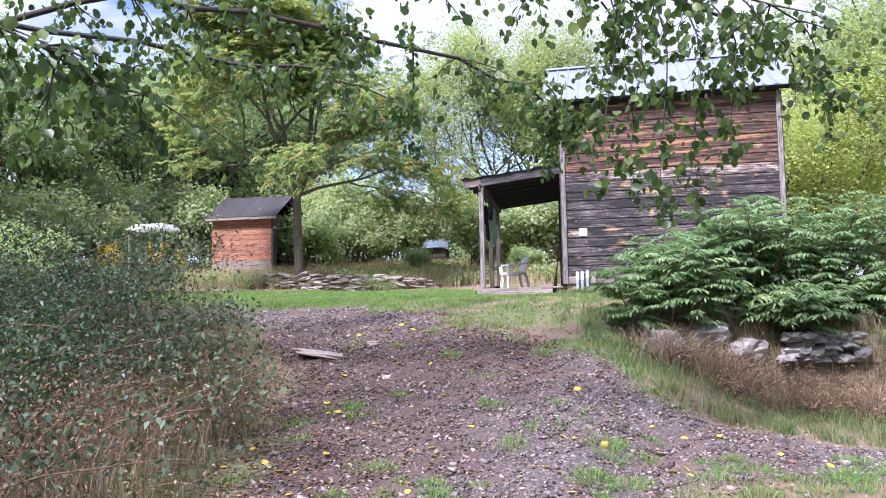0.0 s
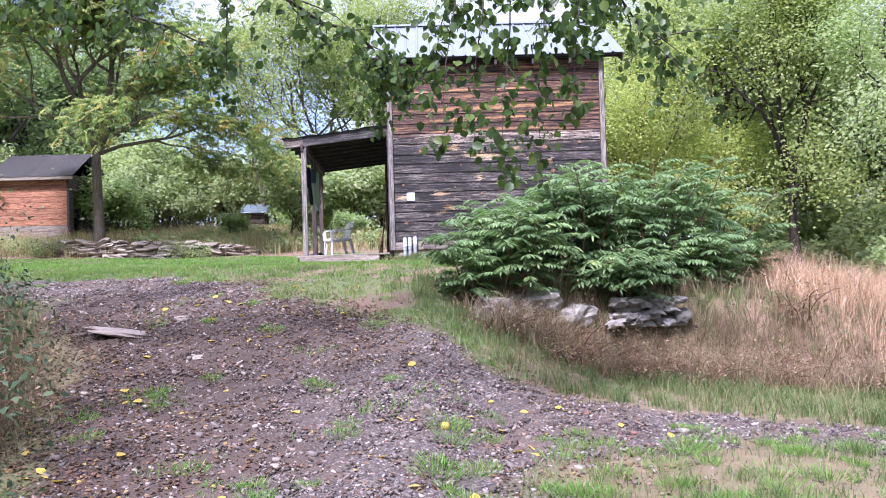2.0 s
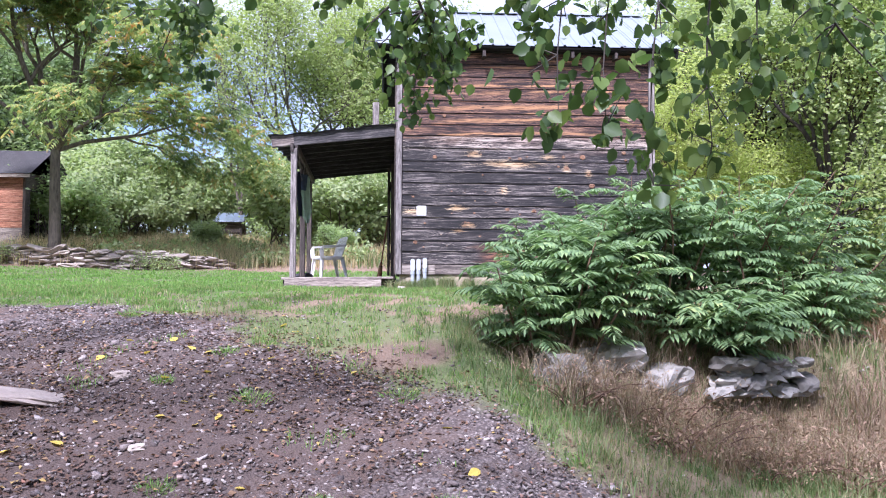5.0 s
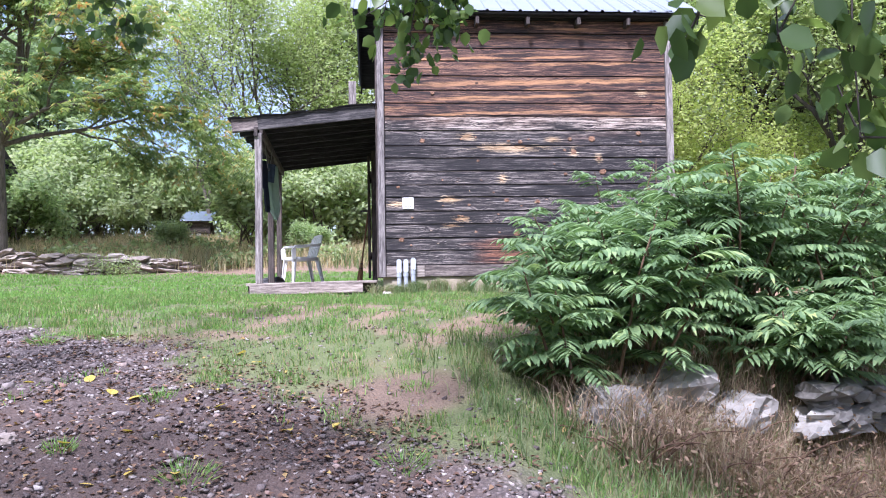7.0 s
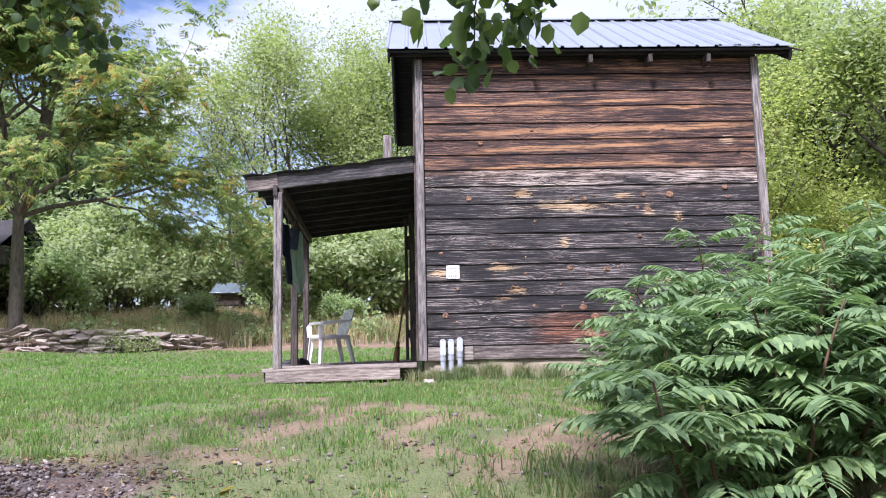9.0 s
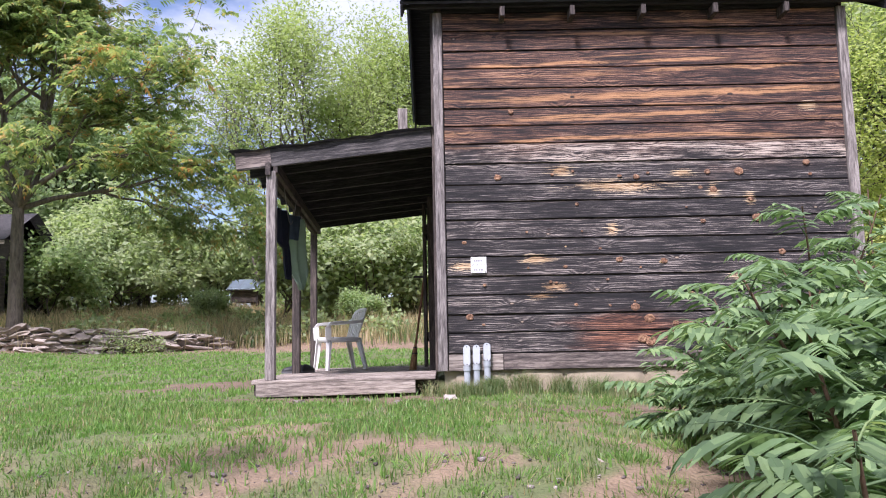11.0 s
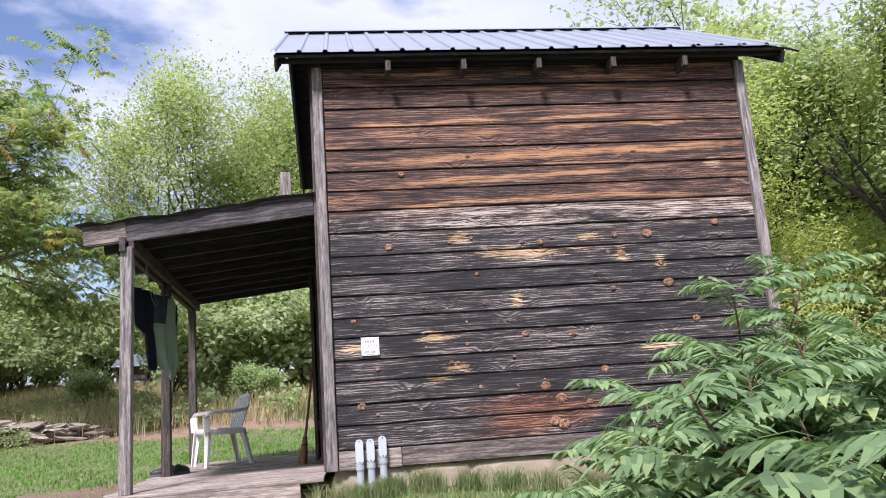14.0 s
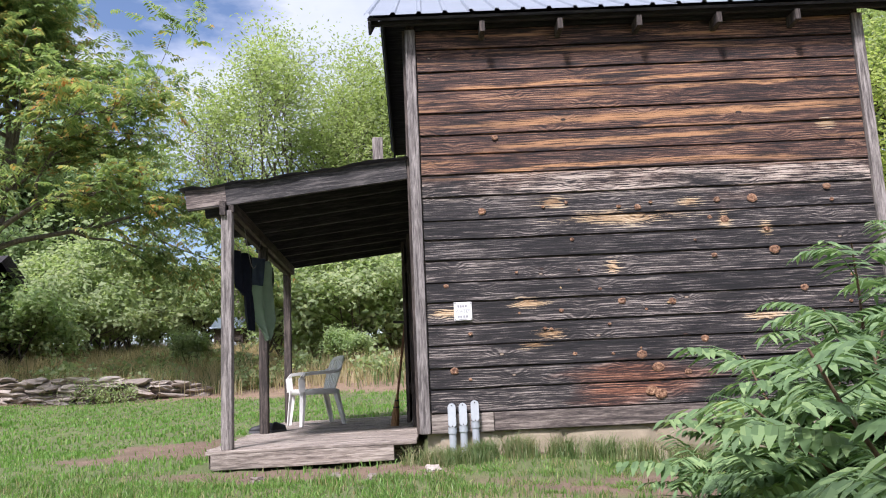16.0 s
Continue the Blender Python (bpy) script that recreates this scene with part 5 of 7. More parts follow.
# ---- on the front wall ----
def sign():
    s = thing("wall_sign", (0.405, -0.024, 1.009), "small white sign screwed to the boards", "sign")
    box_part("plate", -0.076, 0.076, -0.008, 0.0, -0.078, 0.078, SIGN_WHITE, s, 0.002)
    for sx in (-1, 1):
        for sz in (-1, 1):
            bm = bmesh.new()
            bmesh.ops.create_cone(bm, segments=8, radius1=0.005, radius2=0.004, depth=0.004, cap_ends=True)
            ob = part("screw", bm, SCREW, s)
            ob.matrix_local = pose(sx * 0.065, -0.010, sz * 0.067, 90)
    cu = bpy.data.curves.new("lettering", "FONT")
    cu.body = "WATER"
    cu.size = 0.040
    cu.extrude = 0.0006
    cu.align_x = "CENTER"
    tmp = new("lettering", cu)
    bpy.context.view_layer.update()
    me = bpy.data.meshes.new_from_object(tmp.evaluated_get(bpy.context.evaluated_depsgraph_get()))
    bpy.data.objects.remove(tmp)
    me.materials.append(INK)
    ob = new("lettering", me)
    ob.parent = s
    ob.matrix_local = pose(0, -0.0095, -0.013, 90)
    for z, xs in ((0.042, ((-0.045, -0.03), (-0.025, -0.01), (-0.004, 0.011), (0.018, 0.034))), (-0.046, ((-0.046, -0.031), (-0.026, -0.012), (0.0, 0.015), (0.02, 0.042)))):
        for a, b in xs:
            box_part("text_bar", a, b, -0.0095, -0.0082, z - 0.010, z + 0.010, INK, s, 0)
    box_part("rule", -0.035, 0.035, -0.0095, -0.0082, -0.070, -0.064, INK, s, 0)


sign()


def conduit(x, top, low):
    c = thing("conduit_fitting", (x, -0.06, low), "grey plastic conduit elbow rising from the ground", "conduit", "three conduit elbows at the wall")
    h = top - low
    bm = bmesh.new()
    ring = []
    n = 10
    outline = [(0.034 * math.cos(a), h - 0.034 + 0.034 * math.sin(a)) for a in np.linspace(0, math.pi, n)]
    outline += [(0.034 * math.cos(a), 0.034 + 0.034 * math.sin(a)) for a in np.linspace(math.pi, 2 * math.pi, n)]
    front = [bm.verts.new((a, -0.022, b)) for a, b in outline]
    back = [bm.verts.new((a * 1.0, 0.032, b)) for a, b in outline]
    bm.faces.new(front)
    bm.faces.new(back[::-1])
    for k in range(len(outline)):
        j = (k + 1) % len(outline)
        bm.faces.new((front[k], back[k], back[j], front[j]))
    bmesh.ops.recalc_face_normals(bm, faces=bm.faces)
    part("body", bm, PVC, c)
    bm = bmesh.new()
    front = [bm.verts.new((a * 0.92, -0.030, h / 2 + (b - h / 2) * 0.97)) for a, b in outline]
    back = [bm.verts.new((a * 0.94, -0.0225, h / 2 + (b - h / 2) * 0.975)) for a, b in outline]
    bm.faces.new(front)
    for k in range(len(outline)):
        j = (k + 1) % len(outline)
        bm.faces.new((front[k], back[k], back[j], front[j]))
    bmesh.ops.recalc_face_normals(bm, faces=bm.faces)
    cover = part("cover", bm, PVC_COVER, c)
    for z in (0.016, h - 0.016):
        bm = bmesh.new()
        bmesh.ops.create_cone(bm, segments=8, radius1=0.006, radius2=0.005, depth=0.004, cap_ends=True)
        ob = part("screw", bm, SCREW, cover)
        ob.matrix_local = pose(0, -0.032, z, 90)
    bm = bmesh.new()
    bmesh.ops.create_cone(bm, segments=14, radius1=0.030, radius2=0.030, depth=0.36, cap_ends=True)
    ob = part("pipe", bm, PVC, c)
    ob.location = (0, 0.006, -0.17)
    bm = bmesh.new()
    bmesh.ops.create_cone(bm, segments=14, radius1=0.036, radius2=0.036, depth=0.05, cap_ends=True)
    ob = part("collar", bm, PVC, c)
    ob.location = (0, 0.006, -0.02)


conduit(0.27, 0.245, 0.045)
conduit(0.362, 0.245, 0.055)
conduit(0.462, 0.262, 0.085)


# ---- dry stone walls and rocks ----
def slab_wall(name, label, line, layers, length, wide, thick, mat, seed, jitter=0.05, ragged=0.25, low=0.0, even=False, bed=None):
    """A dry wall of flat slabs along a line, laid course by course, broken down towards its ends."""
    rng = np.random.default_rng(seed)
    pts = np.array(line, dtype=float)
    seg = np.hypot(*np.diff(pts, axis=0).T)
    total = seg.sum()
    cum = np.concatenate(((0,), np.cumsum(seg)))
    base = pts.mean(axis=0)
    w = thing(name, (base[0], base[1], zat(*base)), label, "stone wall")
    shapes = []
    for k in range(9):
        bm = stone(rng, length * rng.uniform(0.35, 0.62), wide * rng.uniform(0.4, 0.55), thick * rng.uniform(0.42, 0.7), 0.55, 2)
        me = bpy.data.meshes.new("slab")
        bm.to_mesh(me)
        bm.free()
        me.materials.append(mat)
        shapes.append(me)
    for c in range(layers):
        s = rng.uniform(0, length)
        while s < total:
            frac = s / total
            full = layers * min(1.0, 0.35 + 2.6 * min(frac * 1.4, 1 - frac)) + rng.normal(0, ragged * 2)
            if even:
                full = layers + rng.normal(0, 0.8)
            if c < full:
                i = min(len(seg) - 1, int(np.searchsorted(cum, s) - 1)) if s > 0 else 0
                t = (s - cum[i]) / seg[i]
                p = pts[i] * (1 - t) + pts[i + 1] * t + rng.normal(0, jitter, 2)
                a = math.degrees(math.atan2(*(pts[i + 1] - pts[i])[::-1]))
                ob = new("slab", shapes[rng.integers(0, 9)])
                ob.parent = w
                ob.matrix_basis = pose(p[0] - base[0], p[1] - base[1], (zat(*p) if bed is None else bed) - zat(*base) + thick * (c * 0.86 + 0.35) - low, rng.normal(0, 8), rng.normal(0, 7), a + rng.normal(0, 14) + 180 * rng.integers(0, 2))
            s += length * rng.uniform(0.75, 1.15) * (0.78 if even else 1.0)
    return w


slab_wall("stone_wall", "low tumbled dry-stone wall of flat tan slabs", ((-13.2, 12.6), (-10.5, 11.3), (-8.0, 10.7), (-6.4, 10.9), (-5.2, 11.5)), 6, 0.6, 0.5, 0.105, STONE_TAN, 21)
slab_wall("retaining_wall", "broken retaining wall of flat grey stones", ((2.85, -5.50), (3.3, -5.47), (3.75, -5.42)), 4, 0.21, 0.28, 0.10, STONE_GREY, 22, 0.065, low=0.0, even=True, bed=-1.13)


def boulder(place, size, mat, seed, label, turn=0, name="boulder"):
    rng = np.random.default_rng(seed)
    ob = part(name, stone(rng, *size, 0.34, 3), mat)
    ob.matrix_basis = pose(*place, rng.normal(0, 6), rng.normal(0, 6), turn)
    return tagged(ob, label, "rock")


boulder((1.45, -5.80, -0.93), (0.24, 0.22, 0.20), STONE_GREY, 31, "grey lichened boulder in the grassy bank", 20)
boulder((2.0, -5.42, -0.80), (0.31, 0.22, 0.14), STONE_GREY, 32, "broad pale grey boulder under the sumac", -8)
boulder((2.45, -5.45, -1.0), (0.26, 0.2, 0.14), STONE_GREY, 33, "grey stone sunk in the bank", 30)
boulder((1.75, -5.62, -1.1), (0.22, 0.2, 0.14), STONE_GREY, 36, "grey stone sunk in the bank", 70)
boulder((4.5, -5.75, zat(4.5, -5.75)), (0.42, 0.22, 0.05), STONE_GREY, 34, "flat pale stone lying in the verge", 30)
boulder((-2.25, -6.85, zat(-2.25, -6.85) - 0.012), (0.48, 0.14, 0.03), STONE_TAN, 35, "long flat stone bedded in the gravel", 8, "flat_stone")
for i, (x, y, r) in enumerate(((-1.92, -6.5, 0.07), (-0.62, -0.75, 0.06), (-0.35, -0.7, 0.05), (0.1, -0.6, 0.06), (-1.2, -0.7, 0.05), (-1.43, -7.6, 0.05))):
    boulder((x, y, zat(x, y) + r * 0.2), (r, r * 0.8, r * 0.5), STONE_TAN, 40 + i, "small stone lying on bare earth", 40 * i, "small_stone")


# ---- gravel ----
def gravel_stones(n, seed):
    rng = np.random.default_rng(seed)
    x = rng.uniform(-5.5, 5.5, n * 3)
    y = -15.5 + 12 * rng.random(n * 3) ** 1.0
    ok = rng.random(n * 3) < np.clip(gravel_at(x, y) * (1 - 0.5 * leafy_at(x, y)) + 0.05, 0, 1)
    x, y = x[ok][:n], y[ok][:n]
    m = len(x)
    z = height(x, y)
    cube = np.array([(a, b, c) for a in (-1, 1) for b in (-1, 1) for c in (-1, 1)], dtype=float)
    faces = np.array(((0, 1, 3, 2), (4, 6, 7, 5), (0, 4, 5, 1), (2, 3, 7, 6), (0, 2, 6, 4), (1, 5, 7, 3)))
    r = 0.0045 + 0.009 * rng.random(m) ** 2.2 + 0.014 * (rng.random(m) < 0.012)
    dims = r[:, None] * rng.uniform(0.7, 1.5, (m, 3)) * np.array((1, 1, 0.6))
    v = cube[None] * dims[:, None] * rng.uniform(0.6, 1.1, (m, 8, 3))
    a = rng.uniform(0, 6.28, m)
    c, s = np.cos(a)[:, None], np.sin(a)[:, None]
    tilt = rng.normal(0, 0.35, m)[:, None]
    vx = v[..., 0] * c - v[..., 1] * s
    vy = v[..., 0] * s + v[..., 1] * c
    vz = v[..., 2] + tilt * vx
    P = np.stack((vx + x[:, None], vy + y[:, None], vz + z[:, None] + r[:, None] * 0.35), axis=-1).reshape(-1, 3)
    F = (faces[None] + 8 * np.arange(m)[:, None, None]).reshape(-1, 4)
    return tagged(sheet("gravel", P, F, GRAVEL), "loose purple-grey crushed stone on the drive", "gravel", kind="stuff")


gravel_stones(56000, 51)


# ---- grass ----
def blades(name, label, n, region, tall, width, mat, seed, lean=0.35, keep=None, segs=2, seeds_top=False):
    """Many blades of grass within a region (x0, x1, y0, y1), kept where keep(x, y) says."""
    rng = np.random.default_rng(seed)
    x0, x1, y0, y1 = region
    x, y = rng.uniform(x0, x1, n), rng.uniform(y0, y1, n)
    # tufts: draw blades a little way towards scattered centres
    cell = 0.31 + 0.12 * rng.random()
    ix, iy = np.floor(x / cell), np.floor(y / cell)
    hx = np.modf(np.abs(np.sin(ix * 12.9898 + iy * 78.233) * 43758.5453))[0]
    hy = np.modf(np.abs(np.sin(ix * 39.346 + iy * 11.135) * 24634.6345))[0]
    pull = rng.random(n) * 0.6 * (hx > 0.25)
    x, y = x + ((ix + 0.15 + 0.7 * hx) * cell - x) * pull, y + ((iy + 0.15 + 0.7 * hy) * cell - y) * pull
    rim = np.minimum(np.minimum(x - x0, x1 - x), np.minimum(y - y0, y1 - y))
    ok = rng.random(n) < sstep(rim, 0.0, 0.2 if y1 - y0 < 1 else 0.7)
    x, y = x[ok], y[ok]
    n = len(x)
    if keep is not None:
        ok = rng.random(n) < keep(x, y)
        x, y = x[ok], y[ok]
    m = len(x)
    z = height(x, y) - 0.01
    h = tall * (0.45 + 0.75 * rng.random(m)) * (1 + 0.35 * wobble(x, y, 2.7, 2.2))
    a = rng.uniform(0, 6.28, m)
    lx, ly = np.cos(a), np.sin(a)
    bend = lean * h * rng.uniform(0.2, 1.4, m)
    fa = rng.uniform(0, 6.28, m)
    wx, wy = np.cos(fa) * width * rng.uniform(0.6, 1.3, m), np.sin(fa) * width * rng.uniform(0.6, 1.3, m)
    p = np.stack((x, y, z), -1)
    wv = np.stack((wx, wy, np.zeros(m)), -1) * 0.5
    lv = np.stack((lx, ly, np.zeros(m)), -1)
    up = np.array((0, 0, 1.0))
    mid = p + lv * (bend * 0.3)[:, None] + up * (h * 0.58)[:, None]
    tip = p + lv * bend[:, None] + up * h[:, None] * (1 - 0.25 * np.minimum(bend / h, 1.2))[:, None]
    v = np.stack((p - wv, p + wv, mid + wv * 0.8, mid - wv * 0.8, tip + wv * 0.15, tip - wv * 0.15), axis=1).reshape(-1, 3)
    i = 6 * np.arange(m)[:, None]
    f = np.concatenate((i + np.array((0, 1, 2, 3)), i + np.array((3, 2, 4, 5))), axis=0)
    return tagged(sheet(name, v, f, mat), label, "grass", kind="stuff")


def off_house(x, y):
    inside = (x > -1.95) & (x < W + 0.05) & (y > -0.06) & (y < 4.3)
    return np.where(inside, 0.0, 1.0)


def lawn_keep(x, y):
    side = sstep(-x, -1.5, 1.0) * sstep(y, -4.4, -2.6)
    return off_house(x, y) * (1 - gravel_at(x, y)) * (1 - 0.93 * bare_at(x, y)) * np.clip(side + 0.1, 0, 1) * (1 - sstep(y, 10.2, 11.0)) * (1 - 0.7 * dry_at(x, y) * (y < 3))


def rough_keep(x, y):
    return off_house(x, y) * (1 - gravel_at(x, y)) * (1 - 0.9 * bare_at(x, y)) * (1 - 0.88 * dry_at(x, y)) * (1 - sstep(y, -1.0, 1.0) * sstep(-x, -1, 1) * 0.9)


blades("lawn", "short green mown lawn", 88000, (-15, 2.0, -5.0, 3.0), 0.06, 0.011, GRASS, 61, keep=lawn_keep)
blades("lawn", "short green mown lawn behind the porch", 60000, (-17, 5, 2.2, 11.6), 0.06, 0.02, GRASS, 62, keep=lawn_keep)
blades("rough_grass", "rough half-dry grass before the cabin", 130000, (-6.5, 6.0, -7.2, 0.3), 0.06, 0.0065, GRASS_FRONT, 63, keep=rough_keep)
blades("bank_grass", "long green and tan grass on the bank", 42000, (0.0, 8.5, -9.5, -4.6), 0.17, 0.007, GRASS_VERGE, 64, 0.6,
       keep=lambda x, y: (1 - gravel_at(x, y)) * sstep(x + 0.5 * (y + 6), 0.2, 0.9))
blades("dead_stalks", "dead brown stalks along the stony bank", 30000, (0.9, 6.5, -6.9, -4.9), 0.34, 0.006, GRASS_BROWN, 65, 0.6,
       keep=lambda x, y: (1 - gravel_at(x, y)) * sstep(y + 0.08 * (x - 1), -6.5, -6.0))
blades("verge_grass", "green and dry verge grass beside the gravel", 95000, (0.6, 8.5, -19, -8.2), 0.11, 0.006, GRASS_VERGE, 66, 0.6, keep=lambda x, y: (1 - gravel_at(x, y)) * (0.45 + 0.5 * sstep(wobble(x, y, 2.2, 3.0), -0.2, 0.6)))
blades("drive_tufts", "sparse green tufts growing in the gravel", 26000, (-2.6, 2.0, -14.5, -5), 0.06, 0.006, GRASS, 67, 0.7,
       keep=lambda x, y: sstep(wobble(x, y, 2.6, 1.4) + 0.7 * wobble(x, y, 6.1, 3.3), 0.5, 1.15))
blades("footing_grass", "dark long grass along the cabin footing", 14000, (-0.2, 4.5, -0.52, 0.04), 0.20, 0.005, GRASS_VERGE, 68, 0.5, keep=lambda x, y: 0.35 + 0.65 * sstep(y, -0.4, -0.15))
blades("footing_tuft", "tall grass tuft round the conduits", 4000, (0.0, 0.9, -0.42, -0.06), 0.24, 0.005, GRASS_VERGE, 74, 0.5)
blades("left_verge", "long tangled grass beside the drive", 44000, (-8.5, -0.9, -19, -4.8), 0.34, 0.006, GRASS_MIXED, 69, 0.7,
       keep=lambda x, y: (1 - gravel_at(x, y)) * sstep(-edge_distance(x, y), 0.05, 0.5))
blades("left_stalks", "tall dry straw stalks among the brambles", 38000, (-8.5, -1.0, -17, -5.6), 0.70, 0.005, GRASS_WITHERED, 70, 0.45,
       keep=lambda x, y: sstep(-edge_distance(x, y), 0.1, 0.5) * (1 - 0.8 * sstep(-edge_distance(x, y), 1.4, 2.4)) * (x < 0))
blades("meadow", "tall tan meadow grass behind the stone wall", 90000, (-30, 4, 10.6, 28), 0.52, 0.016, GRASS_MEADOW, 71, 0.35, keep=lambda x, y: sstep(y - 0.02 * (x + 9) ** 2, 10.2, 12.0))
blades("meadow_green", "green weeds scattered through the meadow", 40000, (-30, 4, 10.6, 28), 0.58, 0.018, GRASS_MIXED, 72, 0.35, keep=lambda x, y: sstep(y, 10.9, 12) * sstep(wobble(x, y, 0.9, 2.0), -0.2, 0.5))


def tufts(label, centres, mat, seed, tall, wide):
    """Separate tufts of grass: blades that fan out from each centre."""
    rng = np.random.default_rng(seed)
    c = np.array(centres)
    n = 120
    k = np.repeat(np.arange(len(c)), n)
    size = rng.uniform(0.5, 1.25, len(c))[k]
    a, r = rng.uniform(0, 6.28, len(k)), rng.random(len(k)) ** 0.7 * wide * size
    x, y = c[k, 0] + r * np.cos(a), c[k, 1] + r * np.sin(a)
    base = np.stack((x, y, height(x, y) - 0.005), -1)
    h = tall * size * rng.uniform(0.5, 1.2, len(k))
    way = np.stack((np.cos(a) * (0.25 + r / wide), np.sin(a) * (0.25 + r / wide), np.ones(len(k)) * 1.1), -1) + rng.normal(0, 0.2, (len(k), 3))
    v, f = leaf_quads(rng, base, way, h, np.full(len(k), 0.0045), 0.2)
    return tagged(sheet("grass_tufts", v, f, mat), label, "grass", kind="stuff")


rng5 = np.random.default_rng(79)
tufts("bright green grass tufts rooted in the gravel", [(-0.25, -10.6), (-0.1, -10.75), (-0.55, -10.35), (-0.35, -10.9), (-0.75, -10.1), (0.0, -10.4), (-0.9, -10.7), (-0.6, -11.0), (0.1, -9.5), (-0.3, -8.2), (-0.9, -6.9), (-1.6, -6.6), (-1.3, -5.9), (0.4, -8.3)]
      + [(rng5.uniform(-1.9, 1.4), rng5.uniform(-13.5, -5.2)) for k in range(34)], GRASS, 80, 0.075, 0.11)
tufts("green grass tufts in the dry verge", [(rng5.uniform(0.7, 5.5), rng5.uniform(-13.5, -8.8)) for k in range(230)], GRASS, 82, 0.10, 0.13)
tufts("green grass tufts on the trodden ground", [(rng5.uniform(-4.5, 3.0), rng5.uniform(-4.6, -0.6)) for k in range(260)], GRASS, 83, 0.06, 0.12)


def hay_keep(x, y):
    return sstep(x + 0.35 * np.minimum(y + 5, 0), 5.0, 6.0) * (1 - gravel_at(x, y))


blades("hay_field", "tall pinkish dry hay on the lower field", 120000, (4.6, 13, -8, 9), 0.55, 0.008, GRASS_HAY, 73, 0.6, keep=hay_keep)
blades("far_hay", "tall pinkish dry hay beyond the trees", 45000, (11.5, 27, -8, 18), 0.6, 0.02, GRASS_HAY, 75, 0.5, keep=hay_keep)
blades("near_hay", "tall pinkish dry hay behind the cabin", 16000, (4.6, 12, 8, 18), 0.6, 0.02, GRASS_HAY, 76, 0.5, keep=hay_keep)


def leaf_litter(n, seed):
    rng = np.random.default_rng(seed)
    x, y = rng.uniform(-3.4, 2.4, n), rng.uniform(-14.5, -4.3, n)
    d = edge_distance(x, y)
    ok = rng.random(n) < np.where(d > -0.3, np.clip(0.85 - 0.35 * d, 0.18, 0.9), 0.12) * (0.35 + 0.65 * leafy_at(x, y))
    x, y = x[ok], y[ok]
    m = len(x)
    base = np.stack((x, y, height(x, y) + 0.014), -1)
    way = rng.normal(0, 1, (m, 3)) * np.array((1, 1, 0.15))
    v, f = leaf_quads(rng, base, way, rng.uniform(0.02, 0.055, m), rng.uniform(0.012, 0.032, m), 1.6)
    return tagged(sheet("leaf_litter", v, f, LITTER), "brown dead leaf litter scattered over the drive", "leaf litter", kind="stuff")


leaf_litter(56000, 77)


# ---- leaves and fruit on the drive ----
def fallen_leaf(mat):
    bm = bmesh.new()
    for sg in (1, -1):
        rows = [(-0.5, 0.0), (-0.3, 0.28), (0.0, 0.36), (0.3, 0.2), (0.5, 0.0)]
        mid = [bm.verts.new((s, 0, 0.04 * math.cos(3 * s))) for s, _ in rows]
        out = [bm.verts.new((s, sg * w, 0.10 * w + 0.05 * math.cos(3 * s))) for s, w in rows[1:-1]]
        bm.faces.new((mid[0], mid[1], out[0]))
        bm.faces.new((mid[1], mid[2], out[1], out[0]))
        bm.faces.new((mid[2], mid[3], out[2], out[1]))
        bm.faces.new((mid[3], mid[4], out[2]))
    bmesh.ops.remove_doubles(bm, verts=bm.verts, dist=0.0001)
    me = bpy.data.meshes.new("fallen_leaf")
    bm.to_mesh(me)
    bm.free()
    me.materials.append(mat)
    return me


leaf_me = fallen_leaf(YELLOW_LEAF)
rng1 = np.random.default_rng(81)
spots = [(-0.73, -8.04), (-0.42, -9.8), (-1.7, -8.62), (-1.43, -7.17), (-0.87, -7.1), (2.45, -9.18), (-0.48, -6.44), (-1.5, -10.2), (-1.2, -10.7), (-0.6, -10.6)]
while len(spots) < 84:
    px, py = rng1.uniform(-2.3, 2.2), rng1.uniform(-13, -5)
    if gravel_at(np.array(px), np.array(py)) > 0.4 or rng1.random() < 0.25:
        spots.append((px, py))
for i, (px, py) in enumerate(spots):
    ob = new("fallen_leaf", leaf_me)
    s = rng1.uniform(0.06, 0.10)
    ob.matrix_basis = pose(px, py, zat(px, py) + 0.016, rng1.normal(0, 12), rng1.normal(0, 12), rng1.uniform(0, 360)) @ Matrix.Diagonal((s, s, s, 1))
    tagged(ob, "yellow fallen leaf lying on the gravel", "leaf", "fallen leaves on the drive")
fruit = part("windfall_fruit", stone(rng1, 0.032, 0.032, 0.03, 0.08, 2), FRUIT, None, smooth=True)
fruit.location = (0.81, -9.33, zat(0.81, -9.33) + 0.026)
tagged(fruit, "yellow-green windfall fruit on the gravel", "fruit")


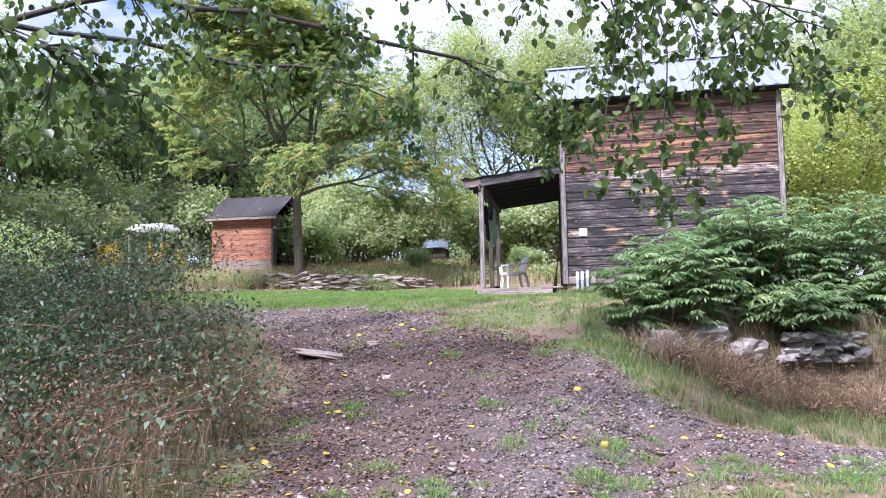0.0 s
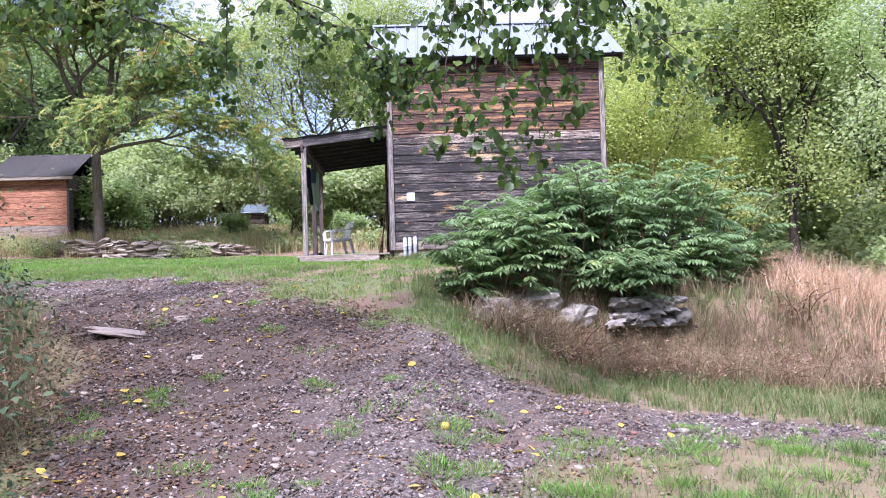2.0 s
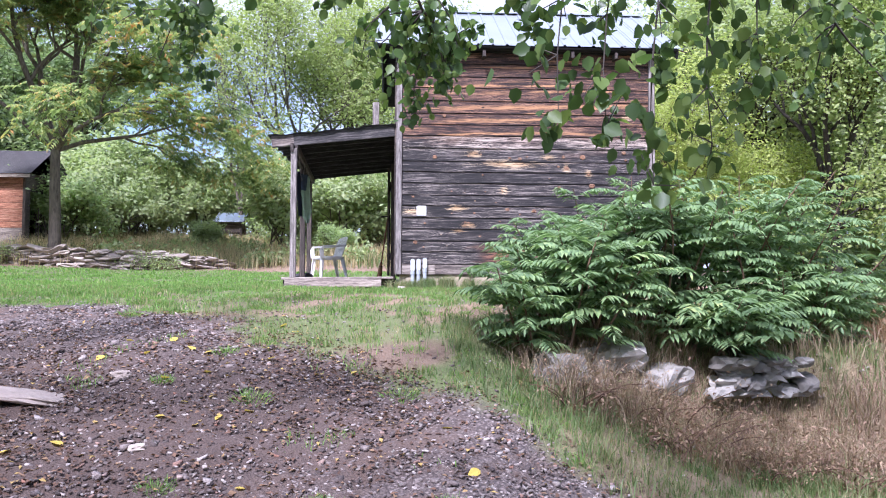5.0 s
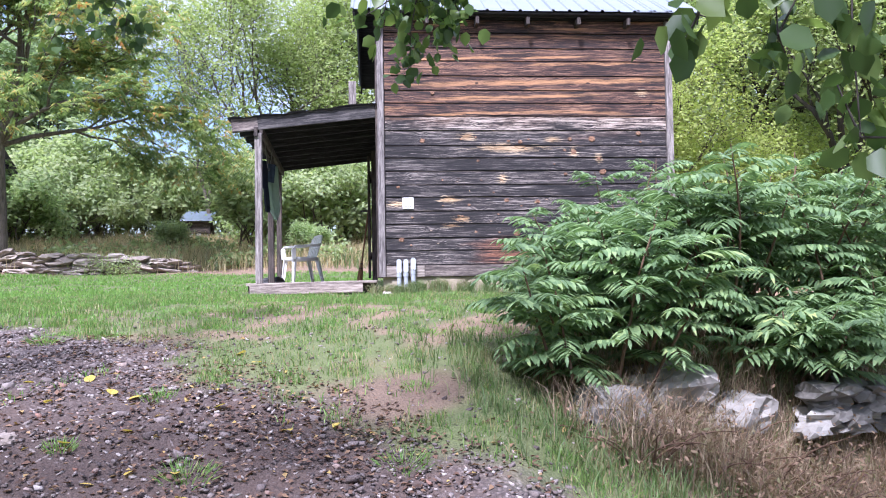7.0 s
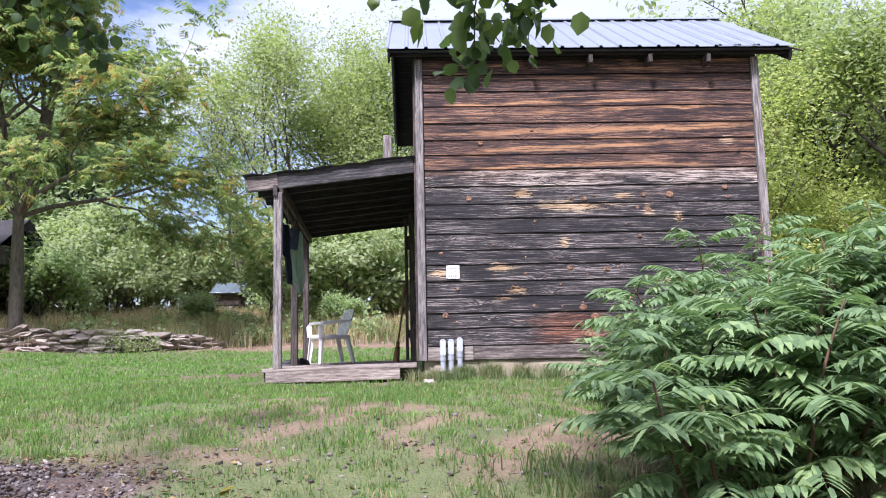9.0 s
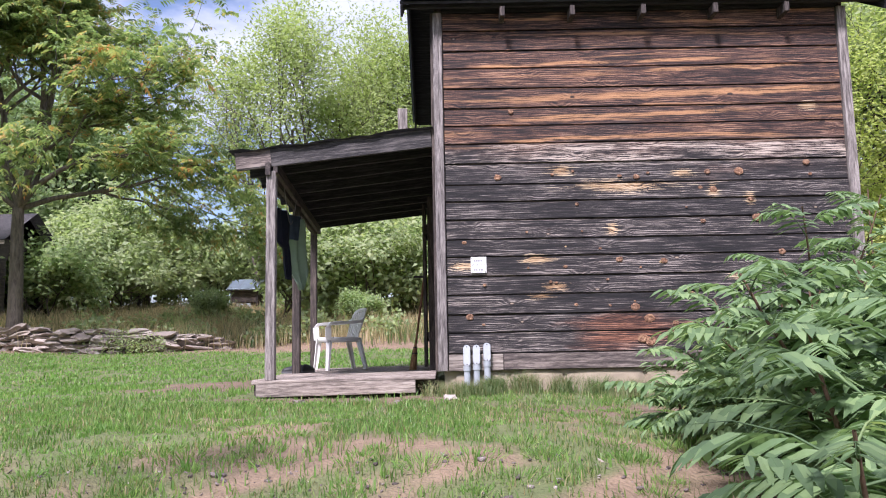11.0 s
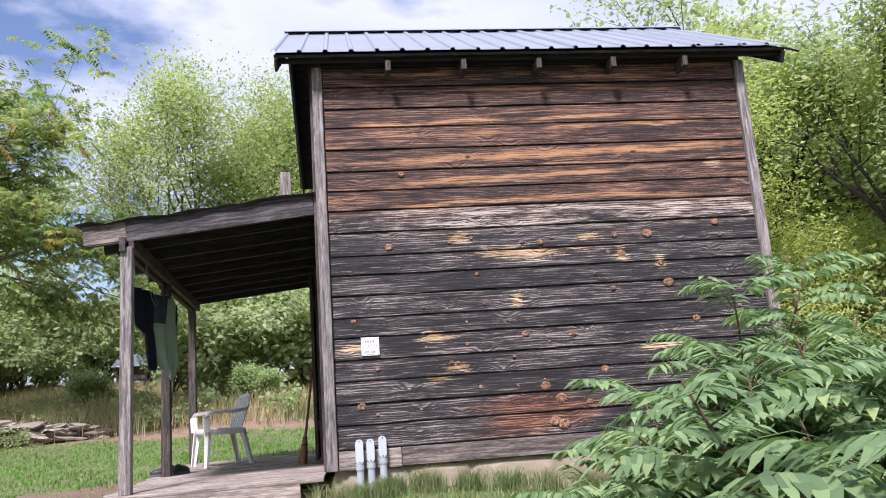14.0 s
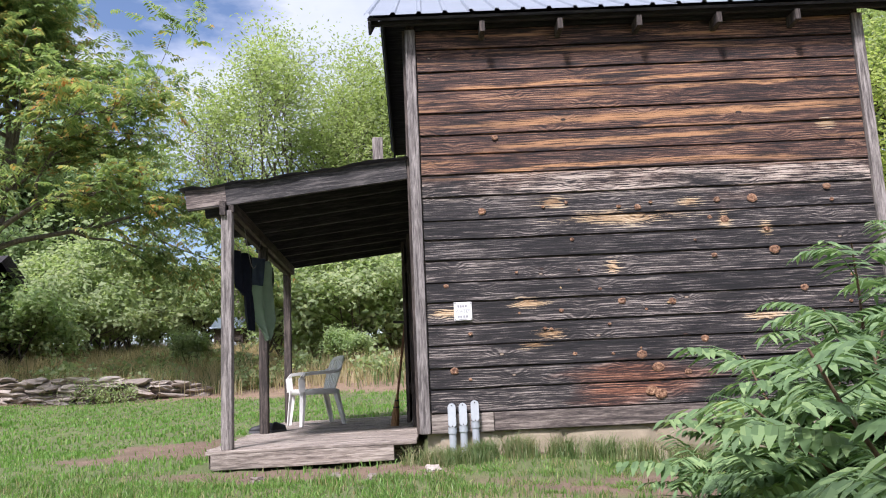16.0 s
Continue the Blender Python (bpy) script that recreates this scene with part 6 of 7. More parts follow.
# ---- sumac thicket ----
def sumac(place, seed, tall, n_fronds, lean=(0, 0)):
    rng = np.random.default_rng(seed)
    s = thing("sumac", place, "green sumac shrub with drooping feathered leaves", "shrub", "sumac thicket by the cabin")
    paths, base, way, length = [], [], [], []
    heads = rng.integers(2, 4)
    for k in range(heads):
        e = unit(np.array((lean[0] + rng.normal(0, 0.28), lean[1] + rng.normal(0, 0.28), 1.0)))
        q = np.array((rng.normal(0, 0.08), rng.normal(0, 0.08), -0.08))
        top = tall * rng.uniform(0.72, 1.0)
        pts = [(q.copy(), 0.016)]
        for i in range(6):
            e = unit(e + rng.normal(0, 0.09, 3))
            q = q + e * top / 6
            pts.append((q.copy(), 0.016 * (1 - 0.12 * (i + 1))))
        paths.append(pts)
        for j in range(n_fronds):
            t = 0.30 + 0.70 * (j / n_fronds) ** 0.8
            i = min(5, int(t * 6))
            b = pts[i][0] + (pts[i + 1][0] - pts[i][0]) * (t * 6 - i)
            a = j * 2.4 + rng.uniform(-0.4, 0.4)
            base.append(b)
            way.append((math.cos(a), math.sin(a), 0.15 + 0.65 * t * rng.uniform(0.5, 1.2)))
            length.append(rng.uniform(0.30, 0.52) * (1.08 - 0.35 * (t > 0.93)))
    base, way, length = np.array(base), np.array(way), np.array(length)
    for q in paths:
        v, f = tubes([q], 6)
        sheet("stem", v, f, STEM, s, True)
    v, f = fronds(rng, base, way, length, 9, 0.118, 0.30, 0.38, True)
    v2, f2 = tubes(frond_stalks(base, way, length, 0.38), 4)
    v, f = np.concatenate((v, v2)), np.concatenate((f, np.array(f2) + len(v)))
    sheet("foliage", v, f, LEAF_SUMAC, s)
    return s


rng2 = np.random.default_rng(91)
SUMAC = [(1.15, -5.15, 0.95), (1.45, -4.4, 1.25), (1.85, -4.75, 1.2), (1.35, -5.5, 0.75), (1.9, -3.9, 1.45), (2.3, -4.4, 1.45), (2.25, -5.0, 1.1), (2.7, -3.4, 1.65),
         (2.85, -4.2, 1.65), (2.7, -4.85, 1.3), (3.2, -3.7, 1.75), (3.35, -4.5, 1.55), (3.6, -3.2, 1.75), (3.75, -4.0, 1.75), (4.1, -3.5, 1.75), (4.15, -4.3, 1.5),
         (4.5, -3.0, 1.75), (4.6, -3.8, 1.6), (4.95, -3.4, 1.5), (3.1, -2.8, 1.55), (3.9, -2.5, 1.55), (1.0, -5.75, 0.6), (1.75, -5.25, 0.85), (3.2, -5.0, 1.2), (5.1, -2.6, 1.5), (2.2, -3.2, 1.25), (2.6, -5.2, 0.7), (3.0, -5.25, 0.7), (3.5, -5.0, 0.8), (3.9, -4.8, 0.8), (4.4, -4.4, 0.8), (4.8, -4.0, 0.8), (5.2, -3.4, 0.9), (2.0, -2.7, 1.2), (2.5, -2.4, 1.35), (1.75, -3.35, 1.1), (1.55, -3.95, 0.98), (3.0, -2.2, 1.4), (2.62, -2.1, 1.85), (2.95, -1.9, 1.8), (1.3, -2.6, 0.5), (1.72, -2.9, 0.65), (1.9, -2.3, 0.75), (1.4, -3.3, 0.6)]
for i, (x, y, h) in enumerate(SUMAC):
    x = x + (0.28 if x < 1.6 else 0.13)
    top = min(0.30 + 0.58 * (x - 1.07), 1.38) - 0.25 * max(0.0, x - 4.4) - 0.30 * max(0.0, -5.0 - y)
    top = top if i < 26 else zat(x, y) + h
    sumac((x, y, zat(x, y)), 100 + i, max(0.35, top - zat(x, y)) * rng2.uniform(0.92, 1.08), 17 if y < -4 else 15, (rng2.normal(0, 0.1), -0.08))


# ---- brambles along the drive ----
def bramble(place, seed, tall, wide, n, mat=None, label="dense dark green bramble with arching canes", leaf_size=1.0):
    rng = np.random.default_rng(seed)
    s = thing("bramble", place, label, "bush", "brambles along the drive")
    paths, tips = [], []
    for k in range(16):
        a = rng.uniform(0, 6.28)
        q = np.array((rng.normal(0, wide * 0.3), rng.normal(0, wide * 0.3), -0.05))
        e = unit(np.array((math.cos(a) * 0.5, math.sin(a) * 0.5, 1.0)))
        out = np.array((math.cos(a), math.sin(a), -0.75))
        L = tall * rng.uniform(0.8, 1.45)
        pts = [(q.copy(), 0.008)]
        for i in range(8):
            e = unit(e + out * 0.12 + rng.normal(0, 0.08, 3))
            q = q + e * L / 8
            q[2] = max(q[2], 0.06)
            pts.append((q.copy(), 0.008 * (1 - 0.1 * i)))
            if i > 0:
                tips.append((q.copy(), e.copy()))
        paths.append(pts)
    for q in paths:
        v, f = tubes([q], 5)
        sheet("cane", v, f, STEM, s)
    P, Dn = np.array([t[0] for t in tips]), np.array([t[1] for t in tips])
    i = rng.integers(0, len(P), n)
    base = P[i] + rng.normal(0, 0.12, (n, 3))
    base[:, 2] = np.abs(base[:, 2])
    v, f = leaf_quads(rng, base, Dn[i] * 0.3 + rng.normal(0, 0.8, (n, 3)), rng.uniform(0.04, 0.085, n) * leaf_size, rng.uniform(0.03, 0.055, n) * leaf_size ** 2)
    sheet("foliage", v, f, mat or LEAF_DARK, s)
    return s


for i, (x, y, h, w) in enumerate(((-2.3, -12.6, 1.15, 0.8), (-3.4, -12.2, 1.45, 0.9), (-3.0, -10.9, 1.5, 0.8), (-4.2, -11.2, 1.7, 1.0), (-3.5, -9.6, 1.5, 0.8), (-4.7, -9.8, 1.75, 1.0),
                                  (-4.0, -8.3, 1.45, 0.8), (-5.3, -8.4, 1.7, 1.0), (-4.6, -7.2, 1.25, 0.8), (-5.9, -6.9, 1.5, 1.0), (-6.9, -8.5, 1.8, 1.1), (-2.6, -14.0, 1.1, 0.8), (-3.9, -13.6, 1.4, 0.9), (-6.4, -10.6, 1.8, 1.0))):
    bramble((x - 0.6, y, zat(x - 0.6, y)), 140 + i, h * 1.3, w * 0.72, 5200, None, "dense dark green bramble with arching canes", 0.78)
for i, (x, y, h, w) in enumerate(((-2.35, -11.4, 0.75, 0.5), (-2.9, -10.2, 0.85, 0.5), (-3.5, -12.3, 0.9, 0.5), (-2.0, -12.4, 0.6, 0.45), (-2.6, -12.0, 0.8, 0.5), (-2.6, -9.4, 0.7, 0.45), (-2.3, -13.2, 0.7, 0.5), (-2.75, -10.9, 1.2, 0.5), (-3.15, -10.4, 1.3, 0.5), (-3.3, -11.3, 1.3, 0.55))):
    bramble((x, y, zat(x, y)), 160 + i, h, w, 1700, LEAF_RUST, "withered rust-brown weed among the brambles", 0.55)
for i, (x, y, h, w) in enumerate(((-7.6, 10.75, 0.55, 0.5), (-6.9, 10.6, 0.45, 0.4), (-12.2, 11.6, 0.9, 0.7), (-13.4, 11.9, 1.0, 0.8), (-14.6, 12.4, 1.1, 0.9))):
    bramble((x, y, zat(x, y)), 170 + i, h, w, 1100, LEAF_MID, "low green bush growing over the stones")
for i, (x, y, h, w) in enumerate(((1.5, -6.25, 0.4, 0.4), (2.1, -6.0, 0.45, 0.4), (2.7, -6.0, 0.5, 0.4), (3.3, -6.1, 0.45, 0.4), (3.9, -5.9, 0.5, 0.4), (4.6, -5.7, 0.5, 0.4), (4.5, -6.3, 0.45, 0.4), (5.1, -6.0, 0.5, 0.4), (5.6, -6.4, 0.45, 0.4), (5.2, -5.3, 0.5, 0.4), (3.6, -6.5, 0.4, 0.35), (2.9, -6.5, 0.35, 0.35), (2.2, -6.5, 0.35, 0.3), (5.8, -5.7, 0.5, 0.4))):
    bramble((x, y, zat(x, y)), 180 + i, h, w, 700, LEAF_RUST, "withered brown weed on the stony bank", 0.6)


# ---- the bough that hangs over the drive ----
def overhanging_tree():
    rng = np.random.default_rng(201)
    x0, y0 = -6.6, -9.6
    z0 = zat(x0, y0)
    t = thing("overhanging_tree", (x0, y0, z0), "broad tree whose leafy boughs hang over the drive", "tree")
    o = np.array((x0, y0, z0))
    paths, tips = [], []
    trunk = [(np.array((0, 0, -0.3)), 0.24), (np.array((0, 0, 0.2)), 0.19), (np.array((0.15, 0.05, 1.6)), 0.16), (np.array((0.45, 0.1, 3.0)), 0.14), (np.array((0.7, 0.2, 4.4)), 0.11), (np.array((0.8, 0.3, 6.0)), 0.06)]
    paths.append(trunk)
    boughs = (((0.5, 0.1, 3.2), (-3.4, -9.2, 2.6), (-1.2, -8.6, 2.15), (0.1, -7.4, 1.95), (0.45, -6.1, 1.8)),
              ((0.6, 0.1, 3.6), (-3.2, -10.4, 2.5), (-0.6, -10.2, 2.2), (1.4, -9.7, 2.15), (2.5, -8.6, 1.95)),
              ((0.6, 0.1, 3.8), (-3.6, -7.6, 2.5), (-2.6, -6.4, 2.6), (-1.9, -5.2, 2.4)),
              ((0.7, 0.2, 4.2), (-2.8, -9.4, 3.0), (0.4, -8.8, 2.7), (2.4, -7.8, 2.2), (3.2, -7.0, 1.7)),
              ((0.5, 0.1, 2.8), (-4.3, -11.0, 1.9), (-3.3, -11.4, 1.55), (-2.3, -11.5, 1.2)),
              ((0.5, 0.1, 2.9), (-4.3, -10.0, 1.7), (-3.4, -10.2, 1.45), (-2.5, -10.4, 1.25)))
    for b in boughs:
        pts = [np.array(b[0])] + [np.array(q) - o for q in b[1:]]
        fine = []
        m = len(pts) - 1
        for k in range(m * 4 + 1):
            s = k / 4
            i = min(m - 1, int(s))
            f = s - i
            f2 = f * f * (3 - 2 * f) * 0.35 + f * 0.65
            fine.append(pts[i] * (1 - f2) + pts[i + 1] * f2 + rng.normal(0, 0.025, 3))
        n = len(fine)
        paths.append([(q, 0.032 * (1 - 0.86 * k / (n - 1)) + 0.003) for k, q in enumerate(fine)])
        for k in range(3, n):
            for j in range(3):
                a = rng.uniform(0, 6.28)
                d = np.array((math.cos(a), math.sin(a), rng.uniform(-0.6, 0.35)))
                L = rng.uniform(0.35, 0.95)
                q, e = fine[k].copy(), unit(d)
                tw = [(q.copy(), 0.009)]
                for i in range(5):
                    e = unit(e + rng.normal(0, 0.14, 3) + np.array((0, 0, -0.16)))
                    q = q + e * L / 5
                    tw.append((q.copy(), 0.009 * (1 - 0.17 * (i + 1))))
                    tips.append((q.copy(), e.copy()))
                paths.append(tw)
    # twigs that hang low over the verge
    for start, end in (((0.9, -8.6, 2.6), (0.98, -8.66, 0.66)), ((1.3, -8.5, 2.5), (1.46, -8.6, 0.34)), ((1.6, -8.3, 2.4), (1.75, -8.6, 0.55)), ((1.9, -8.2, 2.35), (2.1, -8.4, 0.95)), ((0.25, -6.9, 2.1), (0.32, -6.0, 1.25)),
                       ((0.4, -6.2, 1.95), (0.6, -5.6, 1.6)), ((-2.0, -5.4, 2.5), (-1.75, -4.7, 1.95)), ((1.1, -8.5, 2.5), (1.22, -8.62, 0.62)), ((0.9, -8.4, 2.4), (0.95, -8.0, 1.35))):
        a, b = np.array(start) - o, np.array(end) - o
        n = 8
        tw = []
        for i in range(n + 1):
            s = i / n
            q = a + (b - a) * s + np.array((0.10 * math.sin(5 * s), 0.07 * math.cos(4 * s), 0.12 * math.sin(math.pi * s)))
            tw.append((q, 0.011 * (1 - 0.8 * s)))
            if i > 1:
                tips.append((q, unit(b - a)))
                for j in range(2):
                    e = unit(rng.normal(0, 1, 3) + np.array((0, 0, -0.3)))
                    r = q + e * rng.uniform(0.08, 0.22)
                    paths.append([(q, 0.004), (r, 0.002)])
                    tips.append((r, e))
                    tips.append(((q + r) / 2, e))
        paths.append(tw)
    grow(rng, (0.8, 0.3, 5.6), (-0.3, 0.2, 1), 3.0, 0.07, 2, 4, 0.8, 0.4, paths, tips)
    v, f = tubes(paths, 6)
    sheet("trunk", v, f, BARK_DARK, t, True)
    P, Dn = np.array([q[0] for q in tips]), np.array([q[1] for q in tips])
    n = int(len(P) * 5.0)
    i = rng.integers(0, len(P), n)
    base = P[i] + rng.normal(0, 0.055, (n, 3))
    way = Dn[i] * 0.3 + rng.normal(0, 0.55, (n, 3)) + np.array((0, 0, -0.75))
    L = rng.uniform(0.05, 0.105, n)
    # rounded leaves: six corners each
    u = unit(way)
    nr = rng.normal(0, 1, (n, 3)) + np.array((0, 0, 0.6))
    sd = unit(np.cross(u, nr))
    nr = unit(np.cross(sd, u))
    vs = []
    for s, w, k in ((0.0, 0.0, 0.0), (0.22, 0.36, 0.07), (0.62, 0.38, 0.06), (1.0, 0.0, -0.08), (0.62, -0.38, 0.06), (0.22, -0.36, 0.07)):
        vs.append(base + (u * s + sd * w + nr * k) * L[:, None])
    v = np.stack(vs, axis=1).reshape(-1, 3)
    q = 6 * np.arange(n)[:, None]
    f = np.concatenate((q + np.array((0, 1, 2, 3)), q + np.array((0, 3, 4, 5))), axis=0)
    sheet("foliage", v, f, LEAF_BOUGH, t)


overhanging_tree()


# ---- the old shed and the yard behind ----
def old_shed():
    x1, y0 = -13.55, 16.4
    z = zat(-14.5, 16.4) - 0.1
    s = thing("old_shed", (x1, y0, z), "small old shed with orange boards and open dark end", "shed")
    wd, dp, h = 2.9, 3.2, 2.75 + 0.2
    base = 0.0
    front = box_part("front_wall", -wd, 0.0, 0.03, 0.10, base, h, DARK_WOOD_X, s, 0)
    n = 13
    for k in range(n):
        za, zb = h * k / n, h * (k + 1) / n
        b = box_part("board", -wd - 0.01, -0.02, -0.004 * (k % 2), 0.028, za + 0.006, zb - 0.004, ORANGE_WOOD if k > 3 else GREY_WOOD_X, s, 0.006)
    box_part("back_wall", -wd, 0.0, dp - 0.1, dp, base, h, DARK_WOOD_X, s, 0)
    box_part("side_wall", -wd, -wd + 0.08, 0.10, dp - 0.1, base, h, DARK_WOOD_Y, s, 0)
    for yy in (0.1, 2.4):
        box_part("end_wall", -0.08, 0.0, yy, yy + (0.35 if yy < 1 else 0.68), base, h, DARK_WOOD_Y, s, 0)
    box_part("end_wall", -0.08, 0.0, 0.45, 2.4, 2.3, h, DARK_WOOD_Y, s, 0)
    box_part("corner_post", -0.05, 0.05, -0.03, 0.09, base, h, DARK_WOOD, s, 0.01)
    rz = h + 1.0
    for sign in (1, -1):
        for k in range(4):
            xa = -wd - 0.2 + (wd + 0.5) * k / 4
            xb = xa + (wd + 0.5) / 4 + 0.02
            bm = bmesh.new()
            ya = -0.28 if sign > 0 else dp + 0.28
            c = [(xa, ya, h - 0.12), (xb, ya, h - 0.12 + 0.01 * (k % 2)), (xb, dp / 2, rz + 0.01 * (k % 2)), (xa, dp / 2, rz)]
            vs = [bm.verts.new(p) for p in c]
            bm.faces.new(vs if sign > 0 else vs[::-1])
            bmesh.ops.solidify(bm, geom=bm.faces[:], thickness=0.03)
            part("roof_sheet", bm, OLD_ROOF, s)
    beam("eave_board", (-wd - 0.2, -0.25, h - 0.19), (0.3, -0.25, h - 0.19), 0.03, 0.12, GREY_WOOD_X, s)
    for xx in (-0.04, -wd + 0.04):
        bm = bmesh.new()
        a = [bm.verts.new((xx, yy, zz)) for yy, zz in ((0.05, h), (dp - 0.05, h), (dp / 2, rz - 0.06))]
        bm.faces.new(a)
        bmesh.ops.solidify(bm, geom=bm.faces[:], thickness=0.04)
        part("gable_board", bm, DARK_WOOD_Y, s)
    for yy, xx in ((0.9, 0.06), (1.5, -0.3), (2.0, -0.2)):
        beam("leaning_pole", (xx + 0.05, yy, 0.0), (xx, yy + 0.1, 1.7), 0.035, 0.035, GREY_WOOD, s, 0.01, axis="Z")


old_shed()


def lean_to(place):
    """A small roofed bin with a blue-grey sheet on it."""
    s = thing("roofed_bin", place, "low bin under a slanting blue-grey sheet in the meadow", "bin")
    for xx in (-0.55, 0.55):
        for yy in (-0.35, 0.35):
            box_part("leg", xx - 0.04, xx + 0.04, yy - 0.04, yy + 0.04, -0.3, 1.0 + 0.2 * (yy > 0), DARK_WOOD, s, 0.005)
    box_part("bin", -0.55, 0.55, -0.35, 0.35, 0.35, 0.85, DARK_WOOD_X, s, 0.01)
    bm = bmesh.new()
    box(bm, -0.72, 0.72, -0.62, 0.62, -0.025, 0.025, 0.008)
    ob = part("lid", bm, PANEL_BLUE, s)
    ob.matrix_local = pose(0, 0, 1.13, 24, 0, 0)
    for k in range(4):
        box_part("rib", -0.70 + 0.46 * k, -0.67 + 0.46 * k, -0.61, 0.61, 0.026, 0.04, ROOF_METAL, s, 0.003, m=pose(0, 0, 1.13, 24))


lean_to((-8.3, 26.0, zat(-8.3, 26) + 0.1))


def canopy(place):
    s = thing("canopy", place, "small white canopy on thin poles among weeds", "canopy")
    for xx in (-0.6, 0.6):
        for yy in (-0.5, 0.5):
            box_part("pole", xx - 0.025, xx + 0.025, yy - 0.025, yy + 0.025, -0.2, 1.95, GREY_WOOD, s, 0.005)
    bm = bmesh.new()
    low = [bm.verts.new(p) for p in ((-0.72, -0.6, 1.93), (0.72, -0.6, 1.93), (0.72, 0.6, 1.93), (-0.72, 0.6, 1.93))]
    top = [bm.verts.new(p) for p in ((-0.5, -0.3, 2.13), (0.5, -0.3, 2.13), (0.5, 0.3, 2.13), (-0.5, 0.3, 2.13))]
    for k in range(4):
        bm.faces.new((low[k], low[(k + 1) % 4], top[(k + 1) % 4], top[k]))
    bm.faces.new(top)
    bmesh.ops.solidify(bm, geom=bm.faces[:], thickness=-0.02)
    part("cover", bm, WHITE_PAINT, s, "weathered white sheet")


canopy((-14.2, 8.3, zat(-14.2, 8.3) + 0.25))


def goldenrod(place, seed, tall):
    rng = np.random.default_rng(seed)
    s = thing("goldenrod", place, "yellow flowering goldenrod standing in weeds", "flower", "goldenrod clumps")
    for k in range(7):
        a, r = rng.uniform(0, 6.28), rng.uniform(0, 0.35)
        p = np.array((r * math.cos(a), r * math.sin(a), -0.05))
        q = p + np.array((rng.normal(0, 0.12), rng.normal(0, 0.12), tall * rng.uniform(0.8, 1.05)))
        v, f = tubes([[(p, 0.007), ((p + q) / 2, 0.006), (q, 0.003)]], 5)
        sheet("stalk", v, f, STEM, s)
        n = 130
        t = rng.random((n, 1))
        base = q - (q - p) * 0.28 * t + rng.normal(0, 0.05, (n, 3)) * (0.4 + t)
        v, f = leaf_quads(rng, base, rng.normal(0, 1, (n, 3)), 0.035, 0.03)
        tagged(sheet("flower_head", v, f, GOLD, s), kind="stuff")
        n = 70
        t = rng.random((n, 1))
        v, f = leaf_quads(rng, p + (q - p) * 0.75 * t, rng.normal(0, 1, (n, 3)) + np.array((0, 0, -0.3)), 0.10, 0.022)
        sheet("foliage", v, f, LEAF_MID, s)


for i, (x, y, h) in enumerate(((-13.6, 7.6, 1.75), (-14.9, 7.2, 1.8), (-12.9, 7.9, 1.6), (-16.0, 8.2, 1.8))):
    goldenrod((x, y, zat(x, y)), 310 + i, h)

# ---- trees ----
tree("walnut_tree", (-10.3, 11.5, zat(-10.3, 11.5)), "tall spreading tree with feathered leaves turning rust", 305, 11.5, 0.19, LEAF_TURNING, BARK, 0.30, 4, 0.8, 3, 0.6, 9800, 0.38, 0.55, True, 0.68, droop_limbs=((0.95, -0.2, 0.9), (0.8, 0.5, 0.5), (-0.8, -0.3, 0.7), (0.5, -0.8, 0.7), (0.9, 0.1, 1.6)))
tree("ash_tree", (-3.8, 24.5, zat(-3.8, 24.5)), "tall light green tree behind the cabin", 302, 13.4, 0.2, LEAF_ASH, BARK, 0.10, 4, 0.68, 3, 0.8, 32000, 0.15, 0.75, stems=3, shrink=0.64)
tree("ash_tree", (-1.4, 26.8, zat(-1.4, 26.8)), "tall light green tree behind the cabin", 303, 12.8, 0.2, LEAF_ASH, BARK, 0.10, 4, 0.68, 3, 0.8, 28000, 0.15, 0.75, stems=3, shrink=0.64)
tree("bare_tree", (-7.6, 26.5, zat(-7.6, 26.5)), "thin pale tree with few leaves", 304, 11.0, 0.10, LEAF_GREY, BARK, 0.25, 4, 0.5, 3, 1.0, 2600, 0.16, 0.4, stems=2)
tree("field_tree", (10.6, 6.0, zat(10.6, 6.0)), "dark-trunked tree at the edge of the field", 305, 9.5, 0.15, LEAF_ASH, BARK_DARK, 0.36, 4, 0.7, 3, 0.7, 30000, 0.10, 0.5)
tree("field_tree", (13.5, 4.2, zat(13.5, 4.2)), "light green tree with dark limbs by the field", 306, 11.5, 0.17, LEAF_LIGHT, BARK_DARK, 0.33, 4, 0.8, 3, 0.7, 32000, 0.11, 0.55)
tree("field_tree", (9.6, 11.0, zat(9.6, 11.0)), "light green tree with dark limbs by the field", 307, 12.0, 0.18, LEAF_MID, BARK_DARK, 0.28, 4, 0.75, 3, 0.8, 26000, 0.14, 0.6)
tree("yellow_green_tree", (6.6, 7.6, zat(6.6, 7.6)), "bushy yellow-green tree beside the cabin", 308, 6.8, 0.11, LEAF_YELLOW, BARK, 0.12, 4, 0.75, 3, 0.6, 32000, 0.085, 0.45, stems=3)
tree("yellow_green_tree", (8.3, 8.6, zat(8.3, 8.6)), "bushy yellow-green tree beside the field", 309, 5.8, 0.11, LEAF_YELLOW, BARK, 0.12, 4, 0.8, 3, 0.5, 30000, 0.085, 0.45, stems=3)


def shrub(place, seed, tall, leaf, n, size, label="leafy green shrub at the meadow edge", group="hedgerow shrubs"):
    return tree("shrub", place, label, seed, tall, 0.05, leaf, BARK, 0.12, 4, 0.85, 2, 0.4, n, size, 0.30, stems=4, category="shrub", group=group, shrink=0.72)


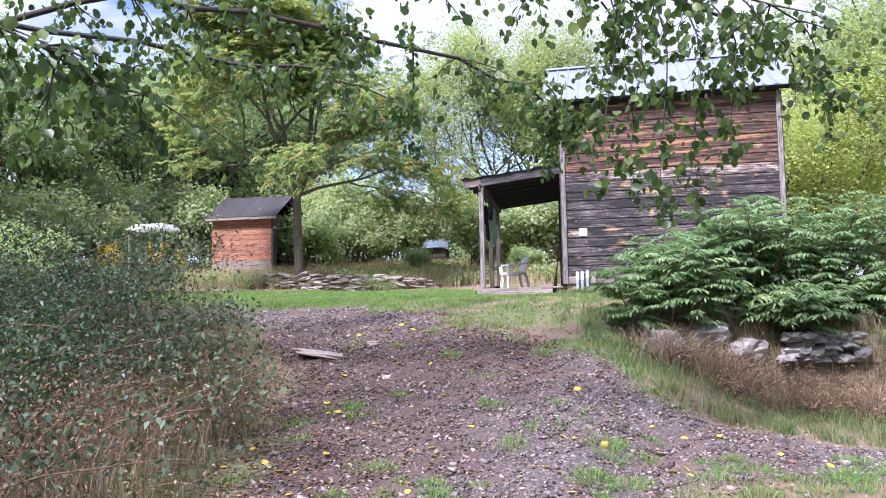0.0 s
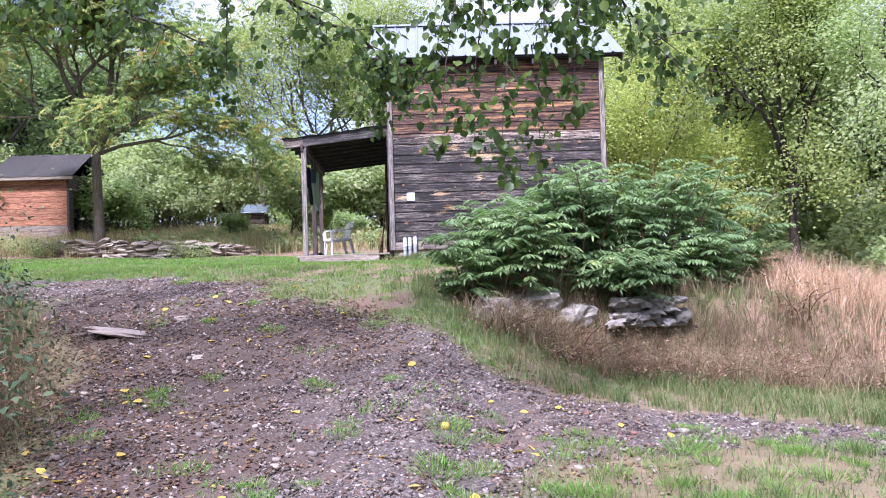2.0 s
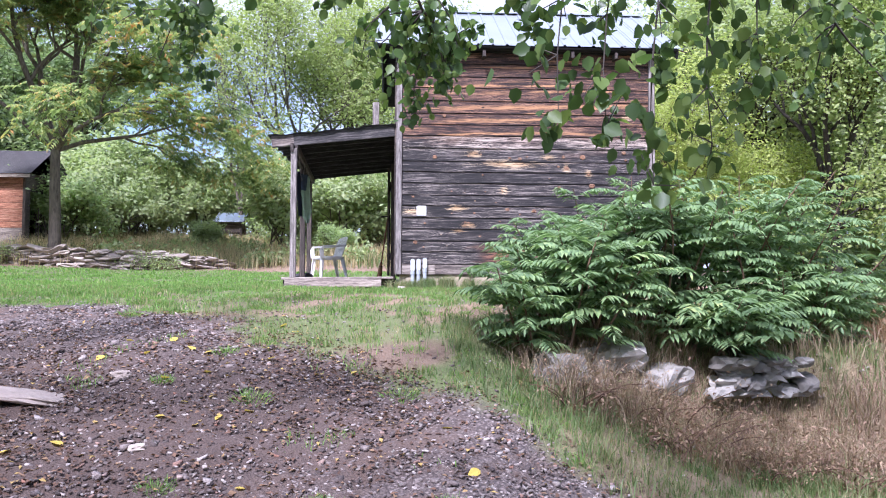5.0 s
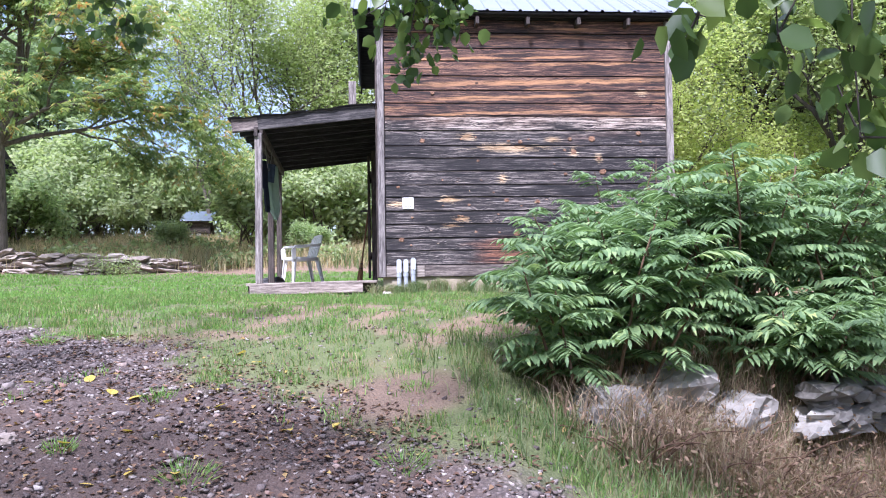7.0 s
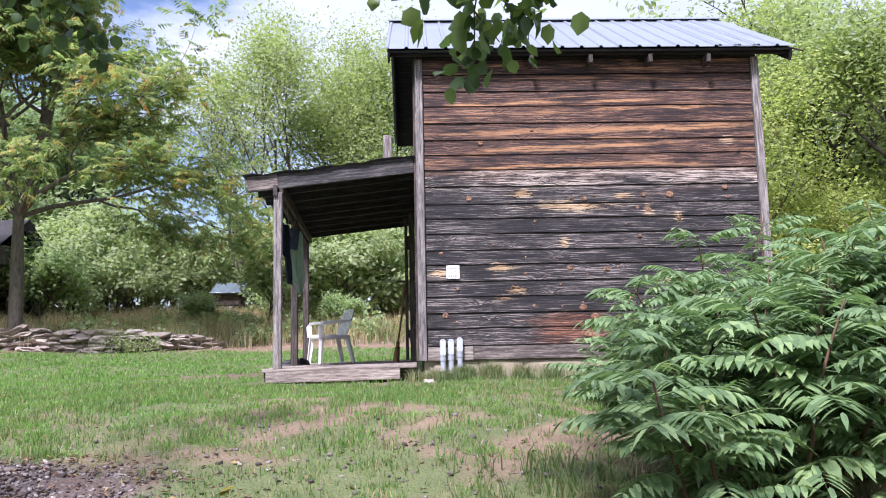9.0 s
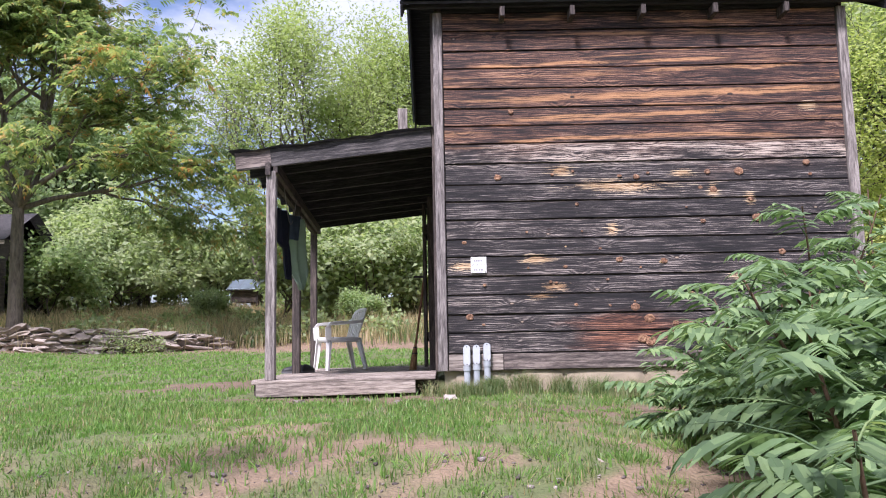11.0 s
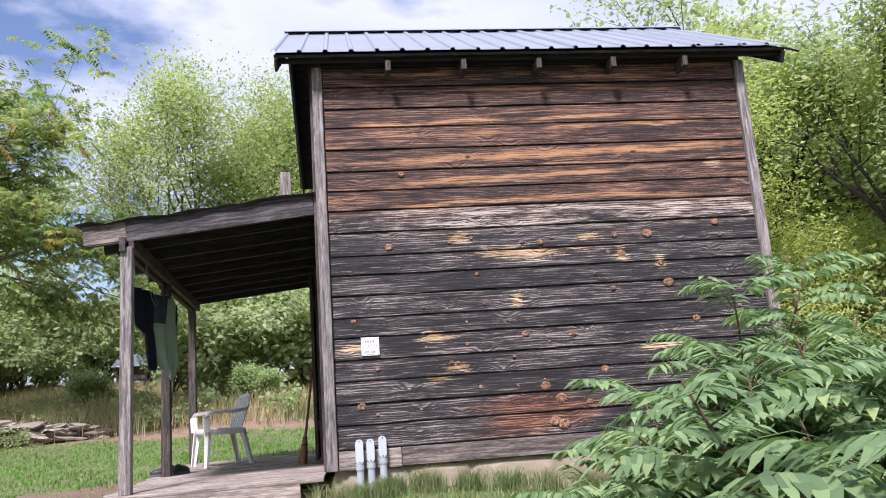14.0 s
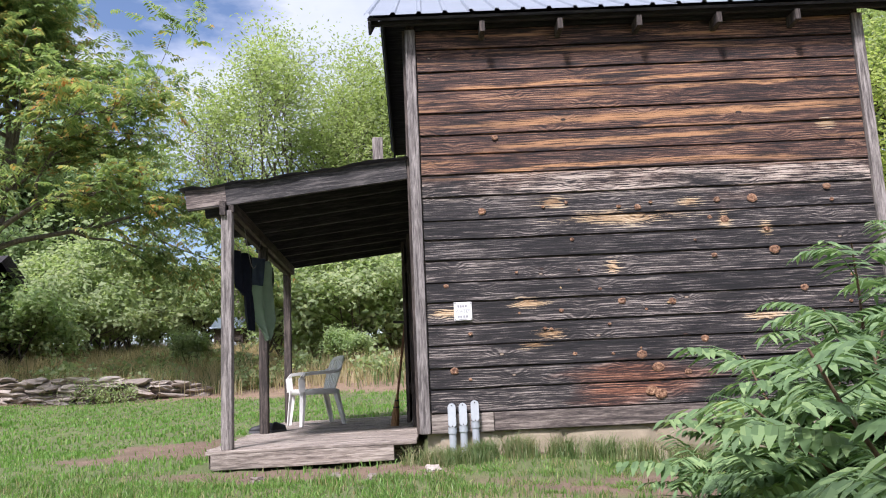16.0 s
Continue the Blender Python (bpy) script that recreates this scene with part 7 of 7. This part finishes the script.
rng3 = np.random.default_rng(401)
protos = [shrub((-4.6, 16.5, zat(-4.6, 16.5)), 411, 3.4, LEAF_MID, 6000, 0.19),
          shrub((-2.2, 17.5, zat(-2.2, 17.5)), 412, 4.4, LEAF_MID, 7500, 0.20),
          shrub((-13.4, 18.2, zat(-13.4, 18.2)), 413, 3.2, LEAF_LIGHT, 6000, 0.19)]
for x, y, k, s in ((-0.3, 18.6, 1, 1.05), (-4.2, 20.2, 2, 0.9), (-12.2, 24.6, 0, 0.95), (-12.6, 20.6, 1, 0.95), (1.8, 20.0, 1, 1.1), (-3.6, 21.5, 0, 1.2),
                   (-14.0, 25.4, 2, 0.9), (-4.6, 23.5, 1, 1.0), (-12.8, 23.5, 1, 1.2), (-1.2, 23.5, 1, 1.3), (-15.6, 22.0, 0, 1.2), (3.5, 23, 1, 1.2), (-17.8, 18.5, 1, 1.0),
                   (11.8, 3.0, 2, 0.7), (14.6, 2.0, 0, 0.9), (12.2, 8.4, 1, 0.9), (7.4, 12.6, 0, 1.1), (16.8, 0.5, 2, 1.0), (9.4, 7.0, 2, 0.6),
                   (-18.6, 2.5, 0, 1.2), (-20.0, 5.5, 1, 1.0), (-18.8, 8.5, 0, 1.15), (-19.8, 11.5, 1, 1.0), (-17.2, 5.4, 2, 0.8), (-21, 15, 1, 1.1), (-20, 18, 0, 1.3), (-16.4, -0.5, 0, 1.1), (-15.5, 3.0, 2, 0.6),
                   (-2.4, 15.2, 2, 0.4), (-7.2, 17.0, 0, 0.4),
                   (18.5, 6.0, 1, 1.1), (20.5, 10.0, 0, 1.3), (16.0, 10.5, 1, 1.0), (22.0, 3.0, 1, 1.2)):
    copy_thing(protos[k], pose(x, y, zat(x, y), 0, 0, rng3.uniform(0, 360)) @ Matrix.Diagonal((s, s, s, 1)))

for i, (x, y, h) in enumerate(((-7.8, 14.2, 0.9), (-6.6, 12.6, 0.6), (-4.0, 12.2, 0.6), (-8.9, 13.0, 0.9), (-3.4, 14.0, 0.9), (-1.2, 13.4, 0.8), (-5.6, 15.2, 1.0))):
    bramble((x, y, zat(x, y)), 190 + i, h, h * 0.8, 420, LEAF_MID, "low green weed clump standing in meadow grass", 1.7)

forest = [tree("forest_tree", (-19.5, 21, zat(-19.5, 21)), "dark green woodland tree", 421, 11, 0.2, LEAF_FOREST, BARK_DARK, 0.2, 4, 0.7, 3, 0.7, 9500, 0.25, 0.6, group="woodland edge"),
          tree("forest_tree", (-24, 27, zat(-24, 27)), "dark green woodland tree", 422, 13, 0.22, LEAF_FOREST, BARK_DARK, 0.2, 4, 0.7, 3, 0.9, 10000, 0.27, 0.65, group="woodland edge"),
          tree("forest_tree", (22, 18, zat(22, 18)), "mid-green leafy woodland tree", 423, 12, 0.2, LEAF_MID, BARK_DARK, 0.2, 4, 0.7, 3, 0.8, 10000, 0.25, 0.6, group="woodland edge")]
forest.append(tree("hedge_tree", (-15.0, 26.0, zat(-15.0, 26.0)), "bushy mid-green tree at the far side of the meadow", 424, 5.0, 0.09, LEAF_MID, BARK_DARK, 0.14, 4, 0.8, 3, 0.5, 5200, 0.30, 0.5, stems=3, group="woodland edge"))
for i in range(64):
    if i < 30:
        x, y = -34 + 36 * (i % 15) / 15 + rng3.normal(0, 0.8), 31 + 7 * (i // 15) + rng3.normal(0, 1.2)
        k, s = (3, rng3.uniform(0.75, 1.05)) if x > -18 else (i % 2, rng3.uniform(0.8, 1.05))
    elif i < 42:
        x, y = -21 - 2.4 * ((i - 30) % 4) + rng3.normal(0, 0.6), 4 + 5.2 * ((i - 30) // 4) * 1.3 + rng3.normal(0, 0.8)
        k, s = i % 2, rng3.uniform(0.75, 1.0)
    else:
        j = i - 42
        x, y = 12 + 3.2 * (j % 8) + rng3.normal(0, 0.7), 12.5 + 7 * (j // 8) + rng3.normal(0, 1.0) - 0.5 * (j % 8)
        k, s = 2, rng3.uniform(0.8, 1.1)
    copy_thing(forest[k], pose(x, y, zat(x, y) - 0.1, 0, 0, rng3.uniform(0, 360)) @ Matrix.Diagonal((s, s, s, 1)))
for i in range(11):
    x, y = -15.5 + 1.75 * i + rng3.normal(0, 0.3), 29.4 + rng3.normal(0, 0.5)
    copy_thing(forest[3], pose(x, y, zat(x, y) - 0.1, 0, 0, 67 * i) @ Matrix.Scale(rng3.uniform(0.55, 0.75), 4))
for i in range(16):
    a = -2.6 + 0.36 * i
    x, y = 26 * math.sin(a) + 2, -14 - 26 * abs(math.cos(a)) if i % 2 else -20 - 18 * abs(math.cos(a))
    copy_thing(forest[i % 3], pose(x, y, zat(x, y) - 0.1, 0, 0, 50 * i))
